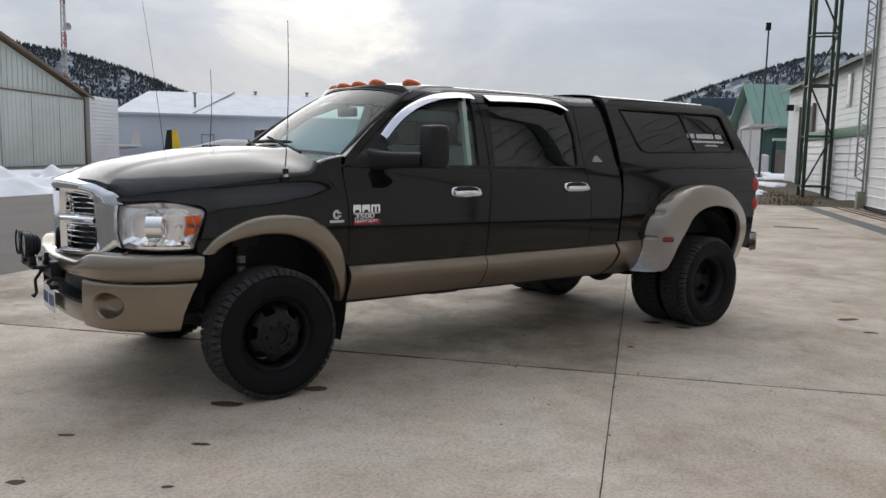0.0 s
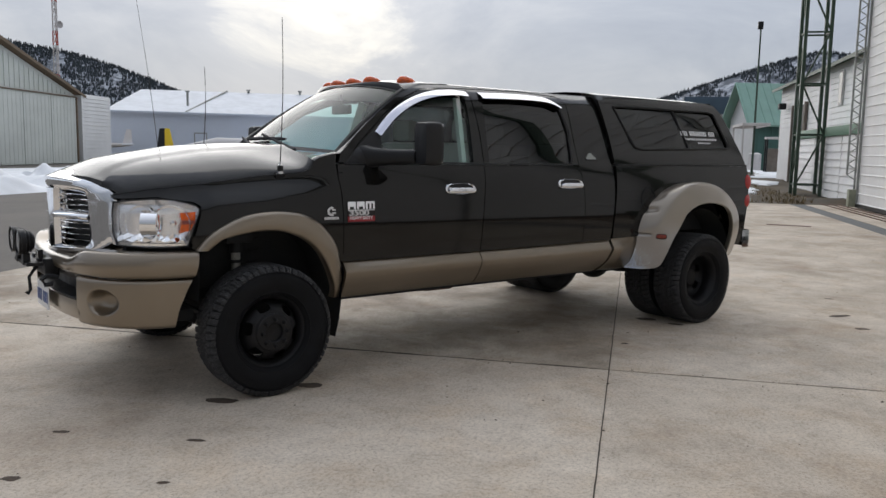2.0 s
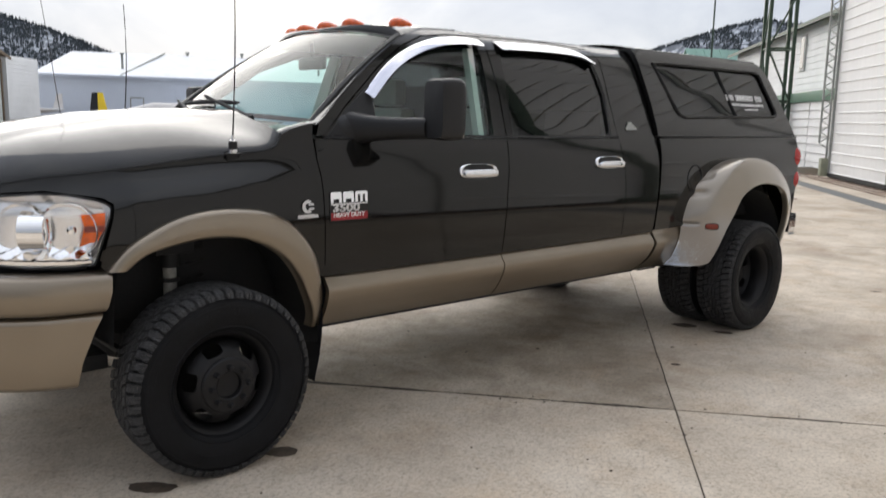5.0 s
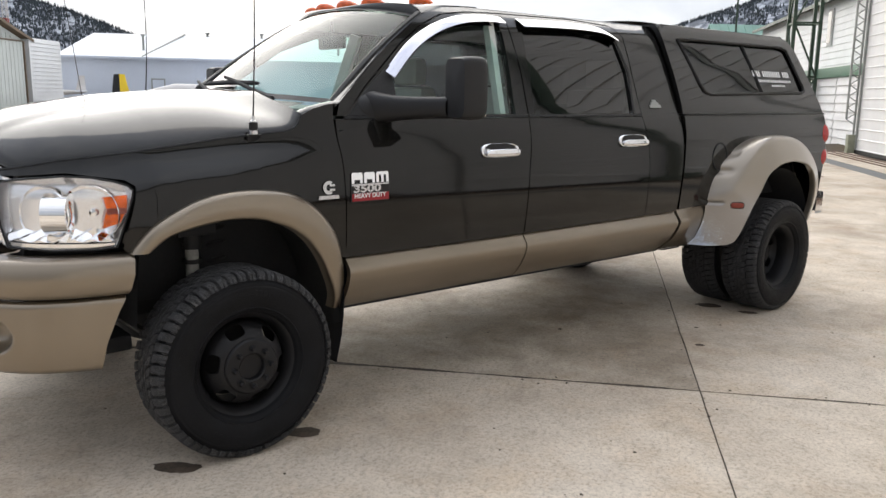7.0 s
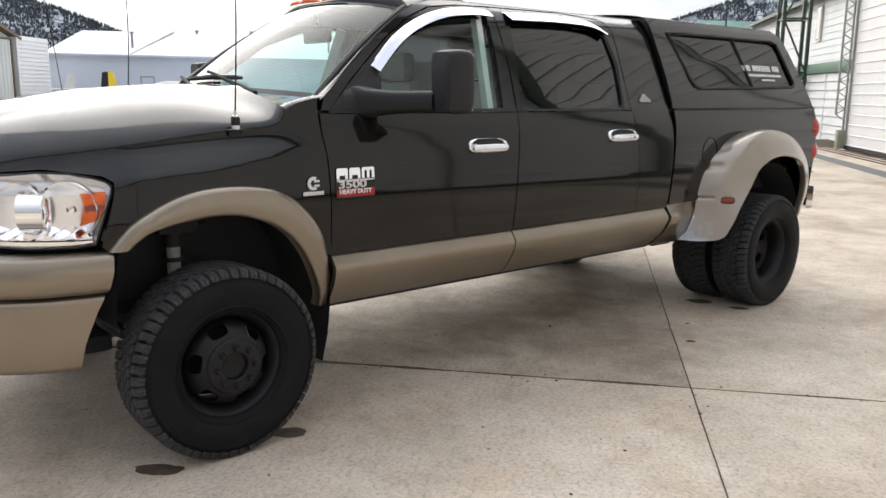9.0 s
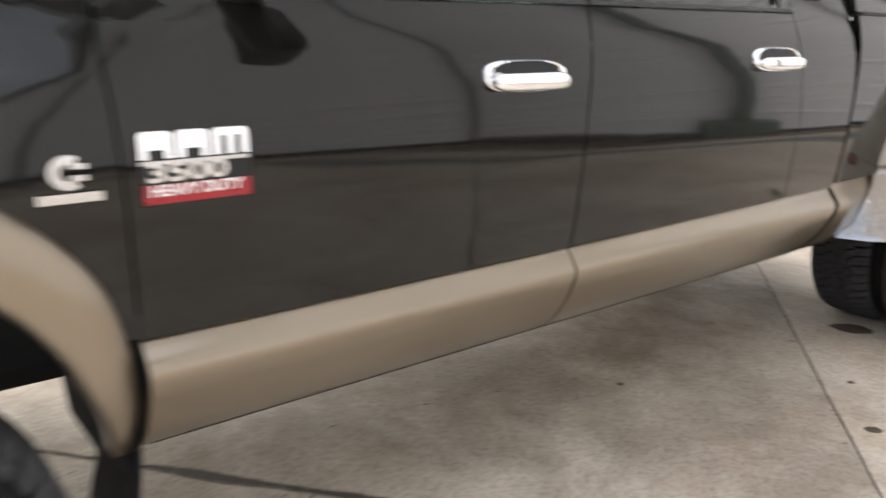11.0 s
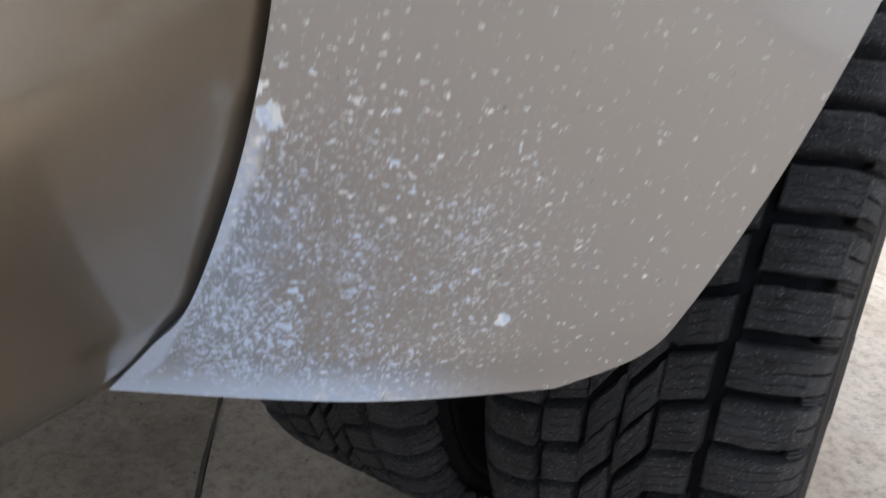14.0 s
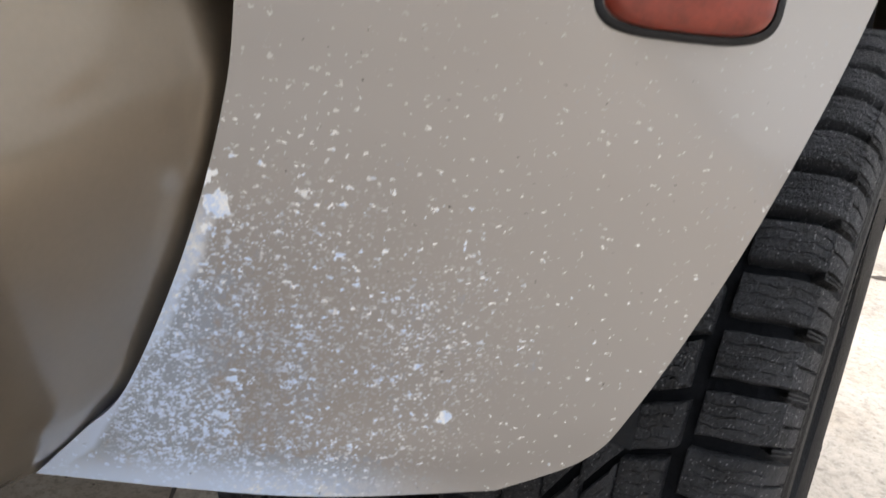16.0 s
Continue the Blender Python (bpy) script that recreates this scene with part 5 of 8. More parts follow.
surf(bm, bump_skin([0.60, 0.59, 0.53, 0.485, 0.475], [-0.04, -0.008, 0.0, -0.01, -0.06], np.linspace(-0.33, 0.33, 31)))
part("lower_valance", bm, M_TAN, bumper)
# winch fairlead and recovery hooks
bm = bmesh.new()
box(bm, (-1.13, -0.16, 0.685), (-1.06, 0.16, 0.735), 0.008)
box(bm, (-1.15, -0.20, 0.70), (-1.08, -0.13, 0.80), 0.008)
box(bm, (-1.15, 0.10, 0.70), (-1.08, 0.17, 0.80), 0.008)
winch = part("winch_mount", bm, M_BLACK, truck)
bm = bmesh.new()
tube(bm, [(-1.10, -0.30, 0.70), (-1.16, -0.30, 0.715), (-1.19, -0.30, 0.69), (-1.17, -0.30, 0.66), (-1.13, -0.30, 0.665)], 0.014, 8)
part("recovery_hook", bm, M_MATTE, winch)
bm = bmesh.new()
tube(bm, [(-1.15, 0.06, 0.72), (-1.19, 0.06, 0.66), (-1.185, 0.06, 0.58), (-1.20, 0.06, 0.555), (-1.21, 0.06, 0.57)], 0.010, 8)
part("winch_hook", bm, M_MATTE, winch)
# two round driving lamps on a bracket
for y in (-0.06, 0.13):
    bm = bmesh.new()
    revolve(bm, [(0.0, 0.052), (0.03, 0.050), (0.052, 0.040), (0.052, 0.034), (0.064, 0.030), (0.064, 0.024), (0.058, 0.022), (0.058, 0.016), (0.070, 0.012), (0.070, 0.006), (0.064, 0.004), (0.064, -0.002), (0.075, -0.006), (0.075, -0.030), (0.079, -0.032), (0.079, -0.045), (0.070, -0.045)], 32)
    mm = pose(-1.225, y, 0.895, 0, 0, -90)
    lampb = part("driving_lamp", bm, M_BLACK, truck, "round black auxiliary driving lamp", m=mm)
    bm = bmesh.new()
    revolve(bm, [(0.0, -0.040), (0.04, -0.041), (0.070, -0.038)], 28)
    part("lens", bm, M_CHROMED, lampb)
    bm = bmesh.new()
    box(bm, (-0.03, -0.02, -0.14), (0.03, 0.02, -0.07), 0.004)
    part("bracket", bm, M_BLACK, lampb)
bm = bmesh.new()
box(bm, (-1.24, -0.16, 0.755), (-1.08, 0.22, 0.775), 0.004)
part("lamp_bracket", bm, M_BLACK, truck)
bm = bmesh.new()
box(bm, (-1.16, -0.09, 0.775), (-1.135, -0.02, 0.845), 0.004)
wl_ = part("work_lamp", bm, M_BLACK, truck)
bm = bmesh.new()
box(bm, (-1.166, -0.08, 0.785), (-1.160, -0.03, 0.835), 0.002)
part("lens", bm, M_CHROMED, wl_)
# number plate: blank with plain bars
bm = bmesh.new()
box(bm, (-1.128, -0.152, 0.478), (-1.122, 0.152, 0.632), 0.002)
plate = part("number_plate", bm, M_WHITE, truck, "white plate with plain blue bars")
for k in range(6):
    bm = bmesh.new()
    y = -0.115 + 0.046 * k + (0.012 if k > 2 else -0.008)
    box(bm, (-1.131, y - 0.013, 0.515), (-1.128, y + 0.013, 0.585))
    part("plate_bar", bm, M_BLUE, plate)

# ---------------------------------------------------------------- side details
for s in (-1, 1):
    for x0, w in ((1.252, 0.268), (2.362, 0.268)):
        hz = 1.222 if x0 < 2 else 1.245
        bm = bmesh.new()
        y0 = y_door(2.0, hz)
        cup = [(x0 + w / 2 + w / 2 * math.copysign(abs(math.cos(a)) ** 0.6, math.cos(a)), hz + 0.038 * math.copysign(abs(math.sin(a)) ** 0.75, math.sin(a))) for a in np.linspace(0, 2 * math.pi, 36, endpoint=False)]
        c0 = np.array((x0 + w / 2, hz))
        rows = [[(*(lambda q: (q[0], s * (y_door(2.0, q[1]) + h), q[1]))(c0 + (np.array(p) - c0) * k),) for p in cup] for k, h in ((1.0, 0.0), (0.985, 0.006), (0.93, 0.009), (0.86, 0.007), (0.83, 0.001))]
        surf(bm, rows, closed=True)
        bmesh.ops.recalc_face_normals(bm, faces=bm.faces[:])
        hd = part("door_handle", bm, M_CHROME, truck, "chrome door handle")
        bm = bmesh.new()
        surf(bm, [[(*(lambda q: (q[0], s * (y_door(2.0, q[1]) + h), q[1]))(c0 + (np.array(p) - c0) * k),) for p in cup] for k, h in ((0.85, 0.0015), (0.5, 0.0015), (0.02, 0.0015))], closed=True)
        bmesh.ops.recalc_face_normals(bm, faces=bm.faces[:])
        part("recess", bm, M_BLACK, hd, "dark hand recess")
        bm = bmesh.new()
        rows = []
        for t in (0.0, 0.015, 0.05, 0.10, 0.2, 0.35, 0.5, 0.65, 0.8, 0.90, 0.95, 0.985, 1.0):
            x = x0 + 0.016 + (w - 0.022) * t
            e_ = (1 - abs(2 * t - 1) ** 7) ** 0.5
            out = 0.006 + 0.026 * e_**0.7
            hh = 0.003 + 0.0175 * e_
            rows.append([(x, s * (y0 + out + 0.009 * math.cos(b)), hz - 0.012 + hh * math.copysign(abs(math.sin(b)) ** 0.7, math.sin(b))) for b in np.linspace(0, 2 * math.pi, 16, endpoint=False)])
        surf(bm, rows, closed=True)
        bmesh.ops.recalc_face_normals(bm, faces=bm.faces[:])
        part("pull", bm, M_CHROME, hd)
        if x0 < 2:
            bm = bmesh.new()
            bar(bm, (x0 + 0.03, s * (y0 + 0.0), hz), (x0 + 0.03, s * (y0 + 0.024), hz), 0.012, 14)
            part("lock", bm, M_CHROMED, hd)
    # chrome rain visors over the windows
    for low, high in (
        ([(0.805, 1.555), (0.98, 1.695), (1.15, 1.782), (1.32, 1.835), (1.50, 1.860), (1.655, 1.862)], [(0.765, 1.605), (0.94, 1.745), (1.12, 1.842), (1.32, 1.905), (1.52, 1.932), (1.672, 1.928)]),
        ([(1.80, 1.868), (2.1, 1.880), (2.35, 1.880), (2.5, 1.868), (2.60, 1.838)], [(1.79, 1.926), (2.1, 1.936), (2.35, 1.936), (2.52, 1.920), (2.635, 1.862)]),
    ):
        bm = bmesh.new()
        lo_, hi_ = catmull(low, 6), catmull(high, 6)
        lo_ = [b_ + (a_ - b_) * (0.62 if low[0][0] < 1 else 0.85) for a_, b_ in zip(lo_, hi_)]
        surf(bm, [[(*(lambda q: (q[0], s * (y_door(2.0, q[1]) + h), q[1]))(b_ + (a_ - b_) * k),) for k, h in ((0.0, 0.002), (0.08, 0.010), (0.4, 0.022), (0.75, 0.032), (0.95, 0.036), (1.0, 0.030))] for a_, b_ in zip(lo_, hi_)])
        bmesh.ops.recalc_face_normals(bm, faces=bm.faces[:])
        if sum(f.normal.y for f in bm.faces) * s < 0:
            bmesh.ops.reverse_faces(bm, faces=bm.faces[:])
        part("rain_visor", bm, M_VISOR, truck, "chrome window rain visor", sharp=70)
    # towing mirror: arm and tall head with a glass at its back
    bm = bmesh.new()
    rows = []
    for t in np.linspace(0, 1, 14):
        cx, cy = 0.66 + 0.20 * t, 0.885 + 0.33 * t
        cz = 1.432 + 0.012 * t
        hx, hz_ = 0.050 - 0.004 * t + 0.012 * (1 - t) ** 4, 0.053 - 0.006 * t + 0.026 * (1 - t) ** 4
        rows.append([(cx + hx * math.copysign(abs(math.cos(a)) ** 0.7, math.cos(a)), s * cy, cz + hz_ * math.copysign(abs(math.sin(a)) ** 0.7, math.sin(a))) for a in np.linspace(0, 2 * math.pi, 20, endpoint=False)])
    surf(bm, rows, closed=True)
    bmesh.ops.recalc_face_normals(bm, faces=bm.faces[:])
    mirror = part("towing_mirror", bm, M_BLACK, truck, "black folding towing mirror")
    bm = bmesh.new()
    rows = []
    for t, k in ((0, 0.90), (0.015, 0.97), (0.04, 1.0), (0.10, 1.0), (0.15, 0.97), (0.172, 0.92), (0.178, 0.5), (0.179, 0.02)):
        rows.append([(0.965 - t * 0.80, s * (1.262 + 0.070 * k * math.copysign(abs(math.cos(a)) ** 0.35, math.cos(a))), 1.528 + 0.138 * k * math.copysign(abs(math.sin(a)) ** 0.35, math.sin(a))) for a in np.linspace(0, 2 * math.pi, 40, endpoint=False)])
    surf(bm, rows, closed=True)
    bmesh.ops.recalc_face_normals(bm, faces=bm.faces[:])
    part("mirror_head", bm, M_BLACK, mirror)
    bm = bmesh.new()
    box(bm, (0.958, s * 1.262 - 0.058, 1.405), (0.964, s * 1.262 + 0.058, 1.650), 0.002)
    part("mirror_glass", bm, M_CHROME, mirror)
    bm = bmesh.new()
    bmesh.ops.create_uvsphere(bm, u_segments=24, v_segments=16, radius=1.0, matrix=Matrix.Translation((0.645, s * 0.888, 1.440)) @ pose(0, 0, 0, s * 24, 0, 0) @ Matrix.Diagonal((0.088, 0.034, 0.068, 1)))
    part("mirror_foot", bm, M_BLACK, mirror)

# badges on the driver's side: plain shapes for the maker's marks, lettering for the plain words
def on_side(bm, x, z, k=1.0, tilt=0.0):
    """Lays flat artwork (x right, y up) on the driver's side."""
    for v in bm.verts:
        a, b, c = v.co
        X, Z = x + a * k, z + b * k
        v.co = Vector((X, -(y_front(X, Z) if X < 0.436 else y_door(X, Z)) - 0.003 - c, Z))
    bmesh.ops.recalc_face_normals(bm, faces=bm.faces[:])
    return bm


def flat(bm, x0, y0, x1, y1, h=0.005):
    return box(bm, (x0, y0, 0.0), (x1, y1, h))


badge = None
for x0, w, bars in ((0.0, 0.058, 1), (0.066, 0.058, 1), (0.132, 0.068, 2)):
    gap = (w - 0.014 * (bars + 1)) / bars
    line = [(x0, 0.0), (x0, 0.042), (x0 + 0.006, 0.048), (x0 + w - 0.006, 0.048), (x0 + w, 0.042), (x0 + w, 0.0)]
    for q in range(bars):
        xr = x0 + w - 0.014 - q * (gap + 0.014)
        top = 0.016 if bars == 1 else 0.034
        line += [(xr, 0.0), (xr, top), (xr - gap, top), (xr - gap, 0.0)]
    bm = bmesh.new()
    prism(bm, line, 2, 0.0, 0.005)
    ob = part("name_badge" if badge is None else "badge_letter", on_side(bm, 0.464, 1.104), M_CHROME, badge or truck, "chrome name badge over a red strip" if badge is None else "", smooth=False)
    badge = badge or ob
bm = bmesh.new()
flat(bm, -0.004, -0.084, 0.203, -0.004, 0.0012)
part("badge_plate", on_side(bm, 0.466, 1.104), M_BLACK, badge, "black plastic badge plate", smooth=False)
bm = bmesh.new()
flat(bm, 0.0, -0.010, 0.200, -0.003)
part("badge_bar", on_side(bm, 0.464, 1.104), M_CHROMED, badge, smooth=False)
bm = bmesh.new()
flat(bm, 0.0, -0.080, 0.198, -0.046, 0.003)
part("badge_strip", on_side(bm, 0.468, 1.104), M_REDB, badge, "red enamel strip", smooth=False)
bm = text_mesh("HEAVY DUTY", 0.0262, 0.001, 0.0006)
for v in bm.verts:
    v.co.z += 0.0035
part("badge_words", on_side(bm, 0.478, 1.0325, 1.08), M_WHITE, badge, "white letters", smooth=False)
bm = text_mesh("3500", 0.046, 0.0015, 0.0016)
for v in bm.verts:
    v.co.x *= 1.62
part("badge_number", on_side(bm, 0.474, 1.0545), M_CHROMED, badge, "silver number", smooth=False)
# engine maker's mark: open ring on a bar
bm = bmesh.new()
ring = [(0.036 * math.cos(a), 0.036 * math.sin(a)) for a in np.linspace(math.radians(55), math.radians(305), 18)]
inn = [(0.017 * math.cos(a), 0.017 * math.sin(a)) for a in np.linspace(math.radians(55), math.radians(305), 18)]
for (a, b), (c, d) in zip(zip(ring, ring[1:]), zip(inn, inn[1:])):
    vs = [bm.verts.new((*p, h)) for h in (0.0, 0.005) for p in (a, b, d, c)]
    for q in ((4, 5, 6, 7), (0, 1, 5, 4), (2, 3, 7, 6)):
        bm.faces.new([vs[i] for i in q])
flat(bm, 0.004, 0.006, 0.036, 0.018)
flat(bm, 0.004, -0.018, 0.036, -0.006)
bmesh.ops.remove_doubles(bm, verts=bm.verts[:], dist=0.0002)
em = part("engine_badge", on_side(bm, 0.348, 1.094, 0.82), M_CHROMED, truck, "silver ring badge over a small bar", smooth=False)
bm = bmesh.new()
flat(bm, -0.062, -0.062, 0.062, -0.042, 0.004)
part("badge_bar", on_side(bm, 0.348, 1.094, 0.82), M_CHROMED, em, smooth=False)
# small cab badge on the rear pillar
bm = bmesh.new()
flat(bm, -0.065, -0.028, 0.065, -0.006)
flat(bm, -0.045, -0.008, 0.045, 0.012)
flat(bm, -0.022, 0.010, 0.026, 0.030)
part("cab_badge", on_side(bm, 2.795, 1.462, 0.85), M_LATT, truck, "small silver pillar badge", smooth=False)
# canopy lettering: trade name as plain bars
for x0, x1, z0, z1 in ((4.075, 4.185, 1.664, 1.706), (4.215, 4.475, 1.664, 1.706), (4.505, 4.605, 1.664, 1.706), (4.12, 4.61, 1.624, 1.643), (4.30, 4.50, 1.594, 1.607)):
    bm = bmesh.new()
    n = max(2, round((x1 - x0) / 0.028))
    for k in range(n):
        a = x0 + (x1 - x0) * k / n
        b = a + (x1 - x0) / n * 0.66
        vs = [bm.verts.new((x, -(y_cap(x, z) - 0.0085), z)) for x, z in ((a, z0), (b, z0), (b, z1), (a, z1))]
        bm.faces.new(vs)
    part("window_sticker_bar", bm, M_WHITE, truck, "white vinyl bar of window lettering", smooth=False)

# whip aerials on the fenders
def revolve_up(bm, at, prof, n=14):
    rings = [[bm.verts.new((at[0] + r * math.cos(2 * math.pi * k / n), at[1] + r * math.sin(2 * math.pi * k / n), at[2] + h)) for k in range(n)] for r, h in prof]
    for a, b in zip(rings, rings[1:]):
        for k in range(n):
            bm.faces.new((a[k], a[(k + 1) % n], b[(k + 1) % n], b[k]))
    bmesh.ops.remove_doubles(bm, verts=bm.verts[:], dist=1e-5)
    bmesh.ops.recalc_face_normals(bm, faces=bm.faces[:])


for (x, y, z), tip, r in (((0.055, -0.872, 1.322), (0.070, -0.875, 2.26), 0.0035), ((0.22, 0.80, 1.42), (0.235, 0.80, 2.095), 0.0035), ((-0.13, 0.80, 1.33), (-0.33, 0.72, 2.75), 0.0024)):
    bm = bmesh.new()
    bar(bm, (x, y, z + 0.004), (x, y, z + 0.020), 0.021, 16)
    ant = part("whip_aerial", bm, M_CHROMED, truck, "whip aerial on a fender mount")
    bm = bmesh.new()
    bar(bm, (x, y, z + 0.02), (x, y, z + 0.053), 0.0185, 16)
    part("insulator", bm, M_BLACK, ant)
    bm = bmesh.new()
    revolve_up(bm, (x, y, z + 0.050), [(0.0, 0.0), (0.013, 0.0), (0.013, 0.009), (0.007, 0.012), (0.006, 0.028), (0.0, 0.028)])
    part("collar", bm, M_CHROMED, ant)
    bm = bmesh.new()
    box(bm, (x - 0.036, y - 0.016, z - 0.005), (x + 0.030, y + 0.016, z + 0.004), 0.003)
    box(bm, (x - 0.030, y - 0.004, z - 0.03), (x + 0.024, y + 0.012, z - 0.004), 0.003)
    part("foot", bm, M_STEELB, ant)
    bm = bmesh.new()
    tube(bm, [Vector((x, y, z + 0.07)).lerp(Vector(tip), t) + Vector((0.012 * math.sin(3 * t), 0, 0)) for t in np.linspace(0, 1, 10)], [r - 0.0015 * t for t in np.linspace(0, 1, 10)], 6)
    part("whip", bm, M_BLACK, ant)


# ---------------------------------------------------------------- wheels (axis along y, outer face towards -y)
def tyre_mesh(R=0.405, W=0.265, seed=1):
    rnd = random.Random(seed)
    bm = bmesh.new()
    h = W / 2
    rim_r = 0.222
    prof = [(rim_r, -h + 0.035), (rim_r + 0.012, -h + 0.018), (0.262, -h + 0.003), (0.305, -h - 0.006), (0.345, -h - 0.003), (0.372, -h + 0.010), (R - 0.021, -h + 0.024), (R - 0.018, -h + 0.045), (R - 0.016, 0), (R - 0.018, h - 0.045), (R - 0.021, h - 0.024), (0.372, h - 0.010), (0.345, h + 0.003), (0.305, h + 0.006), (0.262, h - 0.003), (rim_r + 0.012, h - 0.018), (rim_r, h - 0.035)]
    fine = [tuple(p) for p in catmull(prof, 7)]
    # raised rings pressed into the sidewalls
    fine = [(r, y + math.copysign(sum(q * math.exp(-((r - c) / 0.0032) ** 2) for c, q in ((0.247, 0.005), (0.338, 0.0022), (0.352, 0.0035))), y) if 0.235 < r < 0.37 else y) for r, y in fine]
    revolve(bm, fine, 80)
    return bm


def tread_mesh(R=0.405, W=0.265, seed=1):
    """Tread blocks in six ribs: each block cut by wavy fine slits, its edges worn round."""
    rnd = random.Random(seed)
    h = W / 2
    n_pitch = 56
    span = 2 * math.pi / n_pitch
    # rib from y0 to y1, phase, slant over its width, share of the pitch left open, slices
    ribs = [(-h + 0.008, -h + 0.062, 0.00, 0.18, 0.25, 4), (-h + 0.070, -h + 0.103, 0.50, 0.30, 0.20, 4), (-0.0270, -0.0022, 0.15, 0.85, 0.17, 3), (0.0022, 0.0270, 0.62, 0.85, 0.17, 3), (h - 0.103, h - 0.070, 0.30, 0.30, 0.20, 4), (h - 0.062, h - 0.008, 0.80, 0.18, 0.25, 4)]
    verts, faces = [], []
    m = 5
    for ri, (y0, y1, off, slant, gap, cuts) in enumerate(ribs):
        outer = -1 if ri == 0 else 1 if ri == 5 else 0
        for k in range(n_pitch):
            a0 = (k + off) * span
            length = span * (1 - gap + 0.05 * (rnd.random() - 0.5))
            ya, yb = y0 + 0.003 * (rnd.random() - 0.5), y1 + 0.003 * (rnd.random() - 0.5)
            if outer == 0 and k % 2:
                ya, yb = ya + 0.003, yb + 0.003
            wob = rnd.random() * 6.28
            high = 0.0012 * (rnd.random() - 0.5)
            for c in range(cuts):
                first, last = c == 0, c == cuts - 1
                b0 = a0 + length * (c + (0.0 if first else 0.045)) / cuts
                b1 = a0 + length * (c + (1.0 if last else 0.955)) / cuts

                def edge(b, cut):
                    out = []
                    for j in range(m):
                        f = j / (m - 1)
                        wave = 0.0013 / R * math.sin(2 * math.pi * 2.0 * f + wob) if cut else 0.0006 / R * math.sin(9 * f + wob)
                        out.append((b + wave + slant * span * (f - 0.5), ya + (yb - ya) * f, f))
                    return out

                lo, hi = edge(b0, not first), edge(b1, not last)
                loop = lo + hi[::-1]
                i0 = len(verts)
                for depth, inset in ((0.022, 0.0), (0.0030, 0.0), (0.0008, 0.0012), (0.0, 0.0032)):
                    for q, (b, y, f) in enumerate(loop):
                        on_lo = q < m
                        r = R + high - depth
                        if inset:
                            if on_lo and first:
                                b += inset / R
                            if not on_lo and last:
                                b -= inset / R
                            if f == 0.0:
                                y += inset
                            if f == 1.0:
                                y -= inset
                        if outer:
                            g = f if outer > 0 else 1 - f
                            r -= 0.011 * max(0.0, (g - 0.45) / 0.55) ** 2
                        verts.append((r * math.cos(b), y, r * math.sin(b)))
                n = 2 * m
                for lev in range(3):
                    for q in range(n):
                        faces.append((i0 + lev * n + q, i0 + lev * n + (q + 1) % n, i0 + (lev + 1) * n + (q + 1) % n, i0 + (lev + 1) * n + q))
                top = i0 + 3 * n
                for j in range(m - 1):
                    faces.append((top + j, top + j + 1, top + n - 2 - j, top + n - 1 - j))
            if outer:
                # lugs that run from the block down the sidewall, and two fine teeth in the gap
                ye = y0 if outer < 0 else y1
                for c0, c1, d in ((0.04, 0.46, 1.0), (0.54, 0.96, 0.85), (1.06, 1.10, 0.7), (1.15, 1.19, 0.7)):
                    i0 = len(verts)
                    for r1, yy in ((R - 0.012, ye - outer * 0.001), (R - 0.020, ye + outer * 0.006), (R - 0.020 - 0.016 * d, ye + outer * 0.011), (R - 0.022 - 0.018 * d, ye - outer * 0.002), (R - 0.026, ye - outer * 0.012)):
                        for c in (c0, c1):
                            b = a0 + length * c + slant * span * (0.5 if outer > 0 else -0.5)
                            verts.append((r1 * math.cos(b), yy, r1 * math.sin(b)))
                    faces += [(i0, i0 + 1, i0 + 3, i0 + 2), (i0 + 2, i0 + 3, i0 + 5, i0 + 4), (i0 + 4, i0 + 5, i0 + 7, i0 + 6), (i0, i0 + 2, i0 + 4, i0 + 6, i0 + 8), (i0 + 1, i0 + 9, i0 + 7, i0 + 5, i0 + 3)]
    me = bpy.data.meshes.new("tread")
    me.from_pydata(verts, [], faces)
    bm = bmesh.new()
    bm.from_mesh(me)
    bpy.data.meshes.remove(me)
    bmesh.ops.recalc_face_normals(bm, faces=bm.faces[:])
    return bm


def lettering_mesh():
    """Raised moulding on the sidewall, too worn to read: short bars along two arcs."""
    rnd = random.Random(8)
    bm = bmesh.new()
    for a0, n, r0, r1 in ((1.15, 9, 0.300, 0.326), (4.25, 9, 0.300, 0.326), (2.75, 12, 0.312, 0.322), (5.9, 12, 0.312, 0.322)):
        a = a0
        for k in range(n):
            wd = rnd.uniform(0.030, 0.060) if n < 10 else rnd.uniform(0.012, 0.035)
            vs = []
            for hgt in (0.0, 0.0022):
                for r, b in ((r0, a), (r1, a), (r1, a + wd), (r0, a + wd)):
                    y = -0.1325 - 0.0052 - hgt + 0.10 * max(0.0, 0.303 - r)
                    vs.append(bm.verts.new((r * math.cos(b), y, r * math.sin(b))))
            for f in ((4, 5, 6, 7), (0, 1, 5, 4), (1, 2, 6, 5), (2, 3, 7, 6), (3, 0, 4, 7)):
                bm.faces.new([vs[i] for i in f])
            a += wd + (0.018 if n < 10 else 0.010)
    bmesh.ops.recalc_face_normals(bm, faces=bm.faces[:])
    return bm


def mesh_only(bm, material, sharp=38.0):
    me = bpy.data.meshes.new("part")
    bm.normal_update()
    bm.to_mesh(me)
    bm.free()
    me.materials.append(material)
    me.polygons.foreach_set("use_smooth", [True] * len(me.polygons))
    me.set_sharp_from_angle(angle=radians(sharp))
    return me


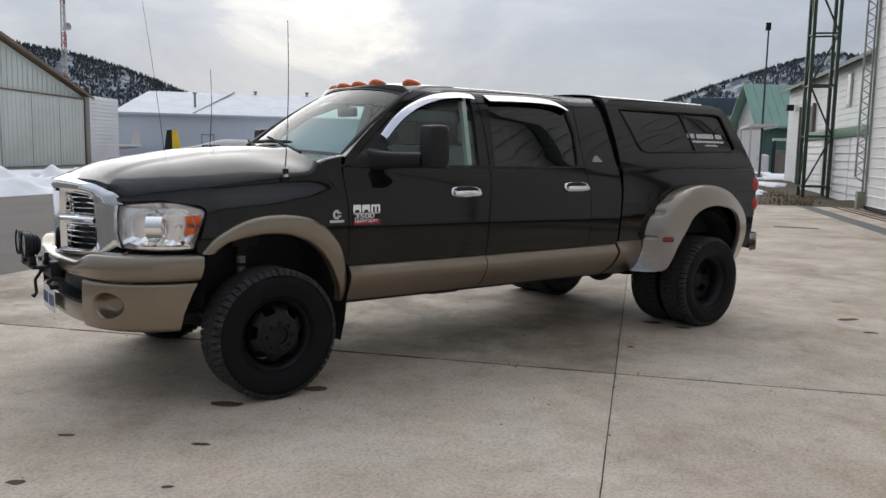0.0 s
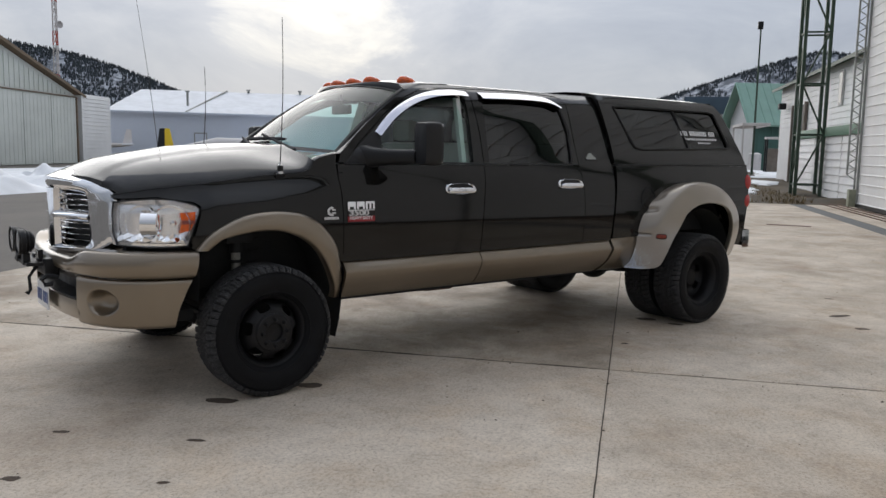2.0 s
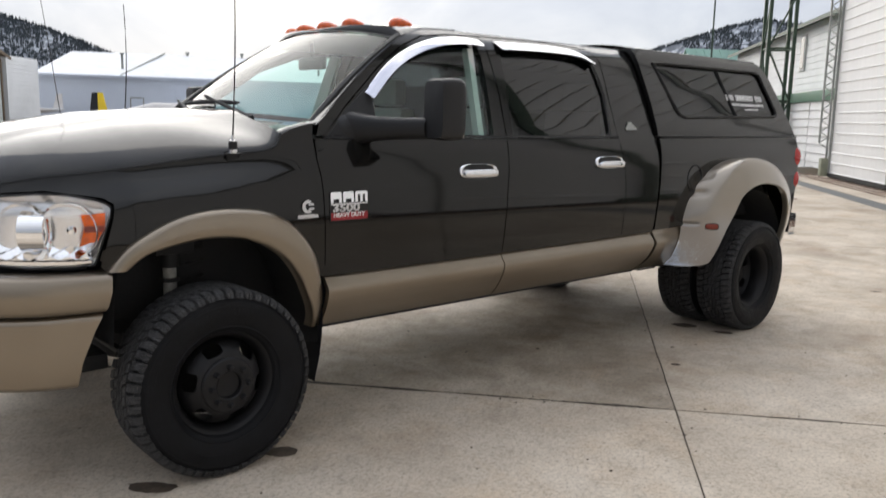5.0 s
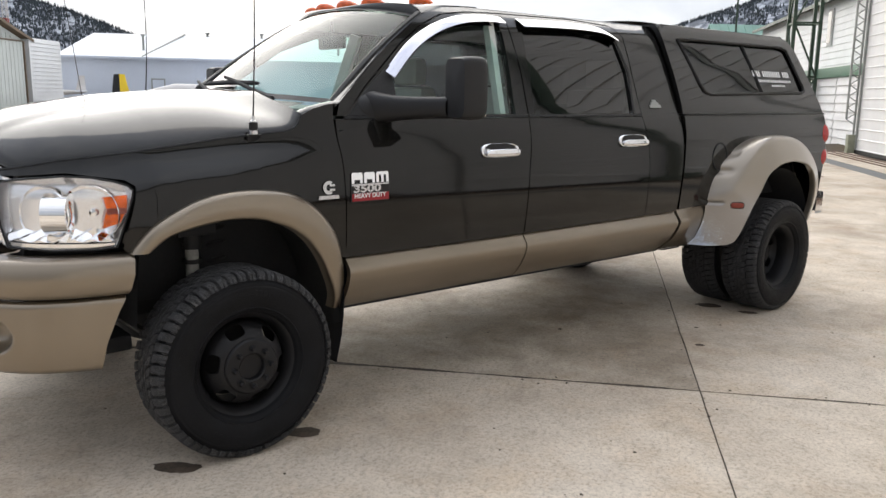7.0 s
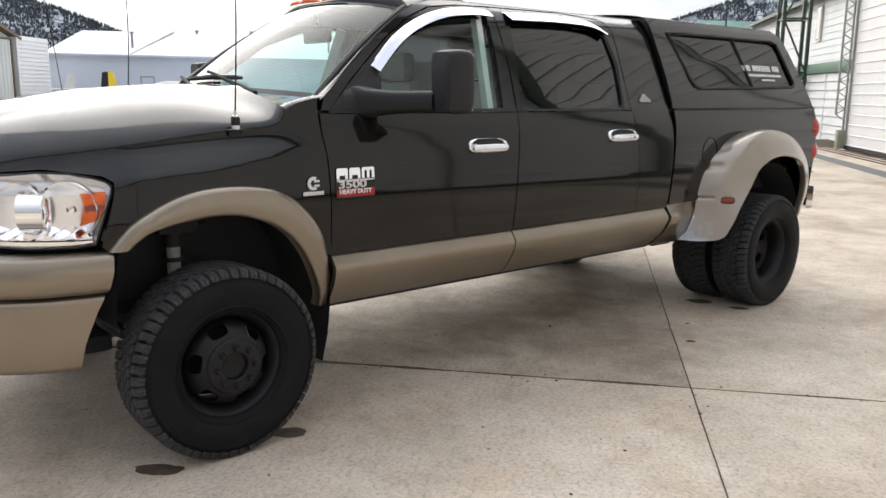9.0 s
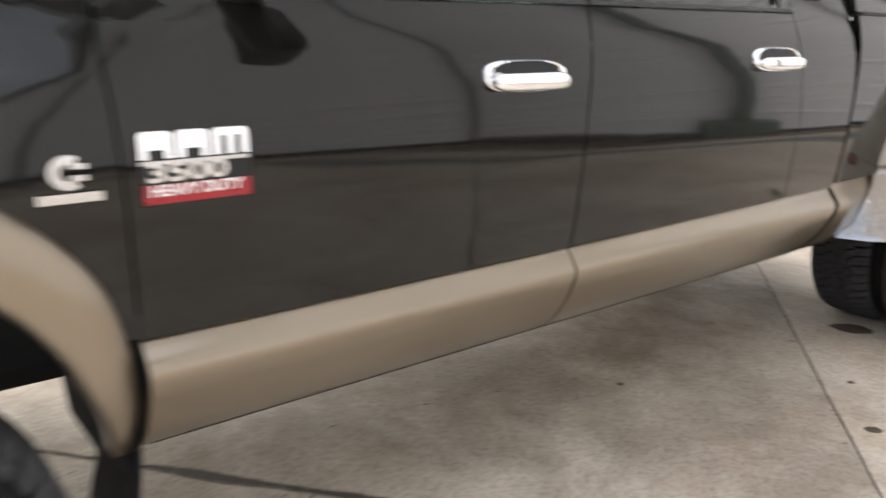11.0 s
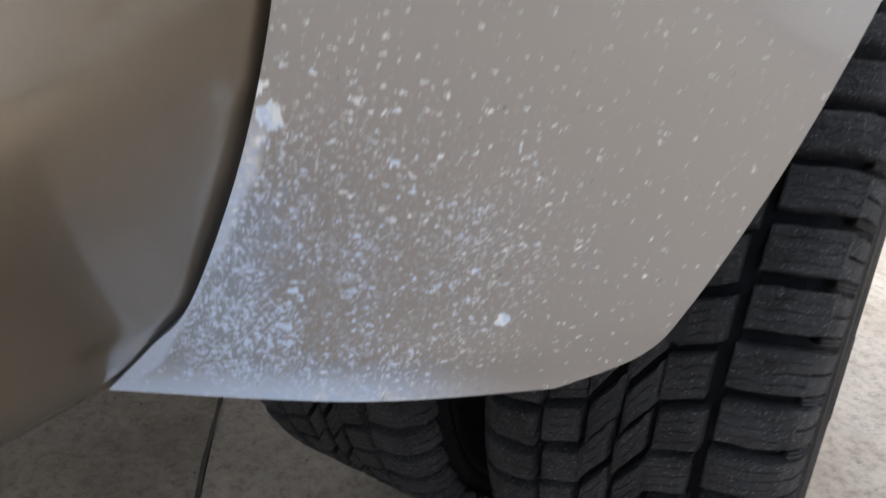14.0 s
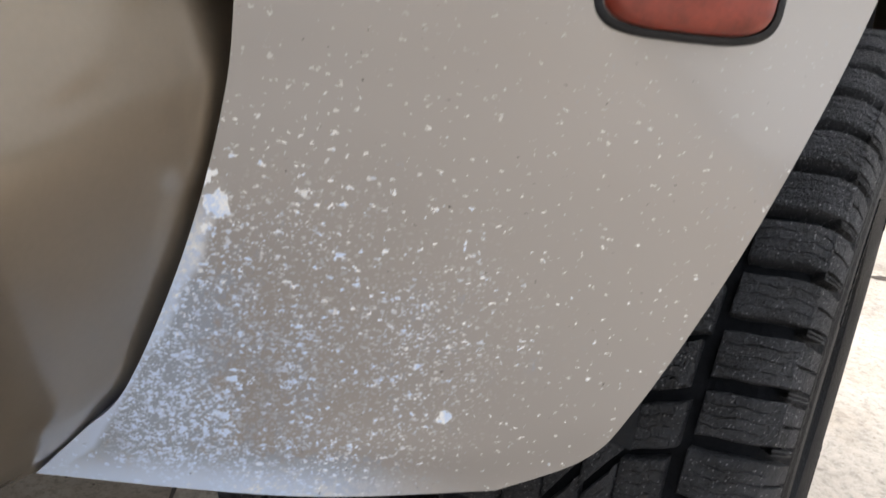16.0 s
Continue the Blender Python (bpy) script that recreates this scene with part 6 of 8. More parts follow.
ME_TYRE = mesh_only(tyre_mesh(), M_RUBBER, 30)
ME_TREAD = mesh_only(tread_mesh(), M_TREAD, 34)
ME_LETTER = mesh_only(lettering_mesh(), M_RUBBER, 30)


def rim_mesh(deep):
    """A pressed steel wheel. deep: the disc lies far in (rear outer wheel); otherwise it stands out to the face."""
    bm = bmesh.new()
    w = 0.10
    revolve(bm, [tuple(p) for p in ((0.205, w), (0.232, w), (0.236, w - 0.008), (0.222, w - 0.012), (0.205, w - 0.03), (0.195, 0.02), (0.195, -w + 0.05), (0.205, -w + 0.03), (0.222, -w + 0.012), (0.236, -w + 0.006), (0.238, -w - 0.002), (0.232, -w - 0.004), (0.216, -w + 0.006), (0.203, -w + 0.02), (0.190, -w + 0.05), (0.188, 0.0), (0.188, w))], 64)
    # disc with six rounded hand holes
    if deep:
        prof = [(0.188, 0.02), (0.175, 0.045), (0.155, 0.068), (0.135, 0.080), (0.110, 0.085), (0.06, 0.085)]
    else:
        prof = [(0.190, -0.020), (0.184, -0.052), (0.172, -0.080), (0.152, -0.102), (0.130, -0.118), (0.114, -0.126), (0.06, -0.126)]
    rs, ys = [p[0] for p in prof][::-1], [p[1] for p in prof][::-1]
    disc = bmesh.new()

    def loop(pts):
        vs = [disc.verts.new((p[0], 0, p[1])) for p in pts]
        for i in range(len(vs)):
            disc.edges.new((vs[i], vs[(i + 1) % len(vs)]))

    for r in (prof[0][0], 0.06):
        loop([(r * math.cos(a), r * math.sin(a)) for a in np.linspace(0, 2 * math.pi, 72, endpoint=False)])
    for k in range(6):
        c = 2 * math.pi * k / 6
        pts = []
        for t in np.linspace(0, 2 * math.pi, 24, endpoint=False):
            r = 0.1555 + 0.0215 * math.copysign(abs(math.sin(t)) ** 0.6, math.sin(t))
            a = c + (0.255 - 0.5 * (r - 0.1555)) * math.copysign(abs(math.cos(t)) ** 0.6, math.cos(t))
            pts.append((r * math.cos(a), r * math.sin(a)))
        loop(pts)
    bmesh.ops.triangle_fill(disc, use_beauty=True, use_dissolve=False, edges=disc.edges[:])
    for ax in (0, 2):
        for v in np.arange(-0.18, 0.181, 0.015):
            co, no = [0, 0, 0], [0, 0, 0]
            co[ax], no[ax] = v, 1
            bmesh.ops.bisect_plane(disc, geom=disc.verts[:] + disc.edges[:] + disc.faces[:], dist=1e-6, plane_co=co, plane_no=no)
    for v in disc.verts:
        v.co.y = float(np.interp(math.hypot(v.co.x, v.co.z), rs, ys))
    disc.normal_update()
    if sum(f.normal.y for f in disc.faces) > 0:
        bmesh.ops.reverse_faces(disc, faces=disc.faces[:])
    rim = [e for e in disc.edges if len(e.link_faces) == 1]
    for v in bmesh.ops.extrude_edge_only(disc, edges=rim)["geom"]:
        if isinstance(v, bmesh.types.BMVert):
            v.co.y += 0.010
    tmp = bpy.data.meshes.new("disc")
    disc.to_mesh(tmp)
    disc.free()
    bm.from_mesh(tmp)
    bpy.data.meshes.remove(tmp)
    return bm


def hub_mesh(deep):
    bm = bmesh.new()
    if deep:
        revolve(bm, [(0.075, 0.085), (0.072, 0.03), (0.066, 0.012), (0.03, 0.010), (0.0, 0.010)], 32)
    else:
        revolve(bm, [(0.119, -0.119), (0.119, -0.130), (0.112, -0.138), (0.090, -0.142), (0.062, -0.143), (0.056, -0.138), (0.054, -0.117), (0.0, -0.112)], 40)
    return bm


ME_RIM = {False: mesh_only(rim_mesh(False), M_STEELB), True: mesh_only(rim_mesh(True), M_STEELB)}
ME_HUB = {False: mesh_only(hub_mesh(False), M_STEELB), True: mesh_only(hub_mesh(True), M_STEELB)}
bm = bmesh.new()
revolve(bm, [(0.015, 0.004), (0.015, -0.004), (0.0115, -0.006), (0.011, -0.020), (0.008, -0.024), (0.0, -0.025)], 6)
ME_NUT = mesh_only(bm, M_STEELB)


bm = bmesh.new()
revolve(bm, [(0.0, 0.09), (0.183, 0.09), (0.183, 0.12), (0.0, 0.12)], 40)
ME_DISC = mesh_only(bm, M_MATTE)


def wheel(x, y, side, deep, nuts=True, k=1.0):
    """side: -1 driver's side. The tyre's middle at y."""
    w = new("wheel", ME_RIM[deep])
    w.parent = truck
    w.matrix_basis = pose(x, y, 0.405 * k - 0.004, 0, 23 * (x > 1) + 11, 0 if side < 0 else 180) @ Matrix.Scale(k, 4)
    for nm, me in (("tyre", ME_TYRE), ("hub", ME_HUB[deep]), ("brake_disc", ME_DISC), ("tread", ME_TREAD), ("sidewall_lettering", ME_LETTER)):
        o = new(nm, me)
        o.parent = w
        if nm in ("tread", "sidewall_lettering"):
            tagged(o, kind="stuff")
    if nuts:
        for k in range(8):
            a = 2 * math.pi * k / 8 + 0.2
            r = 0.082 if not deep else 0.105
            o = new("lug_nut", ME_NUT)
            o.parent = w
            o.matrix_basis = pose(r * math.cos(a), -0.142 if not deep else 0.085, r * math.sin(a))
    return w


wheel(-0.088, -0.945, -1, False, k=0.98)
wheel(-0.088, 0.945, 1, False, k=0.98)
wheel(4.00, -1.078, -1, True, k=0.988)
wheel(4.00, 1.078, 1, True, k=0.988)
wheel(4.00, -0.752, 1, True, False, 0.988)
wheel(4.00, 0.752, -1, True, False, 0.988)

# ---------------------------------------------------------------- underside
for s in (-1, 1):
    bm = bmesh.new()
    box(bm, (-0.85, s * 0.44 - 0.04, 0.52), (4.75, s * 0.44 + 0.04, 0.68), 0.01)
    part("frame_rail", bm, M_MATTE, truck)
    bm = bmesh.new()
    box(bm, (0.46, s * 0.72 - 0.16, 0.50), (2.95, s * 0.72 + 0.15, 0.56), 0.02)
    part("rocker_underside", bm, M_MATTE, truck)
    # coil spring and damper with a pale sleeve
    bm = bmesh.new()
    bar(bm, (-0.165, s * 0.70, 0.70), (-0.165, s * 0.70, 0.838), 0.028, 16)
    dm = part("damper", bm, M_SLEEVE, truck, "pale damper sleeve in the wheel arch")
    bm = bmesh.new()
    bar(bm, (-0.165, s * 0.70, 0.35), (-0.165, s * 0.70, 0.93), 0.020, 12)
    box(bm, (-0.25, s * 0.70 - 0.07, 0.90), (-0.08, s * 0.70 + 0.07, 0.96), 0.01)
    bar(bm, (-0.165, s * 0.70, 0.775), (-0.165, s * 0.70, 0.792), 0.042, 16)
    bar(bm, (-0.165, s * 0.70, 0.838), (-0.165, s * 0.70, 0.90), 0.040, 16)
    part("damper_rod", bm, M_MATTE, dm)
    bm = bmesh.new()
    tube(bm, [(-0.02 + 0.075 * math.cos(a), s * 0.55 + 0.075 * math.sin(a), 0.50 + 0.42 * a / (12 * math.pi)) for a in np.linspace(0, 12 * math.pi, 130)], 0.011, 6)
    part("coil_spring", bm, M_MATTE, truck)
    bm = bmesh.new()
    tube(bm, [(3.3, s * 0.50, 0.50), (3.65, s * 0.50, 0.43), (4.0, s * 0.50, 0.40), (4.35, s * 0.50, 0.43), (4.7, s * 0.50, 0.52)], 0.032, 6)
    part("leaf_spring", bm, M_MATTE, truck)
for x in (-0.10, 4.0):
    bm = bmesh.new()
    bar(bm, (x, -0.85, 0.405), (x, 0.85, 0.405), 0.055, 14)
    bmesh.ops.create_uvsphere(bm, u_segments=18, v_segments=12, radius=0.17, matrix=Matrix.Translation((x, 0.1, 0.405)))
    part("axle", bm, M_MATTE, truck)
bm = bmesh.new()
bar(bm, (-0.30, -0.72, 0.43), (-0.30, 0.72, 0.43), 0.018, 10)
bar(bm, (-0.45, -0.55, 0.46), (-0.25, 0.65, 0.45), 0.020, 10)
part("steering_link", bm, M_MATTE, truck)
bm = bmesh.new()
box(bm, (0.2, -0.30, 0.50), (1.9, 0.30, 0.85), 0.06)
bar(bm, (1.8, 0.05, 0.58), (3.9, 0.1, 0.42), 0.05, 12)
part("gearbox_and_propshaft", bm, M_MATTE, truck)
bm = bmesh.new()
tube(bm, [(1.0, -0.55, 0.50), (1.25, -0.62, 0.478), (1.5, -0.62, 0.470), (1.62, -0.60, 0.48)], 0.03, 8)
box(bm, (1.30, -0.70, 0.455), (1.55, -0.56, 0.50), 0.01)
part("crossmember", bm, M_RUST, truck)
bm = bmesh.new()
box(bm, (3.06, -0.84, 0.485), (3.26, -0.60, 0.515), 0.008)
part("running_board_bracket", bm, M_MATTE, truck)
bm = bmesh.new()
box(bm, (-0.80, -0.75, 0.45), (-0.45, 0.75, 0.52), 0.02)
part("skid_plate", bm, M_MATTE, truck)
bm = bmesh.new()
box(bm, (3.1, -0.60, 0.62), (4.9, 0.60, 0.80), 0.02)
part("bed_floor", bm, M_MATTE, truck)
# dark inner shells behind the panel gaps
for nm, lo, hi in (("engine_bay", (-0.80, -0.62, 0.62), (0.40, 0.62, 1.20)), ("bed_box", (3.11, -0.88, 0.80), (4.88, 0.88, 1.36))):
    bm = bmesh.new()
    box(bm, lo, hi, 0.01)
    part(nm, bm, M_MATTE, truck)
for s in (-1, 1):
    bm = bmesh.new()
    box(bm, (0.44, s * 0.91 - 0.02, 0.56), (3.04, s * 0.91 + 0.02, 1.34))
    part("inner_sill", bm, M_MATTE, truck)
bm = bmesh.new()
box(bm, (0.44, -0.9, 0.56), (3.04, 0.9, 0.62))
box(bm, (2.98, -0.85, 0.62), (3.03, 0.85, 1.45))
part("cab_floor", bm, M_MATTE, truck)

# ---------------------------------------------------------------- cab interior
bm = bmesh.new()
box(bm, (0.50, -0.80, 1.10), (0.86, 0.80, 1.435), 0.05)
dash = part("dashboard", bm, M_CLOTH, truck, "grey moulded dashboard")
bm = bmesh.new()
ring = [(0.05 * math.cos(a), 0.19 * math.cos(a), 0.19 * math.sin(a)) for a in np.linspace(0, 2 * math.pi, 32)]
tube(bm, [(1.0 + 0.08 * math.sin(a), -0.40 + 0.19 * math.cos(a), 1.33 + 0.175 * math.sin(a)) for a in np.linspace(0, 2 * math.pi, 33)], 0.016, 8)
for a in (0.2, 2.9, 4.7):
    bar(bm, (0.98, -0.40, 1.33), (1.0 + 0.08 * math.sin(a), -0.40 + 0.19 * math.cos(a), 1.33 + 0.175 * math.sin(a)), 0.014, 6)
bar(bm, (0.80, -0.40, 1.22), (0.98, -0.40, 1.33), 0.03, 8)
part("steering_wheel", bm, M_BLACK, truck)
for x in (1.35, 2.35):
    for y in (-0.42, 0.42):
        bm = bmesh.new()
        box(bm, (x, y - 0.26, 0.85), (x + 0.52, y + 0.26, 1.02), 0.05)
        seat = part("seat", bm, M_CLOTH, truck, "grey cloth seat")
        bm = bmesh.new()
        box(bm, (x + 0.42, y - 0.25, 0.98), (x + 0.56, y + 0.25, 1.55), 0.05, Matrix.Translation((0.0, 0, 0)))
        part("seat_back", bm, M_CLOTH, seat)
        bm = bmesh.new()
        box(bm, (x + 0.47, y - 0.13, 1.56), (x + 0.57, y + 0.13, 1.74), 0.04)
        part("headrest", bm, M_CLOTH, seat)
bm = bmesh.new()
box(bm, (0.98, -0.13, 1.745), (1.01, 0.13, 1.815), 0.012)
bar(bm, (1.0, 0, 1.80), (0.99, 0, 1.90), 0.012, 8)
part("inside_mirror", bm, M_BLACK, truck)
bm = bmesh.new()
surf(bm, [[(x, y, 1.94 - 0.05 * (abs(y) / 0.6) ** 2.4) for y in np.linspace(-0.60, 0.60, 13)] for x in (1.12, 2.0, 3.03)])
part("headliner", bm, M_CLOTH, truck)
for s in (-1, 1):
    bm = bmesh.new()
    beam(bm, (1.515, s * 0.845, 1.36), (1.59, s * 0.645, 1.88), 0.03, 0.075)
    part("pillar_lining", bm, M_LINING, truck)


# ---------------------------------------------------------------- place: u along the hangar front, w across it (hangar at w = -6.8)
HM = pose(2.08, -1.80, 0, 0, 0, 39.28)


def hp(u, w, z=0.0):
    return HM @ Vector((u, w, z))


# ground: one sheet to the horizon
bm = bmesh.new()
rings = []
for r in (3.0, 30.0, 120.0, 400.0, 1200.0, 4500.0):
    rings.append([(r * math.cos(a), r * math.sin(a), -0.06 if r < 200 else -0.1) for a in np.linspace(0, 2 * math.pi, 48, endpoint=False)])
g = surf(bm, rings, closed=True)
bm.faces.new(g[0])
bmesh.ops.recalc_face_normals(bm, faces=bm.faces[:])
if sum(f.normal.z for f in bm.faces) < 0:
    bmesh.ops.reverse_faces(bm, faces=bm.faces[:])
tagged(part("ground", bm, M_ASPH, None), "worn grey asphalt airfield ground", "ground", kind="structure")

# grass patch beside the hangar, gently uneven
bm = bmesh.new()
rows = []
for i in range(61):
    u = 22.0 + 75.0 * (i / 60) ** 1.4
    row = []
    for j in range(31):
        w = -12.0 + 19.0 * j / 30
        edge = min(1.0, (u - 22.0) / 2.0, (7.0 - w) / 2.0)
        row.append((u + 0.35 * noise.noise((0, w * 0.8, 3)) * (i == 0), w, -0.012 + 0.14 * max(0, edge) * (0.6 + noise.noise((u * 0.35, w * 0.35, 1.0)))))
    rows.append(row)
surf(bm, rows)
tagged(part("grass_verge", bm, M_GRASS, None, m=HM), "brown winter grass and mud verge", "grass", kind="structure")
# dead grass blades over the verge
rnd = random.Random(21)
verts, faces = [], []
for k in range(9000):
    u, w = 22.3 + 30.0 * rnd.random() ** 1.6, rnd.uniform(-6.0, 6.6)
    if noise.noise((u * 0.7, w * 0.7, 5.0)) < -0.12:
        continue
    h, a = rnd.uniform(0.05, 0.20), rnd.uniform(0, math.pi)
    z = -0.012 + 0.07 * min(1.0, (u - 22.0) / 2.0)
    p = hp(u, w)
    lx, ly = rnd.gauss(0, 0.06), rnd.gauss(0, 0.06)
    i = len(verts)
    verts += [(p.x - 0.018 * math.cos(a), p.y - 0.018 * math.sin(a), z), (p.x + 0.018 * math.cos(a), p.y + 0.018 * math.sin(a), z), (p.x + lx, p.y + ly, z + h)]
    faces.append((i, i + 1, i + 2))
me = bpy.data.meshes.new("dead_grass")
me.from_pydata(verts, [], faces)
me.materials.append(M_STRAW)
tagged(new("dead_grass", me), "straw-coloured dead grass blades on the verge", "grass", kind="stuff")
# snow patches on the verge
rnd = random.Random(5)
for u, w, a, b in ((30, -4.5, 2.4, 0.8), (33, -4.4, 2.0, 0.5), (41, -6.6, 5.0, 1.2), (27, -4.3, 1.2, 0.4), (56, -9.0, 5, 1.6), (62, -11, 9, 1.4), (73, -12.5, 10, 3)):
    bm = bmesh.new()
    n = 30
    ring = []
    for k in range(n):
        t = 2 * math.pi * k / n
        q = 0.75 + 0.5 * noise.noise((math.cos(t) * 1.7 + u, math.sin(t) * 1.7, w))
        ring.append((u + a * q * math.cos(t), w + b * q * math.sin(t)))
    rows = [[(u + (p[0] - u) * k, w + (p[1] - w) * k, 0.10 + h) for p in ring] for k, h in ((1.0, -0.08), (0.93, 0.05), (0.5, 0.09), (0.05, 0.10))]
    surf(bm, rows, closed=True)
    bmesh.ops.recalc_face_normals(bm, faces=bm.faces[:])
    part("snow_patch", bm, M_SNOW, None, m=HM)
    tagged(bpy.context.scene.collection.objects[-1], "melting snow patch on brown grass", "snow", "snow patches on the verge")

# snow bank beyond the asphalt lane
def snow_bank(cx, cy, ln, wd, ht, ang, seed):
    bm = bmesh.new()
    rows = []
    for i in range(121):
        a = -1 + 2 * i / 120
        row = []
        for j in range(35):
            b = -1 + 2 * j / 34
            k = max(0.0, 1 - abs(a) ** 4) * max(0.0, 1 - abs(b) ** 2.2)
            z = ht * k * (0.75 + 0.9 * noise.noise((a * 5 + seed, b * 1.5, seed))) + 0.34 * noise.noise((a * 14, b * 7, seed)) * k + 0.16 * noise.noise((a * 37, b * 15, seed)) * k
            row.append((a * ln, b * wd, max(-0.08, z - 0.06)))
        rows.append(row)
    surf(bm, rows)
    ob = part("snow_bank", bm, M_SNOW, None, m=pose(cx, cy, 0, 0, 0, ang))
    return tagged(ob, "ploughed snow bank along the lane", "snow bank", "ploughed snow banks")


for u, w, ln, wd, ht, a, sd in ((9.0, 20.6, 9.5, 2.6, 1.15, 0, 2.0), (26.0, 21.0, 9.0, 3.0, 0.8, 4, 7.0), (-8.0, 20.5, 9.0, 2.4, 0.75, -3, 11.0)):
    p = hp(u, w)
    snow_bank(p.x, p.y, ln, wd, ht, 39.28 + a, sd)
# thin snow field beyond the banks
bm = bmesh.new()
surf(bm, [[(u, w, -0.045 + 0.04 * noise.noise((u * 0.1, w * 0.1, 2))) for u in np.linspace(-40, 75, 40)] for w in (23, 26, 31, 36)])
tagged(part("snow_field", bm, M_SNOW, None, m=HM), "thin trampled snow beyond the lane", "snow", kind="structure")

# ---------------------------------------------------------------- far left: gabled shed with tall doors
SD = Vector((0.645, 0.764, 0))
SM = Matrix.Translation((6.6, 54.2, -0.06)) @ pose(0, 0, 0, 0, 0, math.degrees(math.atan2(SD.y, SD.x)))
shed = thing("gabled_shed", "pale ribbed metal shed with tall sliding doors and brown trim", "shed", m=SM)
bm = bmesh.new()
prism(bm, [(-11, 0), (11, 0), (11, 5.3), (0, 8.35), (-11, 5.3)], 1, 0.0, 22.0)
part("wall", bm, M_BEIGE, shed)
for k in range(37):
    x = -10.8 + 0.6 * k
    top = 8.2 - abs(x) * 3.05 / 11 - 0.1
    bm = bmesh.new()
    box(bm, (x - 0.05, -0.06, 5.25), (x + 0.05, 0.0, top))
    part("rib", bm, M_BEIGE, shed)
for x0 in (-10.9, -7.3, -3.65, 0.05, 3.7, 7.35):
    bm = bmesh.new()
    box(bm, (x0, -0.16, 0.05), (x0 + 3.55, -0.05, 5.05))
    sdoor = part("sliding_door", bm, M_BEIGE, shed)
    for k in range(7):
        bm = bmesh.new()
        box(bm, (x0 + 0.25 + 0.5 * k, -0.178, 0.05), (x0 + 0.29 + 0.5 * k, -0.16, 5.05))
        part("rib", bm, M_BEIGE, sdoor)
bm = bmesh.new()
box(bm, (-11, -0.24, 5.07), (11.0, -0.02, 5.15))
box(bm, (10.95, -0.24, 0.0), (11.08, -0.02, 5.1))
part("door_track", bm, M_BROWN, shed)
for s in (-1, 1):
    bm = bmesh.new()
    prism(bm, [(0, 8.45), (0, 8.68), (s * 12.1, 5.30), (s * 12.1, 5.10)], 1, -0.45, 22.5)
    part("roof_slope", bm, M_BROWN, shed)
# white boarded annex
annex = thing("boarded_annex", "white horizontally boarded annex beside the shed", "annex", m=SM @ Matrix.Translation((11.4, -0.4, 0)))
bm = bmesh.new()
box(bm, (0, 0.06, 0), (4.9, 8.0, 5.42))
part("wall", bm, M_SIDEW, annex)
for k in range(18):
    bm = bmesh.new()
    prism(bm, [(0.06, 0.3 * k), (-0.01, 0.3 * k), (0.035, 0.3 * k + 0.288), (0.06, 0.3 * k + 0.288)], 0, 0.0, 4.9)
    part("board", bm, M_SIDEW, annex)

# long blue-grey building under snow
LB = Matrix.Translation((20.0, 76.5, -0.06)) @ pose(0, 0, 0, 0, 0, -19.0)
lb = thing("long_building", "long blue-grey metal building with snow-covered roof", "building", m=LB)
bm = bmesh.new()
box(bm, (0, 0, 0), (62, 18, 4.75))
part("wall", bm, M_BLUEW, lb)
for x in np.arange(6.0, 62, 6.0):
    bm = bmesh.new()
    box(bm, (x - 0.12, -0.08, 0), (x + 0.12, 0.0, 4.7))
    part("panel_joint", bm, M_BLUEW, lb)
bm = bmesh.new()
v = [bm.verts.new(p) for p in ((-0.4, -0.5, 4.78), (62.4, -0.5, 4.78), (62.4, 9, 7.75), (2.7, 9, 7.45), (-0.4, 18.5, 4.78), (62.4, 18.5, 4.78))]
bm.faces.new((v[0], v[1], v[2], v[3]))
bm.faces.new((v[0], v[3], v[4]))
bm.faces.new((v[3], v[2], v[5], v[4]))
bm.faces.new((v[1], v[5], v[2]))
part("snowy_roof", bm, M_SNOW, lb, smooth=False)
bm = bmesh.new()
box(bm, (-0.45, -0.55, 4.62), (62.5, -0.42, 4.80))
part("eave", bm, M_BLUEW, lb)
for x, w0, h0, h1 in ((7.9, 1.05, 0.0, 2.75), (23.0, 3.6, 0.0, 3.4), (40.0, 3.6, 0.0, 3.4)):
    bm = bmesh.new()
    box(bm, (x, -0.06, h0), (x + w0, 0.0, h1))
    part("door", bm, M_BLUEW, lb)
for x, y, z in ((7.3, 2.2, 5.4), (26.5, 2.2, 5.4), (13.9, 8.9, 6.2), (19.6, 8.9, 6.3)):
    bm = bmesh.new()
    bar(bm, (x, y, z), (x, y, z + 1.5), 0.12, 10)
    bar(bm, (x, y, z + 1.5), (x, y, z + 1.65), 0.22, 10)
    part("roof_vent", bm, M_LATT, lb)
bm = bmesh.new()
box(bm, (7.8, -0.07, 0.0), (7.9, 0.0, 2.85))
box(bm, (8.95, -0.07, 0.0), (9.05, 0.0, 2.85))
box(bm, (7.9, -0.07, 2.75), (8.95, 0.0, 2.85))
part("door_frame", bm, M_LATT, lb)
bm = bmesh.new()
beam(bm, (7.1, -0.3, 4.86), (11.6, 9.0, 7.62), 0.13)
part("roof_ridge_flashing", bm, M_LATT, lb)

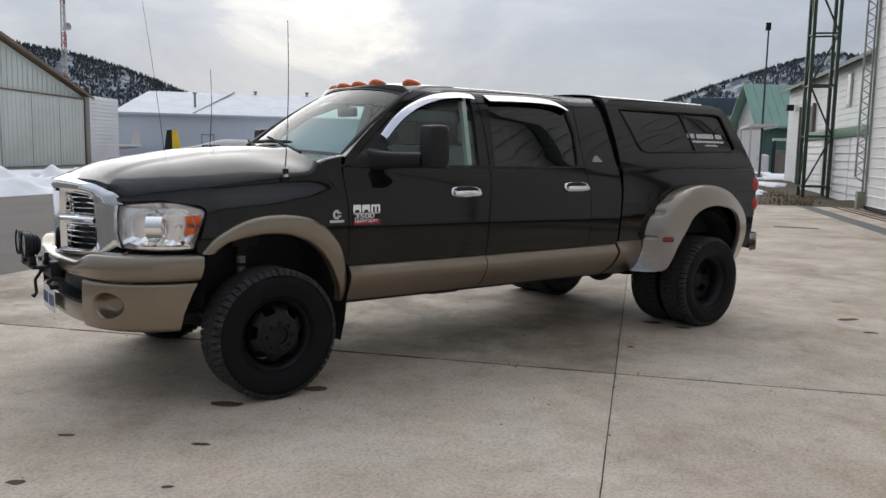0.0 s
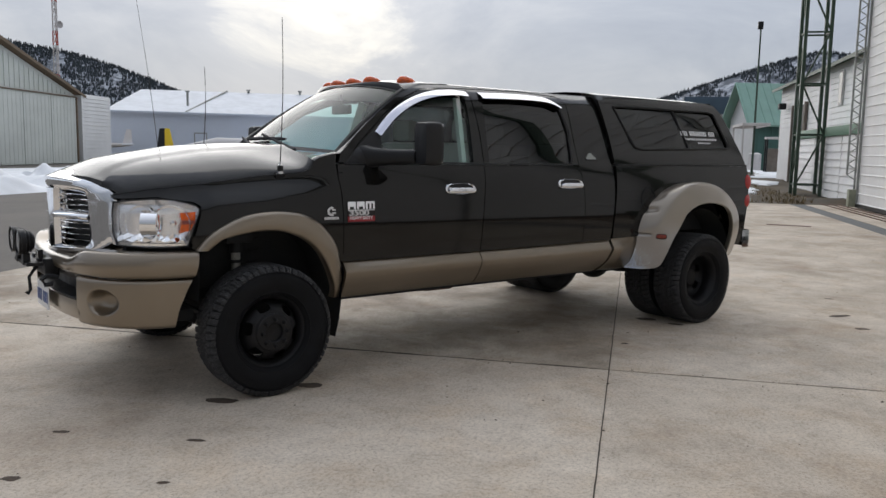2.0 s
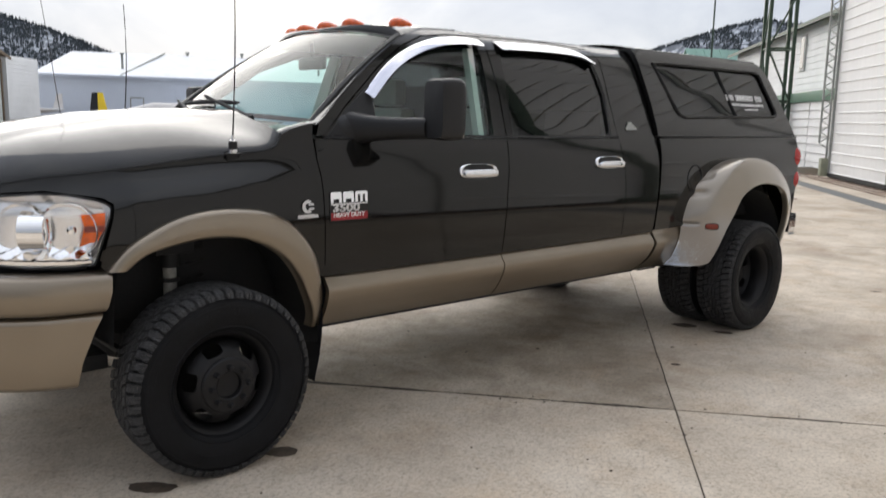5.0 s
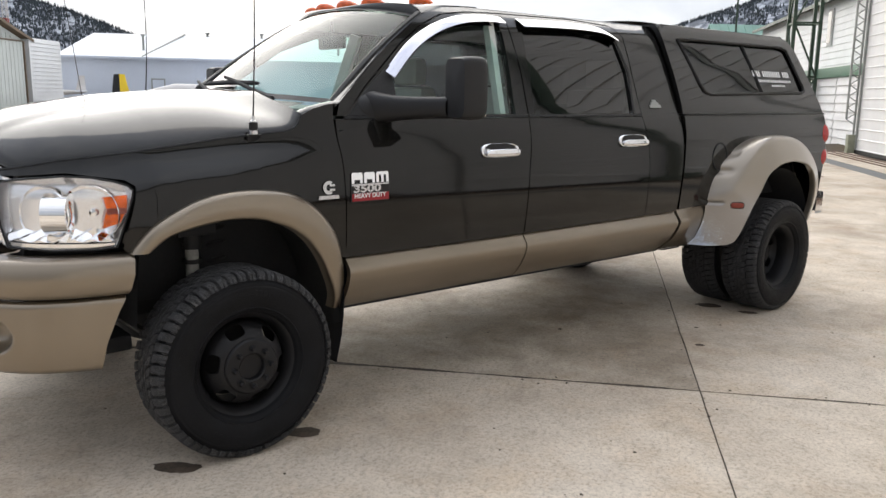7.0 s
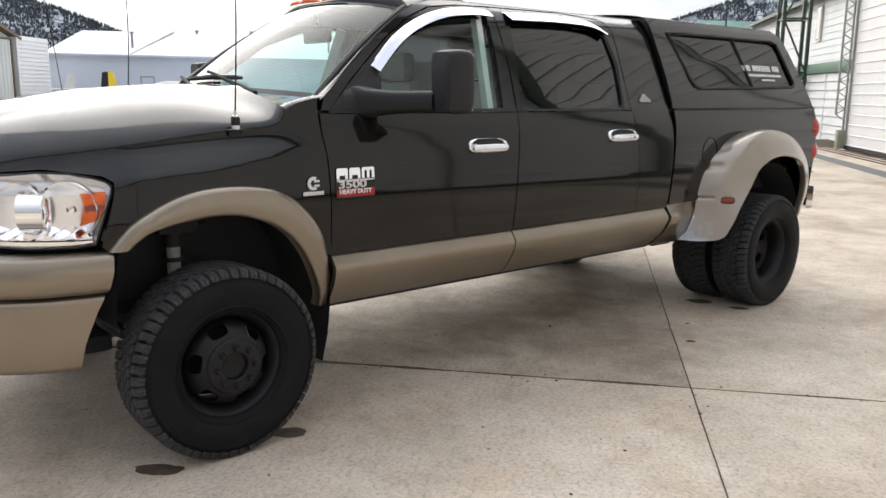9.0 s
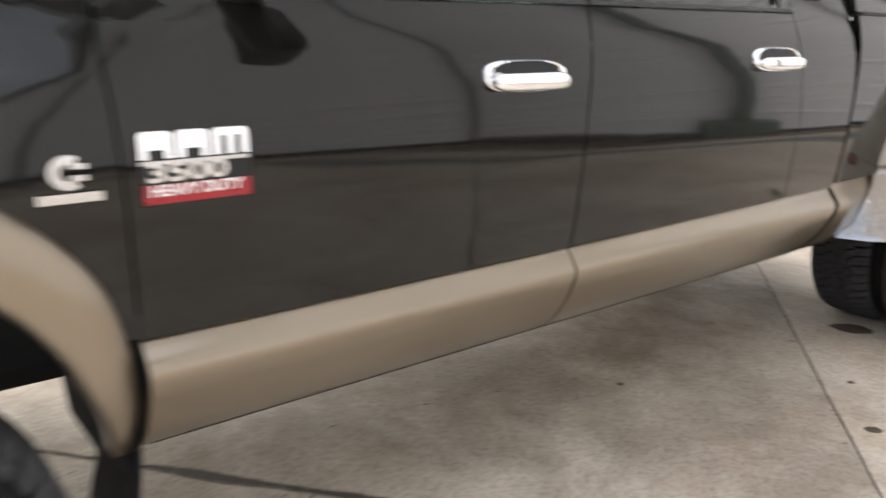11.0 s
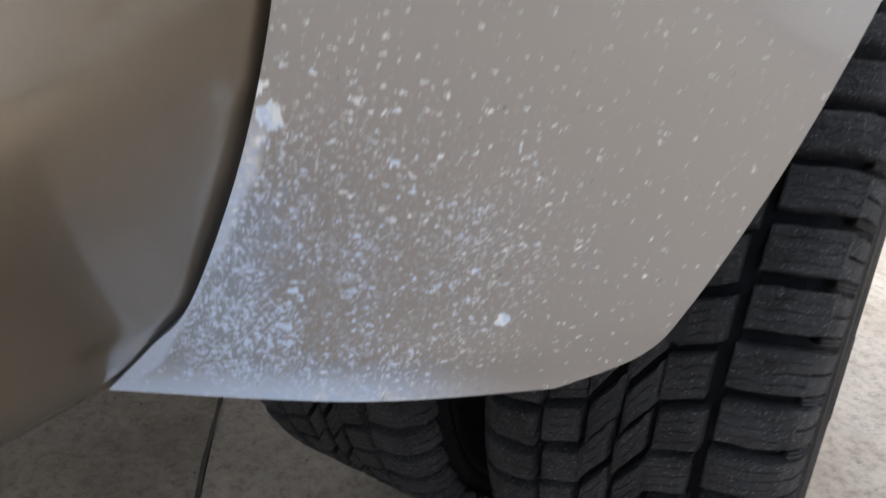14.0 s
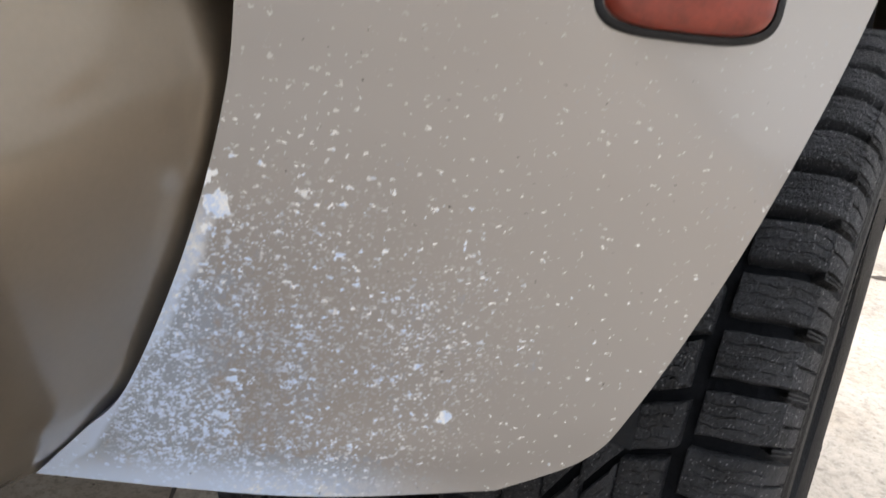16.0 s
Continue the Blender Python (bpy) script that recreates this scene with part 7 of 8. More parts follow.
# parked light aircraft far off: only tails and tops show over the bonnet
air = thing("parked_aircraft", "yellow and black tailed light aircraft", "aircraft", "parked aircraft", m=pose(17.0, 51.5, -0.06, 0, 0, 150))
bm = bmesh.new()
prism(bm, [(-0.6, 1.15), (0.05, 1.2), (0.05, 2.72), (-0.28, 2.70)], 1, -0.05, 0.05)
part("fin", bm, M_YELL, air)
bm = bmesh.new()
prism(bm, [(0.05, 1.15), (0.62, 1.15), (0.40, 2.70), (0.05, 2.72)], 1, -0.045, 0.045)
part("rudder", bm, M_BLACK, air)
bm = bmesh.new()
tube(bm, [(0.4, 0, 1.15), (-1.5, 0, 1.35), (-3.5, 0, 1.55), (-5.2, 0, 1.5), (-6.0, 0, 1.3)], [0.14, 0.3, 0.62, 0.64, 0.4], 14)
part("fuselage", bm, M_MASTW, air)
for k in range(5):
    bm = bmesh.new()
    for q in (-1, 1):
        box(bm, (-2.2 - 0.26 * k, q * (0.40 + 0.04 * k) - 0.03, 1.42), (-2.03 - 0.26 * k, q * (0.40 + 0.04 * k) + 0.03, 1.72))
    part("registration_bar", bm, M_BLACK, air)
bm = bmesh.new()
box(bm, (-0.45, -1.4, 1.12), (0.35, 1.4, 1.18), 0.02)
part("tailplane", bm, M_MASTW, air)
bm = bmesh.new()
box(bm, (-4.6, -4.6, 0.95), (-3.2, 4.6, 1.1), 0.04)
part("wing", bm, M_MASTW, air)
for x, y in ((-4.0, -1.2), (-4.0, 1.2), (0.2, 0.0)):
    bm = bmesh.new()
    bar(bm, (x, y, 0.15), (x, y, 1.0), 0.05, 8)
    bar(bm, (x, y - 0.06, 0.16), (x, y + 0.06, 0.16), 0.16, 14)
    part("undercarriage_leg", bm, M_BLACK, air)
air2 = thing("parked_aircraft", "white high-wing light aircraft covered in snow", "aircraft", "parked aircraft", m=pose(18.3, 74.1, -0.06, 0, 0, -17))
bm = bmesh.new()
tube(bm, [(2.8, 0, 1.5), (0.5, 0, 1.45), (-1.4, 0, 1.55), (-3.2, 0, 1.35), (-4.0, 0, 1.3)], [0.10, 0.30, 0.60, 0.50, 0.25], 14)
part("fuselage", bm, M_MASTW, air2)
bm = bmesh.new()
box(bm, (-2.2, -4.8, 2.15), (-0.8, 4.8, 2.30), 0.05)
part("wing", bm, M_SNOW, air2)
bm = bmesh.new()
prism(bm, [(2.1, 1.45), (3.0, 1.45), (2.95, 2.95), (2.5, 2.95)], 1, -0.05, 0.05)
part("fin", bm, M_MASTW, air2)
bm = bmesh.new()
box(bm, (2.1, -1.5, 1.48), (3.1, 1.5, 1.66), 0.04)
part("tailplane", bm, M_SNOW, air2)
for x, y in ((-2.4, -1.1), (-2.4, 1.1), (-3.8, 0.0)):
    bm = bmesh.new()
    bar(bm, (x, y, 0.16), (x, y * 0.5, 1.2), 0.05, 8)
    bar(bm, (x, y - 0.06, 0.16), (x, y + 0.06, 0.16), 0.16, 14)
    part("undercarriage_leg", bm, M_BLACK, air2)

# ---------------------------------------------------------------- hills with conifers
def ridge(name, table, dist, seed, label, bare):
    azs = np.arange(table[0][0], table[-1][0] + 0.01, 0.25)
    els = np.interp(azs, [t[0] for t in table], [t[1] for t in table])
    rnd = np.random.RandomState(seed)
    rows, tops = [], []
    for k in range(15):
        f = k / 14
        d = dist * (0.72 + 0.28 * f)
        row = []
        for a, e in zip(azs, els):
            bumps = 1 + 0.05 * noise.noise((a * 0.35, f * 4, seed)) * (f < 0.99)
            z = math.tan(radians(max(e * 1.05 + 0.05, 0.0))) * dist * (f**1.15) * bumps
            row.append((d * math.cos(radians(a)), d * math.sin(radians(a)), z - 3.0))
        rows.append(row)
    rows.append([(p[0] * 1.15, p[1] * 1.15, -5.0) for p in rows[-1]])
    bm = bmesh.new()
    surf(bm, rows)
    bmesh.ops.recalc_face_normals(bm, faces=bm.faces[:])
    hill = tagged(part(name, bm, M_HILL, None), label, "hill", kind="structure")
    verts, faces = [], []
    n = 0
    while n < 24000:
        a = rnd.uniform(table[0][0] + 0.3, table[-1][0] - 0.3)
        f = 1 - rnd.uniform(0, 1) ** 1.6
        e = float(np.interp(a, azs, els))
        if e < 0.3:
            n += 1
            continue
        cl = noise.noise((a * 0.8, f * 5, seed + 3.0)) + 0.55 * noise.noise((a * 3, f * 16, seed))
        if cl < bare and f < 0.97:
            n += 1
            continue
        d = dist * (0.72 + 0.28 * f)
        z = math.tan(radians(e * 1.05 + 0.05)) * dist * f**1.15 - 3.0
        h, r = rnd.uniform(5.0, 12), rnd.uniform(1.3, 2.7)
        x, y = d * math.cos(radians(a)), d * math.sin(radians(a))
        i = len(verts)
        for lev, rr in ((0.1, 1.0), (0.55, 0.62)):
            for q in range(5):
                t = 2 * math.pi * q / 5 + a
                verts.append((x + r * rr * math.cos(t), y + r * rr * math.sin(t), z + h * lev))
        verts.append((x, y, z + h))
        for q in range(5):
            faces.append((i + q, i + (q + 1) % 5, i + 5 + (q + 1) % 5, i + 5 + q))
            faces.append((i + 5 + q, i + 5 + (q + 1) % 5, i + 10))
        n += 1
    me = bpy.data.meshes.new("conifer_forest")
    me.from_pydata(verts, [], faces)
    me.materials.append(M_FOREST)
    ob = new("conifer_forest", me)
    tagged(ob, "dark conifer forest on the snowy hillside", "forest", kind="stuff")


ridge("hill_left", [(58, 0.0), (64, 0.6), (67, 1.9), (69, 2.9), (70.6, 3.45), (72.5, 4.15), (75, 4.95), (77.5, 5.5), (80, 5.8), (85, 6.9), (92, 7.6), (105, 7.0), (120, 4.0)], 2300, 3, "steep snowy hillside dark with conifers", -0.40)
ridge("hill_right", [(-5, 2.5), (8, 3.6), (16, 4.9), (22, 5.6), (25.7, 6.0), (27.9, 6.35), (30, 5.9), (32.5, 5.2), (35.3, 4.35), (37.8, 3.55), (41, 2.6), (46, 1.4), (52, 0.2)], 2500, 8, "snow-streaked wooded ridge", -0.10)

# red and white radio mast on the hill's near foot
mast = thing("radio_mast", "red and white lattice radio mast with dish", "mast", m=pose(188.0, 874.0, -1.0))
for k in range(12):
    z0, z1 = 14.0 * k, 14.0 * k + 14.0
    bm = bmesh.new()
    w0, w1 = 6.2 - 0.22 * k, 6.2 - 0.22 * (k + 1)
    cs = [[(w * math.cos(t), w * math.sin(t), z) for t in (0.5, 2.6, 4.7)] for w, z in ((w0 * 0.55, z0), (w1 * 0.55, z1))]
    for i in range(3):
        beam(bm, cs[0][i], cs[1][i], 0.75)
        for h0, h1 in ((0, 0.5), (0.5, 1.0)):
            p = Vector(cs[0][i]).lerp(Vector(cs[1][i]), h0)
            q = Vector(cs[0][(i + 1) % 3]).lerp(Vector(cs[1][(i + 1) % 3]), h1)
            beam(bm, p, q, 0.4)
            beam(bm, q, Vector(cs[0][i]).lerp(Vector(cs[1][i]), h1), 0.4)
    part("mast_section", bm, M_MASTR if k % 3 == 1 or k > 9 else M_MASTW, mast)
bm = bmesh.new()
revolve(bm, [(0, 0.8), (2.5, 0.4), (3.6, -0.5), (3.4, -0.6), (0, 0.5)], 20)
part("dish", bm, M_MASTW, mast, m=pose(3.0, -4.0, 118.0, 0, 0, 20))

# ---------------------------------------------------------------- right side: buildings beyond the verge
gh = thing("green_roof_house", "teal clad house with mint metal roof and white gable", "house", m=pose(74.4, 42.0, 0, 0, 0, -33.2))
bm = bmesh.new()
prism(bm, [(0, 0), (5.7, 0), (5.7, 5.4), (2.85, 8.9), (0, 5.4)], 0, 0.06, 14)
part("wall", bm, M_TEAL, gh)
bm = bmesh.new()
prism(bm, [(0, 0), (5.7, 0), (5.7, 5.4), (2.85, 8.9), (0, 5.4)], 0, 0.0, 0.06)
part("white_gable", bm, M_SIDEW, gh)
for x in np.arange(0.5, 13.5, 0.75):
    bm = bmesh.new()
    box(bm, (x - 0.06, -0.07, 0), (x + 0.06, 0.0, 5.3))
    part("rib", bm, M_TEAL, gh)
for y0, z0 in ((-0.7, 4.55), (6.4, 4.55)):
    bm = bmesh.new()
    prism(bm, [(2.85, 9.05), (2.85, 9.22), (y0, z0 + 0.2), (y0, z0)], 0, -1.0, 14.6)
    part("roof_slope", bm, M_MINT, gh)
for x in np.arange(-0.8, 14.0, 0.9):
    bm = bmesh.new()
    beam(bm, (x, 2.85, 9.26), (x, -0.7, 4.80), 0.06)
    part("roof_seam", bm, M_MINT, gh)
bm = bmesh.new()
box(bm, (4.5, -0.10, 2.6), (6.5, -0.02, 4.0), 0.02)
part("window", bm, M_TINT, gh)
bb = thing("slate_roof_building", "low building with slate-blue roof", "building", m=HM @ pose(134, -7.0, 0))
bm = bmesh.new()
box(bm, (0, -8.2, 0), (20, -0.7, 8.2))
part("wall", bm, M_SIDEW, bb)
bm = bmesh.new()
box(bm, (-0.5, -8.6, 8.2), (20.5, -0.4, 11.0), 0.1)
part("roof_fascia", bm, M_BLUER, bb)
for k in range(3):
    bm = bmesh.new()
    box(bm, (-0.1, -7.8 + 2.4 * k, 3.2), (0, -6.2 + 2.4 * k, 6.2))
    part("window", bm, M_TINT, bb)

lamp_post = thing("street_lamp", "tall dark lamp post with single flood head", "lamp post", m=HM @ pose(53.9, -8.0, 0))
bm = bmesh.new()
bar(bm, (0, 0, -0.1), (0, 0, 10.2), 0.085, 12, 0.05)
part("pole", bm, M_GREEN, lamp_post)
bm = bmesh.new()
box(bm, (-0.16, -0.14, 10.05), (0.16, 0.20, 10.55), 0.04)
part("lamp_head", bm, M_BLACK, lamp_post)
bm = bmesh.new()
bar(bm, (0, 0, -0.1), (0, 0, 0.25), 0.22, 12)
part("base", bm, M_WOOD, lamp_post)

# white bin, tank and rack beside the house
bm = bmesh.new()
bar(bm, (0, 0, 0), (0, 0, 1.7), 0.6, 20)
bar(bm, (0, 0, 1.7), (0, 0, 1.85), 0.6, 20, 0.3)
tagged(part("water_tank", bm, M_MASTW, None, m=HM @ pose(78.0, -11.4, 0.0)), "white plastic tank standing by the house", "tank")
rk = thing("storage_rack", "dark steel rack with white top beside the house", "rack", m=HM @ pose(70.0, -11.2, 0))
for x in (-0.5, 0.5):
    for y in (-1.2, 0.0):
        bm = bmesh.new()
        beam(bm, (x, y, 0), (x, y, 3.0), 0.12)
        part("post", bm, M_BLACK, rk)
bm = bmesh.new()
box(bm, (-0.6, -1.4, 3.0), (0.6, 0.1, 3.2), 0.02)
part("top", bm, M_MASTW, rk)
bm = bmesh.new()
box(bm, (-0.4, -1.1, 0.1), (0.4, -0.1, 2.2), 0.05)
part("crate", bm, M_WOOD, rk)
bm = bmesh.new()
box(bm, (-3.0, -0.9, 3.55), (3.0, 0.9, 3.75), 0.02)
bar(bm, (-2.8, 0.8, 0.0), (-2.8, 0.8, 3.6), 0.06, 8)
bar(bm, (2.8, 0.8, 0.0), (2.8, 0.8, 3.6), 0.06, 8)
tagged(part("shelter_roof", bm, M_MASTW, None, m=HM @ pose(56.0, -8.0, 0)), "flat white shelter roof on thin posts", "shelter")

# white two-storey building behind the tower
wb = thing("white_workshop", "white boarded workshop with green roof edge", "workshop", m=HM)
bm = bmesh.new()
box(bm, (20.0, -22.0, 0), (49.0, -8.86, 5.6))
part("wall", bm, M_SIDEW, wb)
for k in range(21):
    bm = bmesh.new()
    z = 0.27 * k
    prism(bm, [(-8.86, z), (-8.82, z), (-8.845, z + 0.262), (-8.86, z + 0.262)], 0, 20.0, 49.0)
    part("board", bm, M_SIDEW, wb)
bm = bmesh.new()
prism(bm, [(-8.35, 5.5), (-8.35, 5.66), (-15.4, 8.26), (-15.4, 8.1)], 0, 19.5, 49.7)
part("roof_slope", bm, M_GREEN, wb)
bm = bmesh.new()
prism(bm, [(-22.6, 5.5), (-22.6, 5.78), (-15.4, 8.4), (-15.4, 8.1)], 0, 19.5, 49.7)
part("roof_slope", bm, M_GREEN, wb)
# black slab on the wall stands for the shade inside the doorway
dr = bmesh.new()
box(dr, (40.8, -8.84, 0.1), (44.2, -8.74, 4.3))
dr2 = part("door", dr, M_BLACK, wb, "black slab for the shade inside an open doorway")
for u in (40.7, 44.3):
    bm = bmesh.new()
    box(bm, (u - 0.12, -8.80, 0.0), (u + 0.12, -8.66, 4.4))
    part("door_frame", bm, M_WOOD, wb)
for u, z in ((33.5, 3.8),):
    bm = bmesh.new()
    box(bm, (u - 0.36, -8.82, z), (u + 0.36, -8.76, z + 1.5))
    wi = part("window", bm, M_MASTW, wb)
    bm = bmesh.new()
    box(bm, (u - 0.26, -8.76, z + 0.1), (u + 0.26, -8.74, z + 1.4))
    part("pane", bm, M_TINT, wi)
bm = bmesh.new()
box(bm, (46.3, -8.7, 4.3), (46.8, -8.3, 4.65), 0.03)
part("wall_lamp", bm, M_BLACK, wb)
# low front with a green band
lf = thing("low_annex_front", "low white panelled front with a green band", "annex", m=HM)
bm = bmesh.new()
box(bm, (20.9, -8.7, 0.0), (34.0, -7.16, 2.28))
part("wall", bm, M_SIDE, lf)
for k in range(8):
    for u0 in (20.9, 25.3, 29.7):
        bm = bmesh.new()
        z = 0.04 + 0.28 * k
        prism(bm, [(-7.16, z), (-7.08, z), (-7.12, z + 0.262), (-7.16, z + 0.262)], 0, u0, u0 + 4.28)
        part("board", bm, M_SIDE, lf)
bm = bmesh.new()
box(bm, (20.9, -8.7, 2.28), (34.1, -7.02, 2.62), 0.02)
part("green_band", bm, M_GREENF, lf)

# steel tower that carries the end of the door track
tw = thing("steel_tower", "dark green lattice steel tower", "tower", m=HM)
LEG = [(27.7, -6.12), (28.6, -6.12), (28.6, -7.0), (27.7, -7.0)]


def leg_at(i, z):
    cx, cy = 28.15, -6.56
    k = 1.0
    return Vector((cx + (LEG[i][0] - cx) * k, cy + (LEG[i][1] - cy) * k, z))


for i in range(4):
    bm = bmesh.new()
    beam(bm, leg_at(i, -0.05), leg_at(i, 11.5), 0.12)
    part("leg", bm, M_GREEN, tw)
zs = [0.45, 2.35, 4.25, 6.15, 8.05, 9.95]
for z in zs:
    for i in range(4):
        bm = bmesh.new()
        beam(bm, leg_at(i, z), leg_at((i + 1) % 4, z), 0.065)
        part("strut", bm, M_GREEN, tw)
for n, (z0, z1) in enumerate(zip(zs, zs[1:])):
    for i in (0, 3):
        bm = bmesh.new()
        a, b = (i, (i + 1) % 4) if n % 2 else ((i + 1) % 4, i)
        beam(bm, leg_at(a, z0), leg_at(b, z1), 0.06)
        part("brace", bm, M_GREEN, tw)

# ---------------------------------------------------------------- hangar front: tall boarded door leaves on a floor track
hangar = thing("hangar", "tall white hangar with boarded sliding door leaves", "hangar", m=HM)
bm = bmesh.new()
box(bm, (-34.0, -40.0, 0), (20.85, -7.25, 10.4))
part("wall", bm, M_SIDEW, hangar)
bm = bmesh.new()
box(bm, (-34.5, -7.6, 9.2), (29.2, -6.5, 9.9), 0.05)
part("track_beam", bm, M_SIDEW, hangar)
bm = bmesh.new()
beam(bm, (20.9, -6.7, 7.4), (24.5, -6.7, 9.3), 0.2)
part("track_brace", bm, M_GREEN, hangar)
bm = bmesh.new()
prism(bm, [(-6.2, 10.3), (-6.2, 10.7), (-24, 14.5), (-41, 10.7), (-41, 10.3)], 0, -34.6, 21.4)
part("roof", bm, M_LATT, hangar)
BOARD = {}


def board(width):
    if width not in BOARD:
        bm = bmesh.new()
        prism(bm, [(0.0, 0.0), (0.030, 0.0), (0.034, 0.014), (0.010, 0.035), (0.010, 0.283), (0.0, 0.283)], 0, 0.0, width)
        BOARD[width] = mesh_only(bm, M_SIDE, 25)
    return BOARD[width]


LEAVES = [(-6.20, 6.2), (0.05, 5.6), (5.75, 5.8), (11.65, 4.6), (16.30, 4.55), (-12.5, 6.2), (-18.8, 6.2)]
for u0, wd in LEAVES:
    bm = bmesh.new()
    box(bm, (u0, -6.78, 0.10), (u0 + wd, -6.66, 9.2), 0.0)
    leaf = part("door_leaf", bm, M_SIDE, hangar)
    for k in range(32):
        o = new("board", board(wd))
        o.parent = leaf
        o.matrix_basis = pose(u0, -6.66, 0.14 + 0.284 * k)
    bm = bmesh.new()
    box(bm, (u0, -6.70, 0.03), (u0 + wd, -6.60, 0.14))
    part("bottom_rail", bm, M_BLACK, leaf)
    bm = bmesh.new()
    box(bm, (u0 + wd - 0.05, -6.64, 0.14), (u0 + wd + 0.03, -6.59, 9.2))
    part("edge_strip", bm, M_LATT, leaf)
# lattice stiffeners with wheel boxes
for u in (20.95, 11.45):
    st = thing("door_stiffener", "grey lattice stiffener on a wheel box", "door stiffener", "hangar door stiffeners", m=HM @ Matrix.Translation((u, 0, 0)))
    for w in (-6.56, -6.33):
        bm = bmesh.new()
        beam(bm, (0, w, 1.0 if w > -6.5 else 0.5), (0, w, 9.1), 0.05)
        part("chord", bm, M_LATT, st)
    for k in range(25):
        z = 1.0 + 0.32 * k
        bm = bmesh.new()
        beam(bm, (0, -6.56, z - 0.16), (0, -6.33, z), 0.026)
        beam(bm, (0, -6.33, z), (0, -6.56, z + 0.16), 0.026)
        part("lacing", bm, M_LATT, st)
    bm = bmesh.new()
    box(bm, (-0.13, -6.62, 0.04), (0.13, -6.40, 0.56), 0.02)
    part("wheel_box", bm, M_YELLOWB, st, "faded yellow-green wheel box")

# dark steel post on a low block against the leaves
post = thing("steel_post", "dark green steel post on a low block", "post", m=HM @ Matrix.Translation((3.1, 0, 0)))
bm = bmesh.new()
box(bm, (-0.10, -6.56, 0.30), (0.10, -6.40, 9.1), 0.01)
part("shaft", bm, M_GREEN, post)
bm = bmesh.new()
box(bm, (-0.44, -6.58, 0.02), (0.44, -6.34, 0.34), 0.02)
part("block", bm, M_GREEN, post)

# ---------------------------------------------------------------- apron: cast slabs with open joints
apron = thing("concrete_apron", "weathered pale concrete apron cast in large slabs", "concrete apron", kind="structure", m=HM)
tagged(apron, kind="structure")


def slab(u0, u1, w0, w1, material=M_CONC, top=0.0, name="slab", g=0.003):
    bm = bmesh.new()
    gu = g * 2.2
    nu, nw = max(2, int((u1 - u0) / 0.25)), max(2, int((w1 - w0) / 0.25))
    rows = []
    for i in range(nu + 1):
        u = u0 + gu + (u1 - u0 - 2 * gu) * i / nu
        row = []
        for j in range(nw + 1):
            w = w0 + g + (w1 - w0 - 2 * g) * j / nw
            eu = (0.016 * noise.noise((w * 1.1, u0 if i == 0 else u1, 4)) + 0.012 * noise.noise((w * 6, u0 if i == 0 else u1, 4 + i))) * (i in (0, nu))
            ew = 0.006 * noise.noise((u * 1.3, w0, 9)) * (j in (0, nw))
            row.append((u + eu * 0.6, w + ew * 0.6, top))
        rows.append(row)
    surf(bm, rows)
    bmesh.ops.recalc_face_normals(bm, faces=bm.faces[:])
    if sum(f.normal.z for f in bm.faces) < 0:
        bmesh.ops.reverse_faces(bm, faces=bm.faces[:])
    rim = [e for e in bm.edges if len(e.link_faces) == 1]
    for v in bmesh.ops.extrude_edge_only(bm, edges=rim)["geom"]:
        if isinstance(v, bmesh.types.BMVert):
            v.co.z -= 0.05
    return part(name, bm, material, apron)


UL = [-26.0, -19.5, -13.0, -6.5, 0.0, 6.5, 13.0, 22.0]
# slabs past the cross joint are darker: stains and the truck's shade coloured in
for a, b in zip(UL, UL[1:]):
    slab(a, b, 0.0, 6.95, M_CONC if a < 0 else M_CONC_DARK)
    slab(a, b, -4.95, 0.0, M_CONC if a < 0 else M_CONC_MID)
    slab(a, b, -5.42, -4.95, M_STRIP, -0.004, "drain_strip", 0.002)
    slab(a, b, -7.3, -5.42, M_CONC, 0.0, "threshold_slab")
# floor rails of the doors
for w in (-6.00, -6.24, -6.48):
    bm = bmesh.new()
    box(bm, (-30.0, w - 0.03, -0.03), (30.0, w + 0.03, 0.018))
    tagged(part("floor_rail", bm, M_RUST, None, m=HM), "rusty steel door rail set in the concrete", "rail", "door rails")
# dark slot cover in the apron
bm = bmesh.new()
box(bm, (-0.45, -0.10, -0.02), (0.45, 0.10, 0.006), 0.003)
tagged(part("drain_cover", bm, M_RUST, None, m=pose(14.57, 3.96, 0.0, 0, 0, -62)), "long rusty drain cover in the apron", "drain cover")


def blot(x, y, a, b, ang, seed, material=M_OIL, z=0.0012, name="oil_spot", label="dark oily drip stain on the concrete"):
    bm = bmesh.new()
    c = bm.verts.new((0, 0, z + 0.002))
    n = 64
    ring = []
    for k in range(n):
        t = 2 * math.pi * k / n
        q = 0.92 + 0.30 * noise.noise((math.cos(t) * 1.2 + seed, math.sin(t) * 1.2, seed)) + 0.10 * noise.noise((math.cos(t) * 4, math.sin(t) * 4, seed)) + 0.05 * noise.noise((math.cos(t) * 11, math.sin(t) * 11, seed))
        ring.append(bm.verts.new((a * q * math.cos(t), b * q * math.sin(t), z)))
    for k in range(n):
        bm.faces.new((c, ring[k], ring[(k + 1) % n]))
    ob = part(name, bm, material, None, m=pose(x, y, 0, 0, 0, ang))
    return tagged(ob, label, "stain", "drip stains")


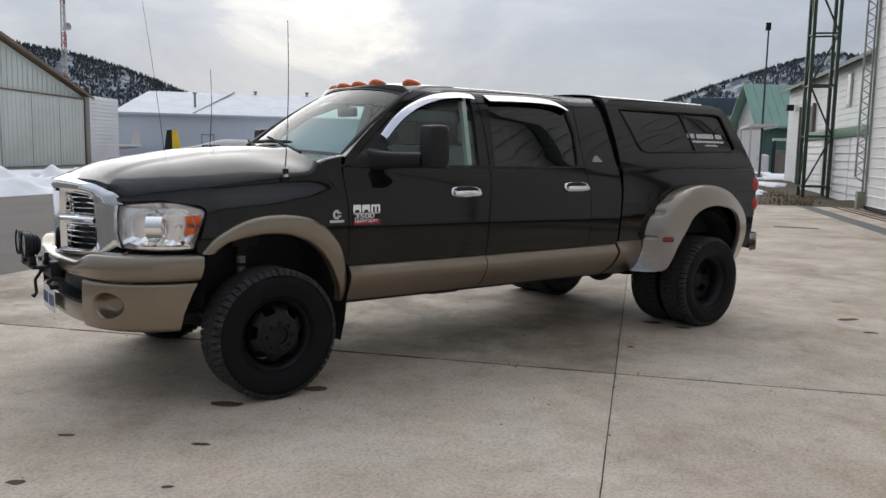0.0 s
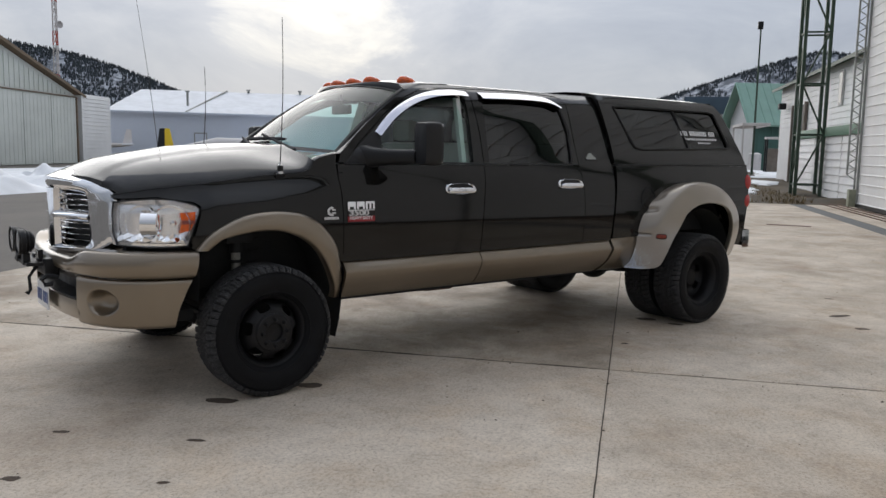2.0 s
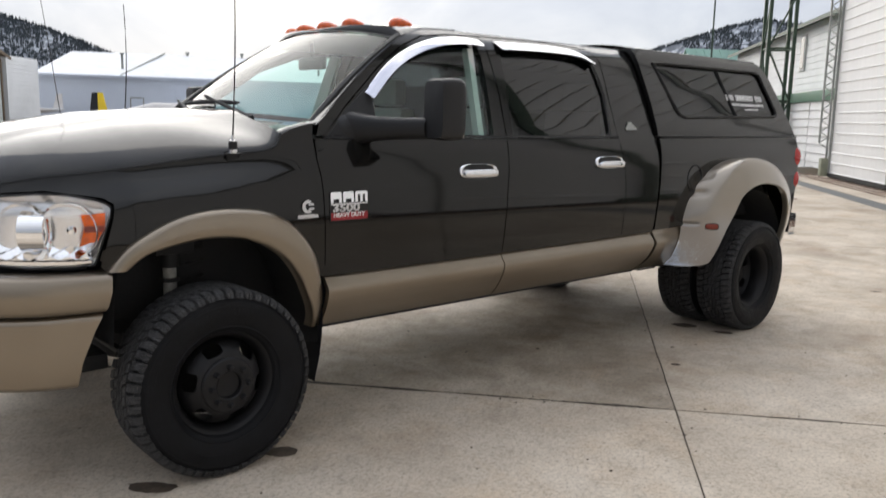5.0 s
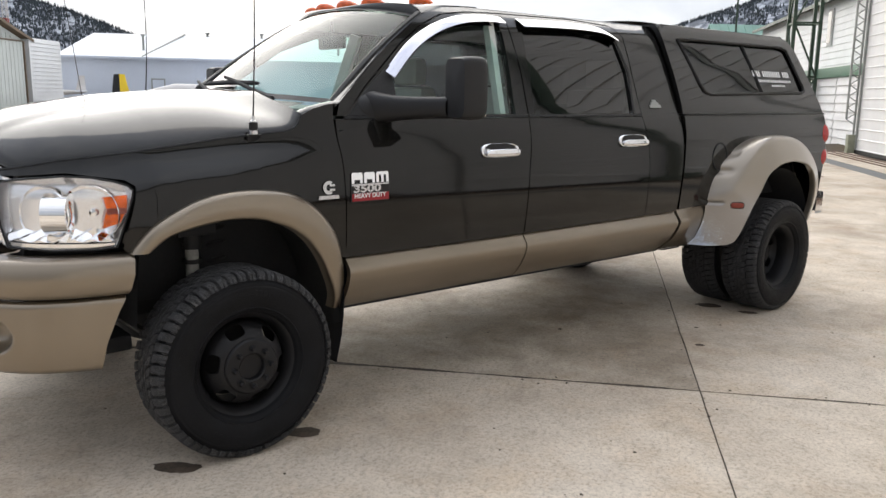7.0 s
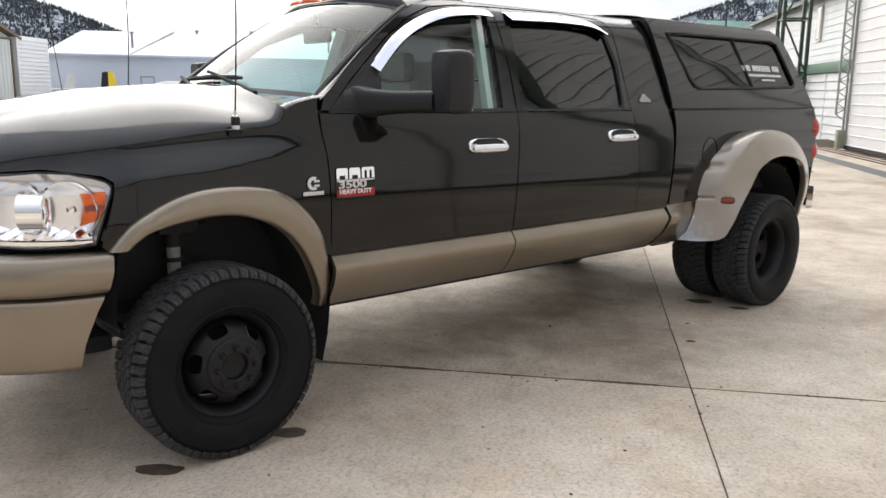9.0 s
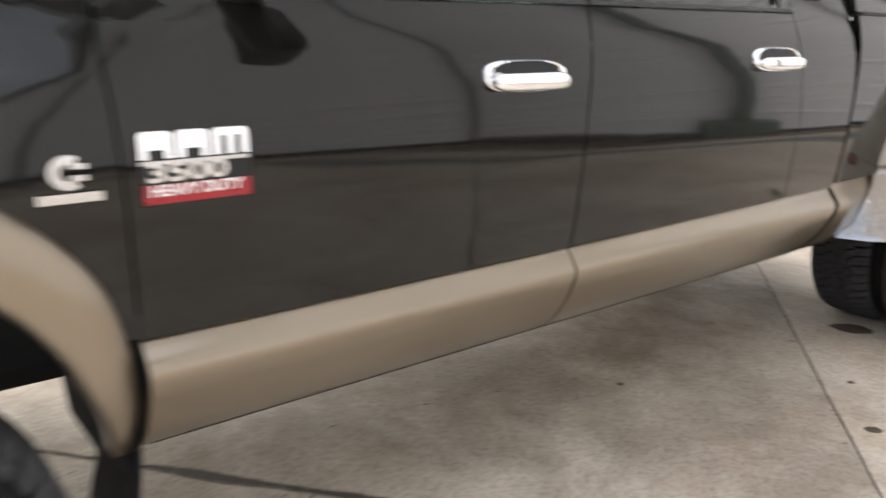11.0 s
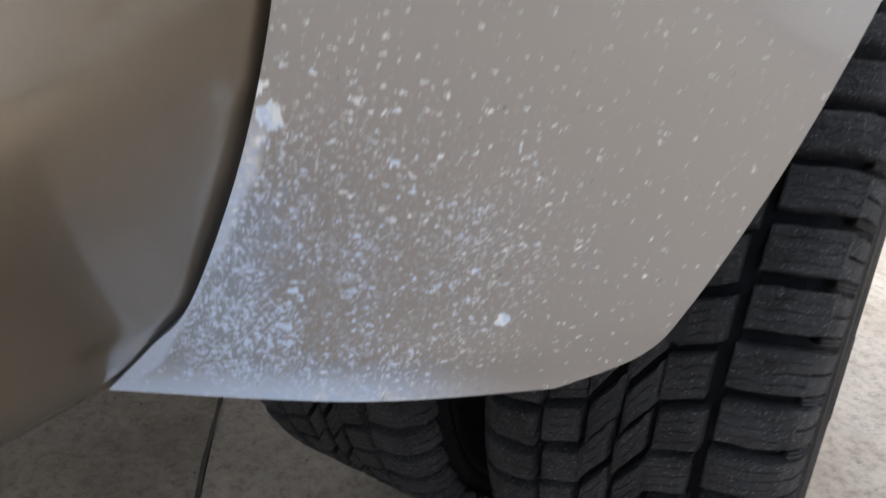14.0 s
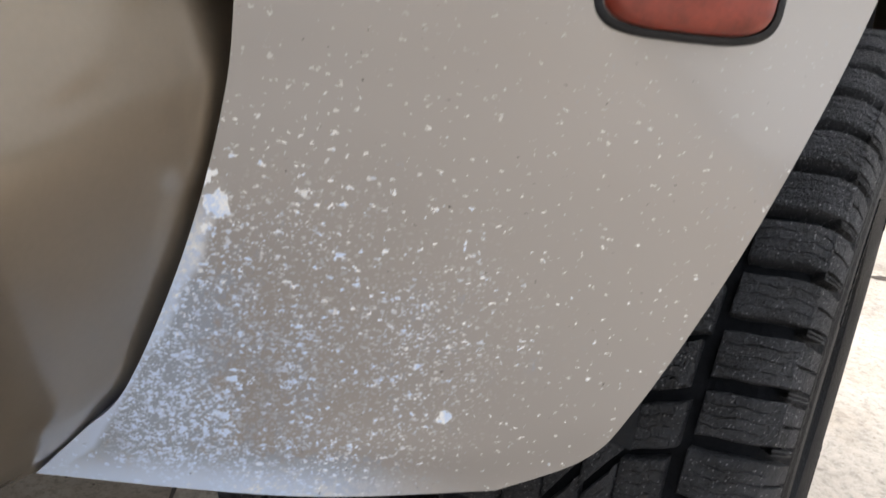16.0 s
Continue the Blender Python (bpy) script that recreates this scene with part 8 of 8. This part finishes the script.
for x, y, a, b, g, sd in ((3.70, -0.83, 0.098, 0.067, -60, 1), (3.745, -1.115, 0.073, 0.039, -58, 2), (-0.378, -0.982, 0.110, 0.052, -42, 3), (0.19, -0.985, 0.10, 0.055, -42, 4), (2.784, -1.344, 0.034, 0.024, -50, 5), (3.11, -1.11, 0.018, 0.014, 0, 6), (-1.265, -1.016, 0.05, 0.022, -40, 7), (6.24, -1.21, 0.05, 0.03, -50, 8), (5.41, -1.745, 0.13, 0.05, -20, 9), (5.0, -2.146, 0.07, 0.04, -50, 10), (-1.583, -1.53, 0.045, 0.03, -40, 11), (-0.741, -1.528, 0.06, 0.02, -40, 13), (-1.05, -1.955, 0.03, 0.018, -40, 14)):
    blot(x, y, a, b, g, sd)
# dirt lying in the slab joints, of uneven width
rnd = random.Random(5)
verts, faces = [], []
for along in (True, False):
    n = 700
    rows_ = []
    for k in range(n):
        t = -6.0 + 18.0 * k / (n - 1) if along else -4.8 + 11.3 * k / (n - 1)
        if along:
            half = 0.0022 + 0.0016 * rnd.random() + 0.002 * abs(noise.noise((t * 3.0, 1.7, 0.0)))
        else:
            half = (0.005 + 0.034 * max(0.0, noise.noise((t * 2.3, 3.1, 0.0)) + 0.12) + 0.006 * rnd.random()) * (1.25 if t > 0.15 else 0.4)
        mid = 0.004 * noise.noise((t * 5.0, 9.1, 0.0))
        a, c = (hp(t, mid - half), hp(t, mid + half)) if along else (hp(mid - half * 0.7, t), hp(mid + half * 0.7, t))
        rows_.append(len(verts))
        verts += [(a[0], a[1], 0.0016), (c[0], c[1], 0.0016)]
    faces += [(p, p + 1, q + 1, q) for p, q in zip(rows_, rows_[1:])]
me = bpy.data.meshes.new("joint_dirt")
me.from_pydata(verts, [], faces)
me.materials.append(M_CRUMB)
tagged(new("joint_dirt", me), "dark dirt and crumbled filler in the slab joints", "dirt", kind="stuff")
# grit and leaf crumbs scattered on the slabs, and fibres of dirt in the joints
rnd = random.Random(11)
verts, faces = [], []
for k in range(1300):
    if k < 1100:
        u, w = rnd.uniform(-5, 11), rnd.uniform(-4.8, 6.5)
    else:
        t = rnd.choice((0, 1))
        u, w = (rnd.uniform(-4, 10), rnd.gauss(0, 0.03)) if t else (rnd.gauss(0, 0.03), rnd.uniform(-4.8, 6.5))
    r = (0.002 + 0.008 * rnd.random() ** 3) * (1.8 if rnd.random() < 0.05 else 1)
    i = len(verts)
    p = hp(u, w)
    for q in range(5):
        t = 2 * math.pi * q / 5 + rnd.random()
        verts.append((p.x + r * rnd.uniform(0.6, 1.5) * math.cos(t), p.y + r * rnd.uniform(0.6, 1.2) * math.sin(t), 0.0005))
    verts.append((p.x, p.y, 0.0005 + r * 0.5))
    for q in range(5):
        faces.append((i + q, i + (q + 1) % 5, i + 5))
me = bpy.data.meshes.new("grit")
me.from_pydata(verts, [], faces)
me.materials.append(M_CRUMB)
tagged(new("grit", me), "dark grit and leaf crumbs strewn on concrete", "grit", kind="stuff")
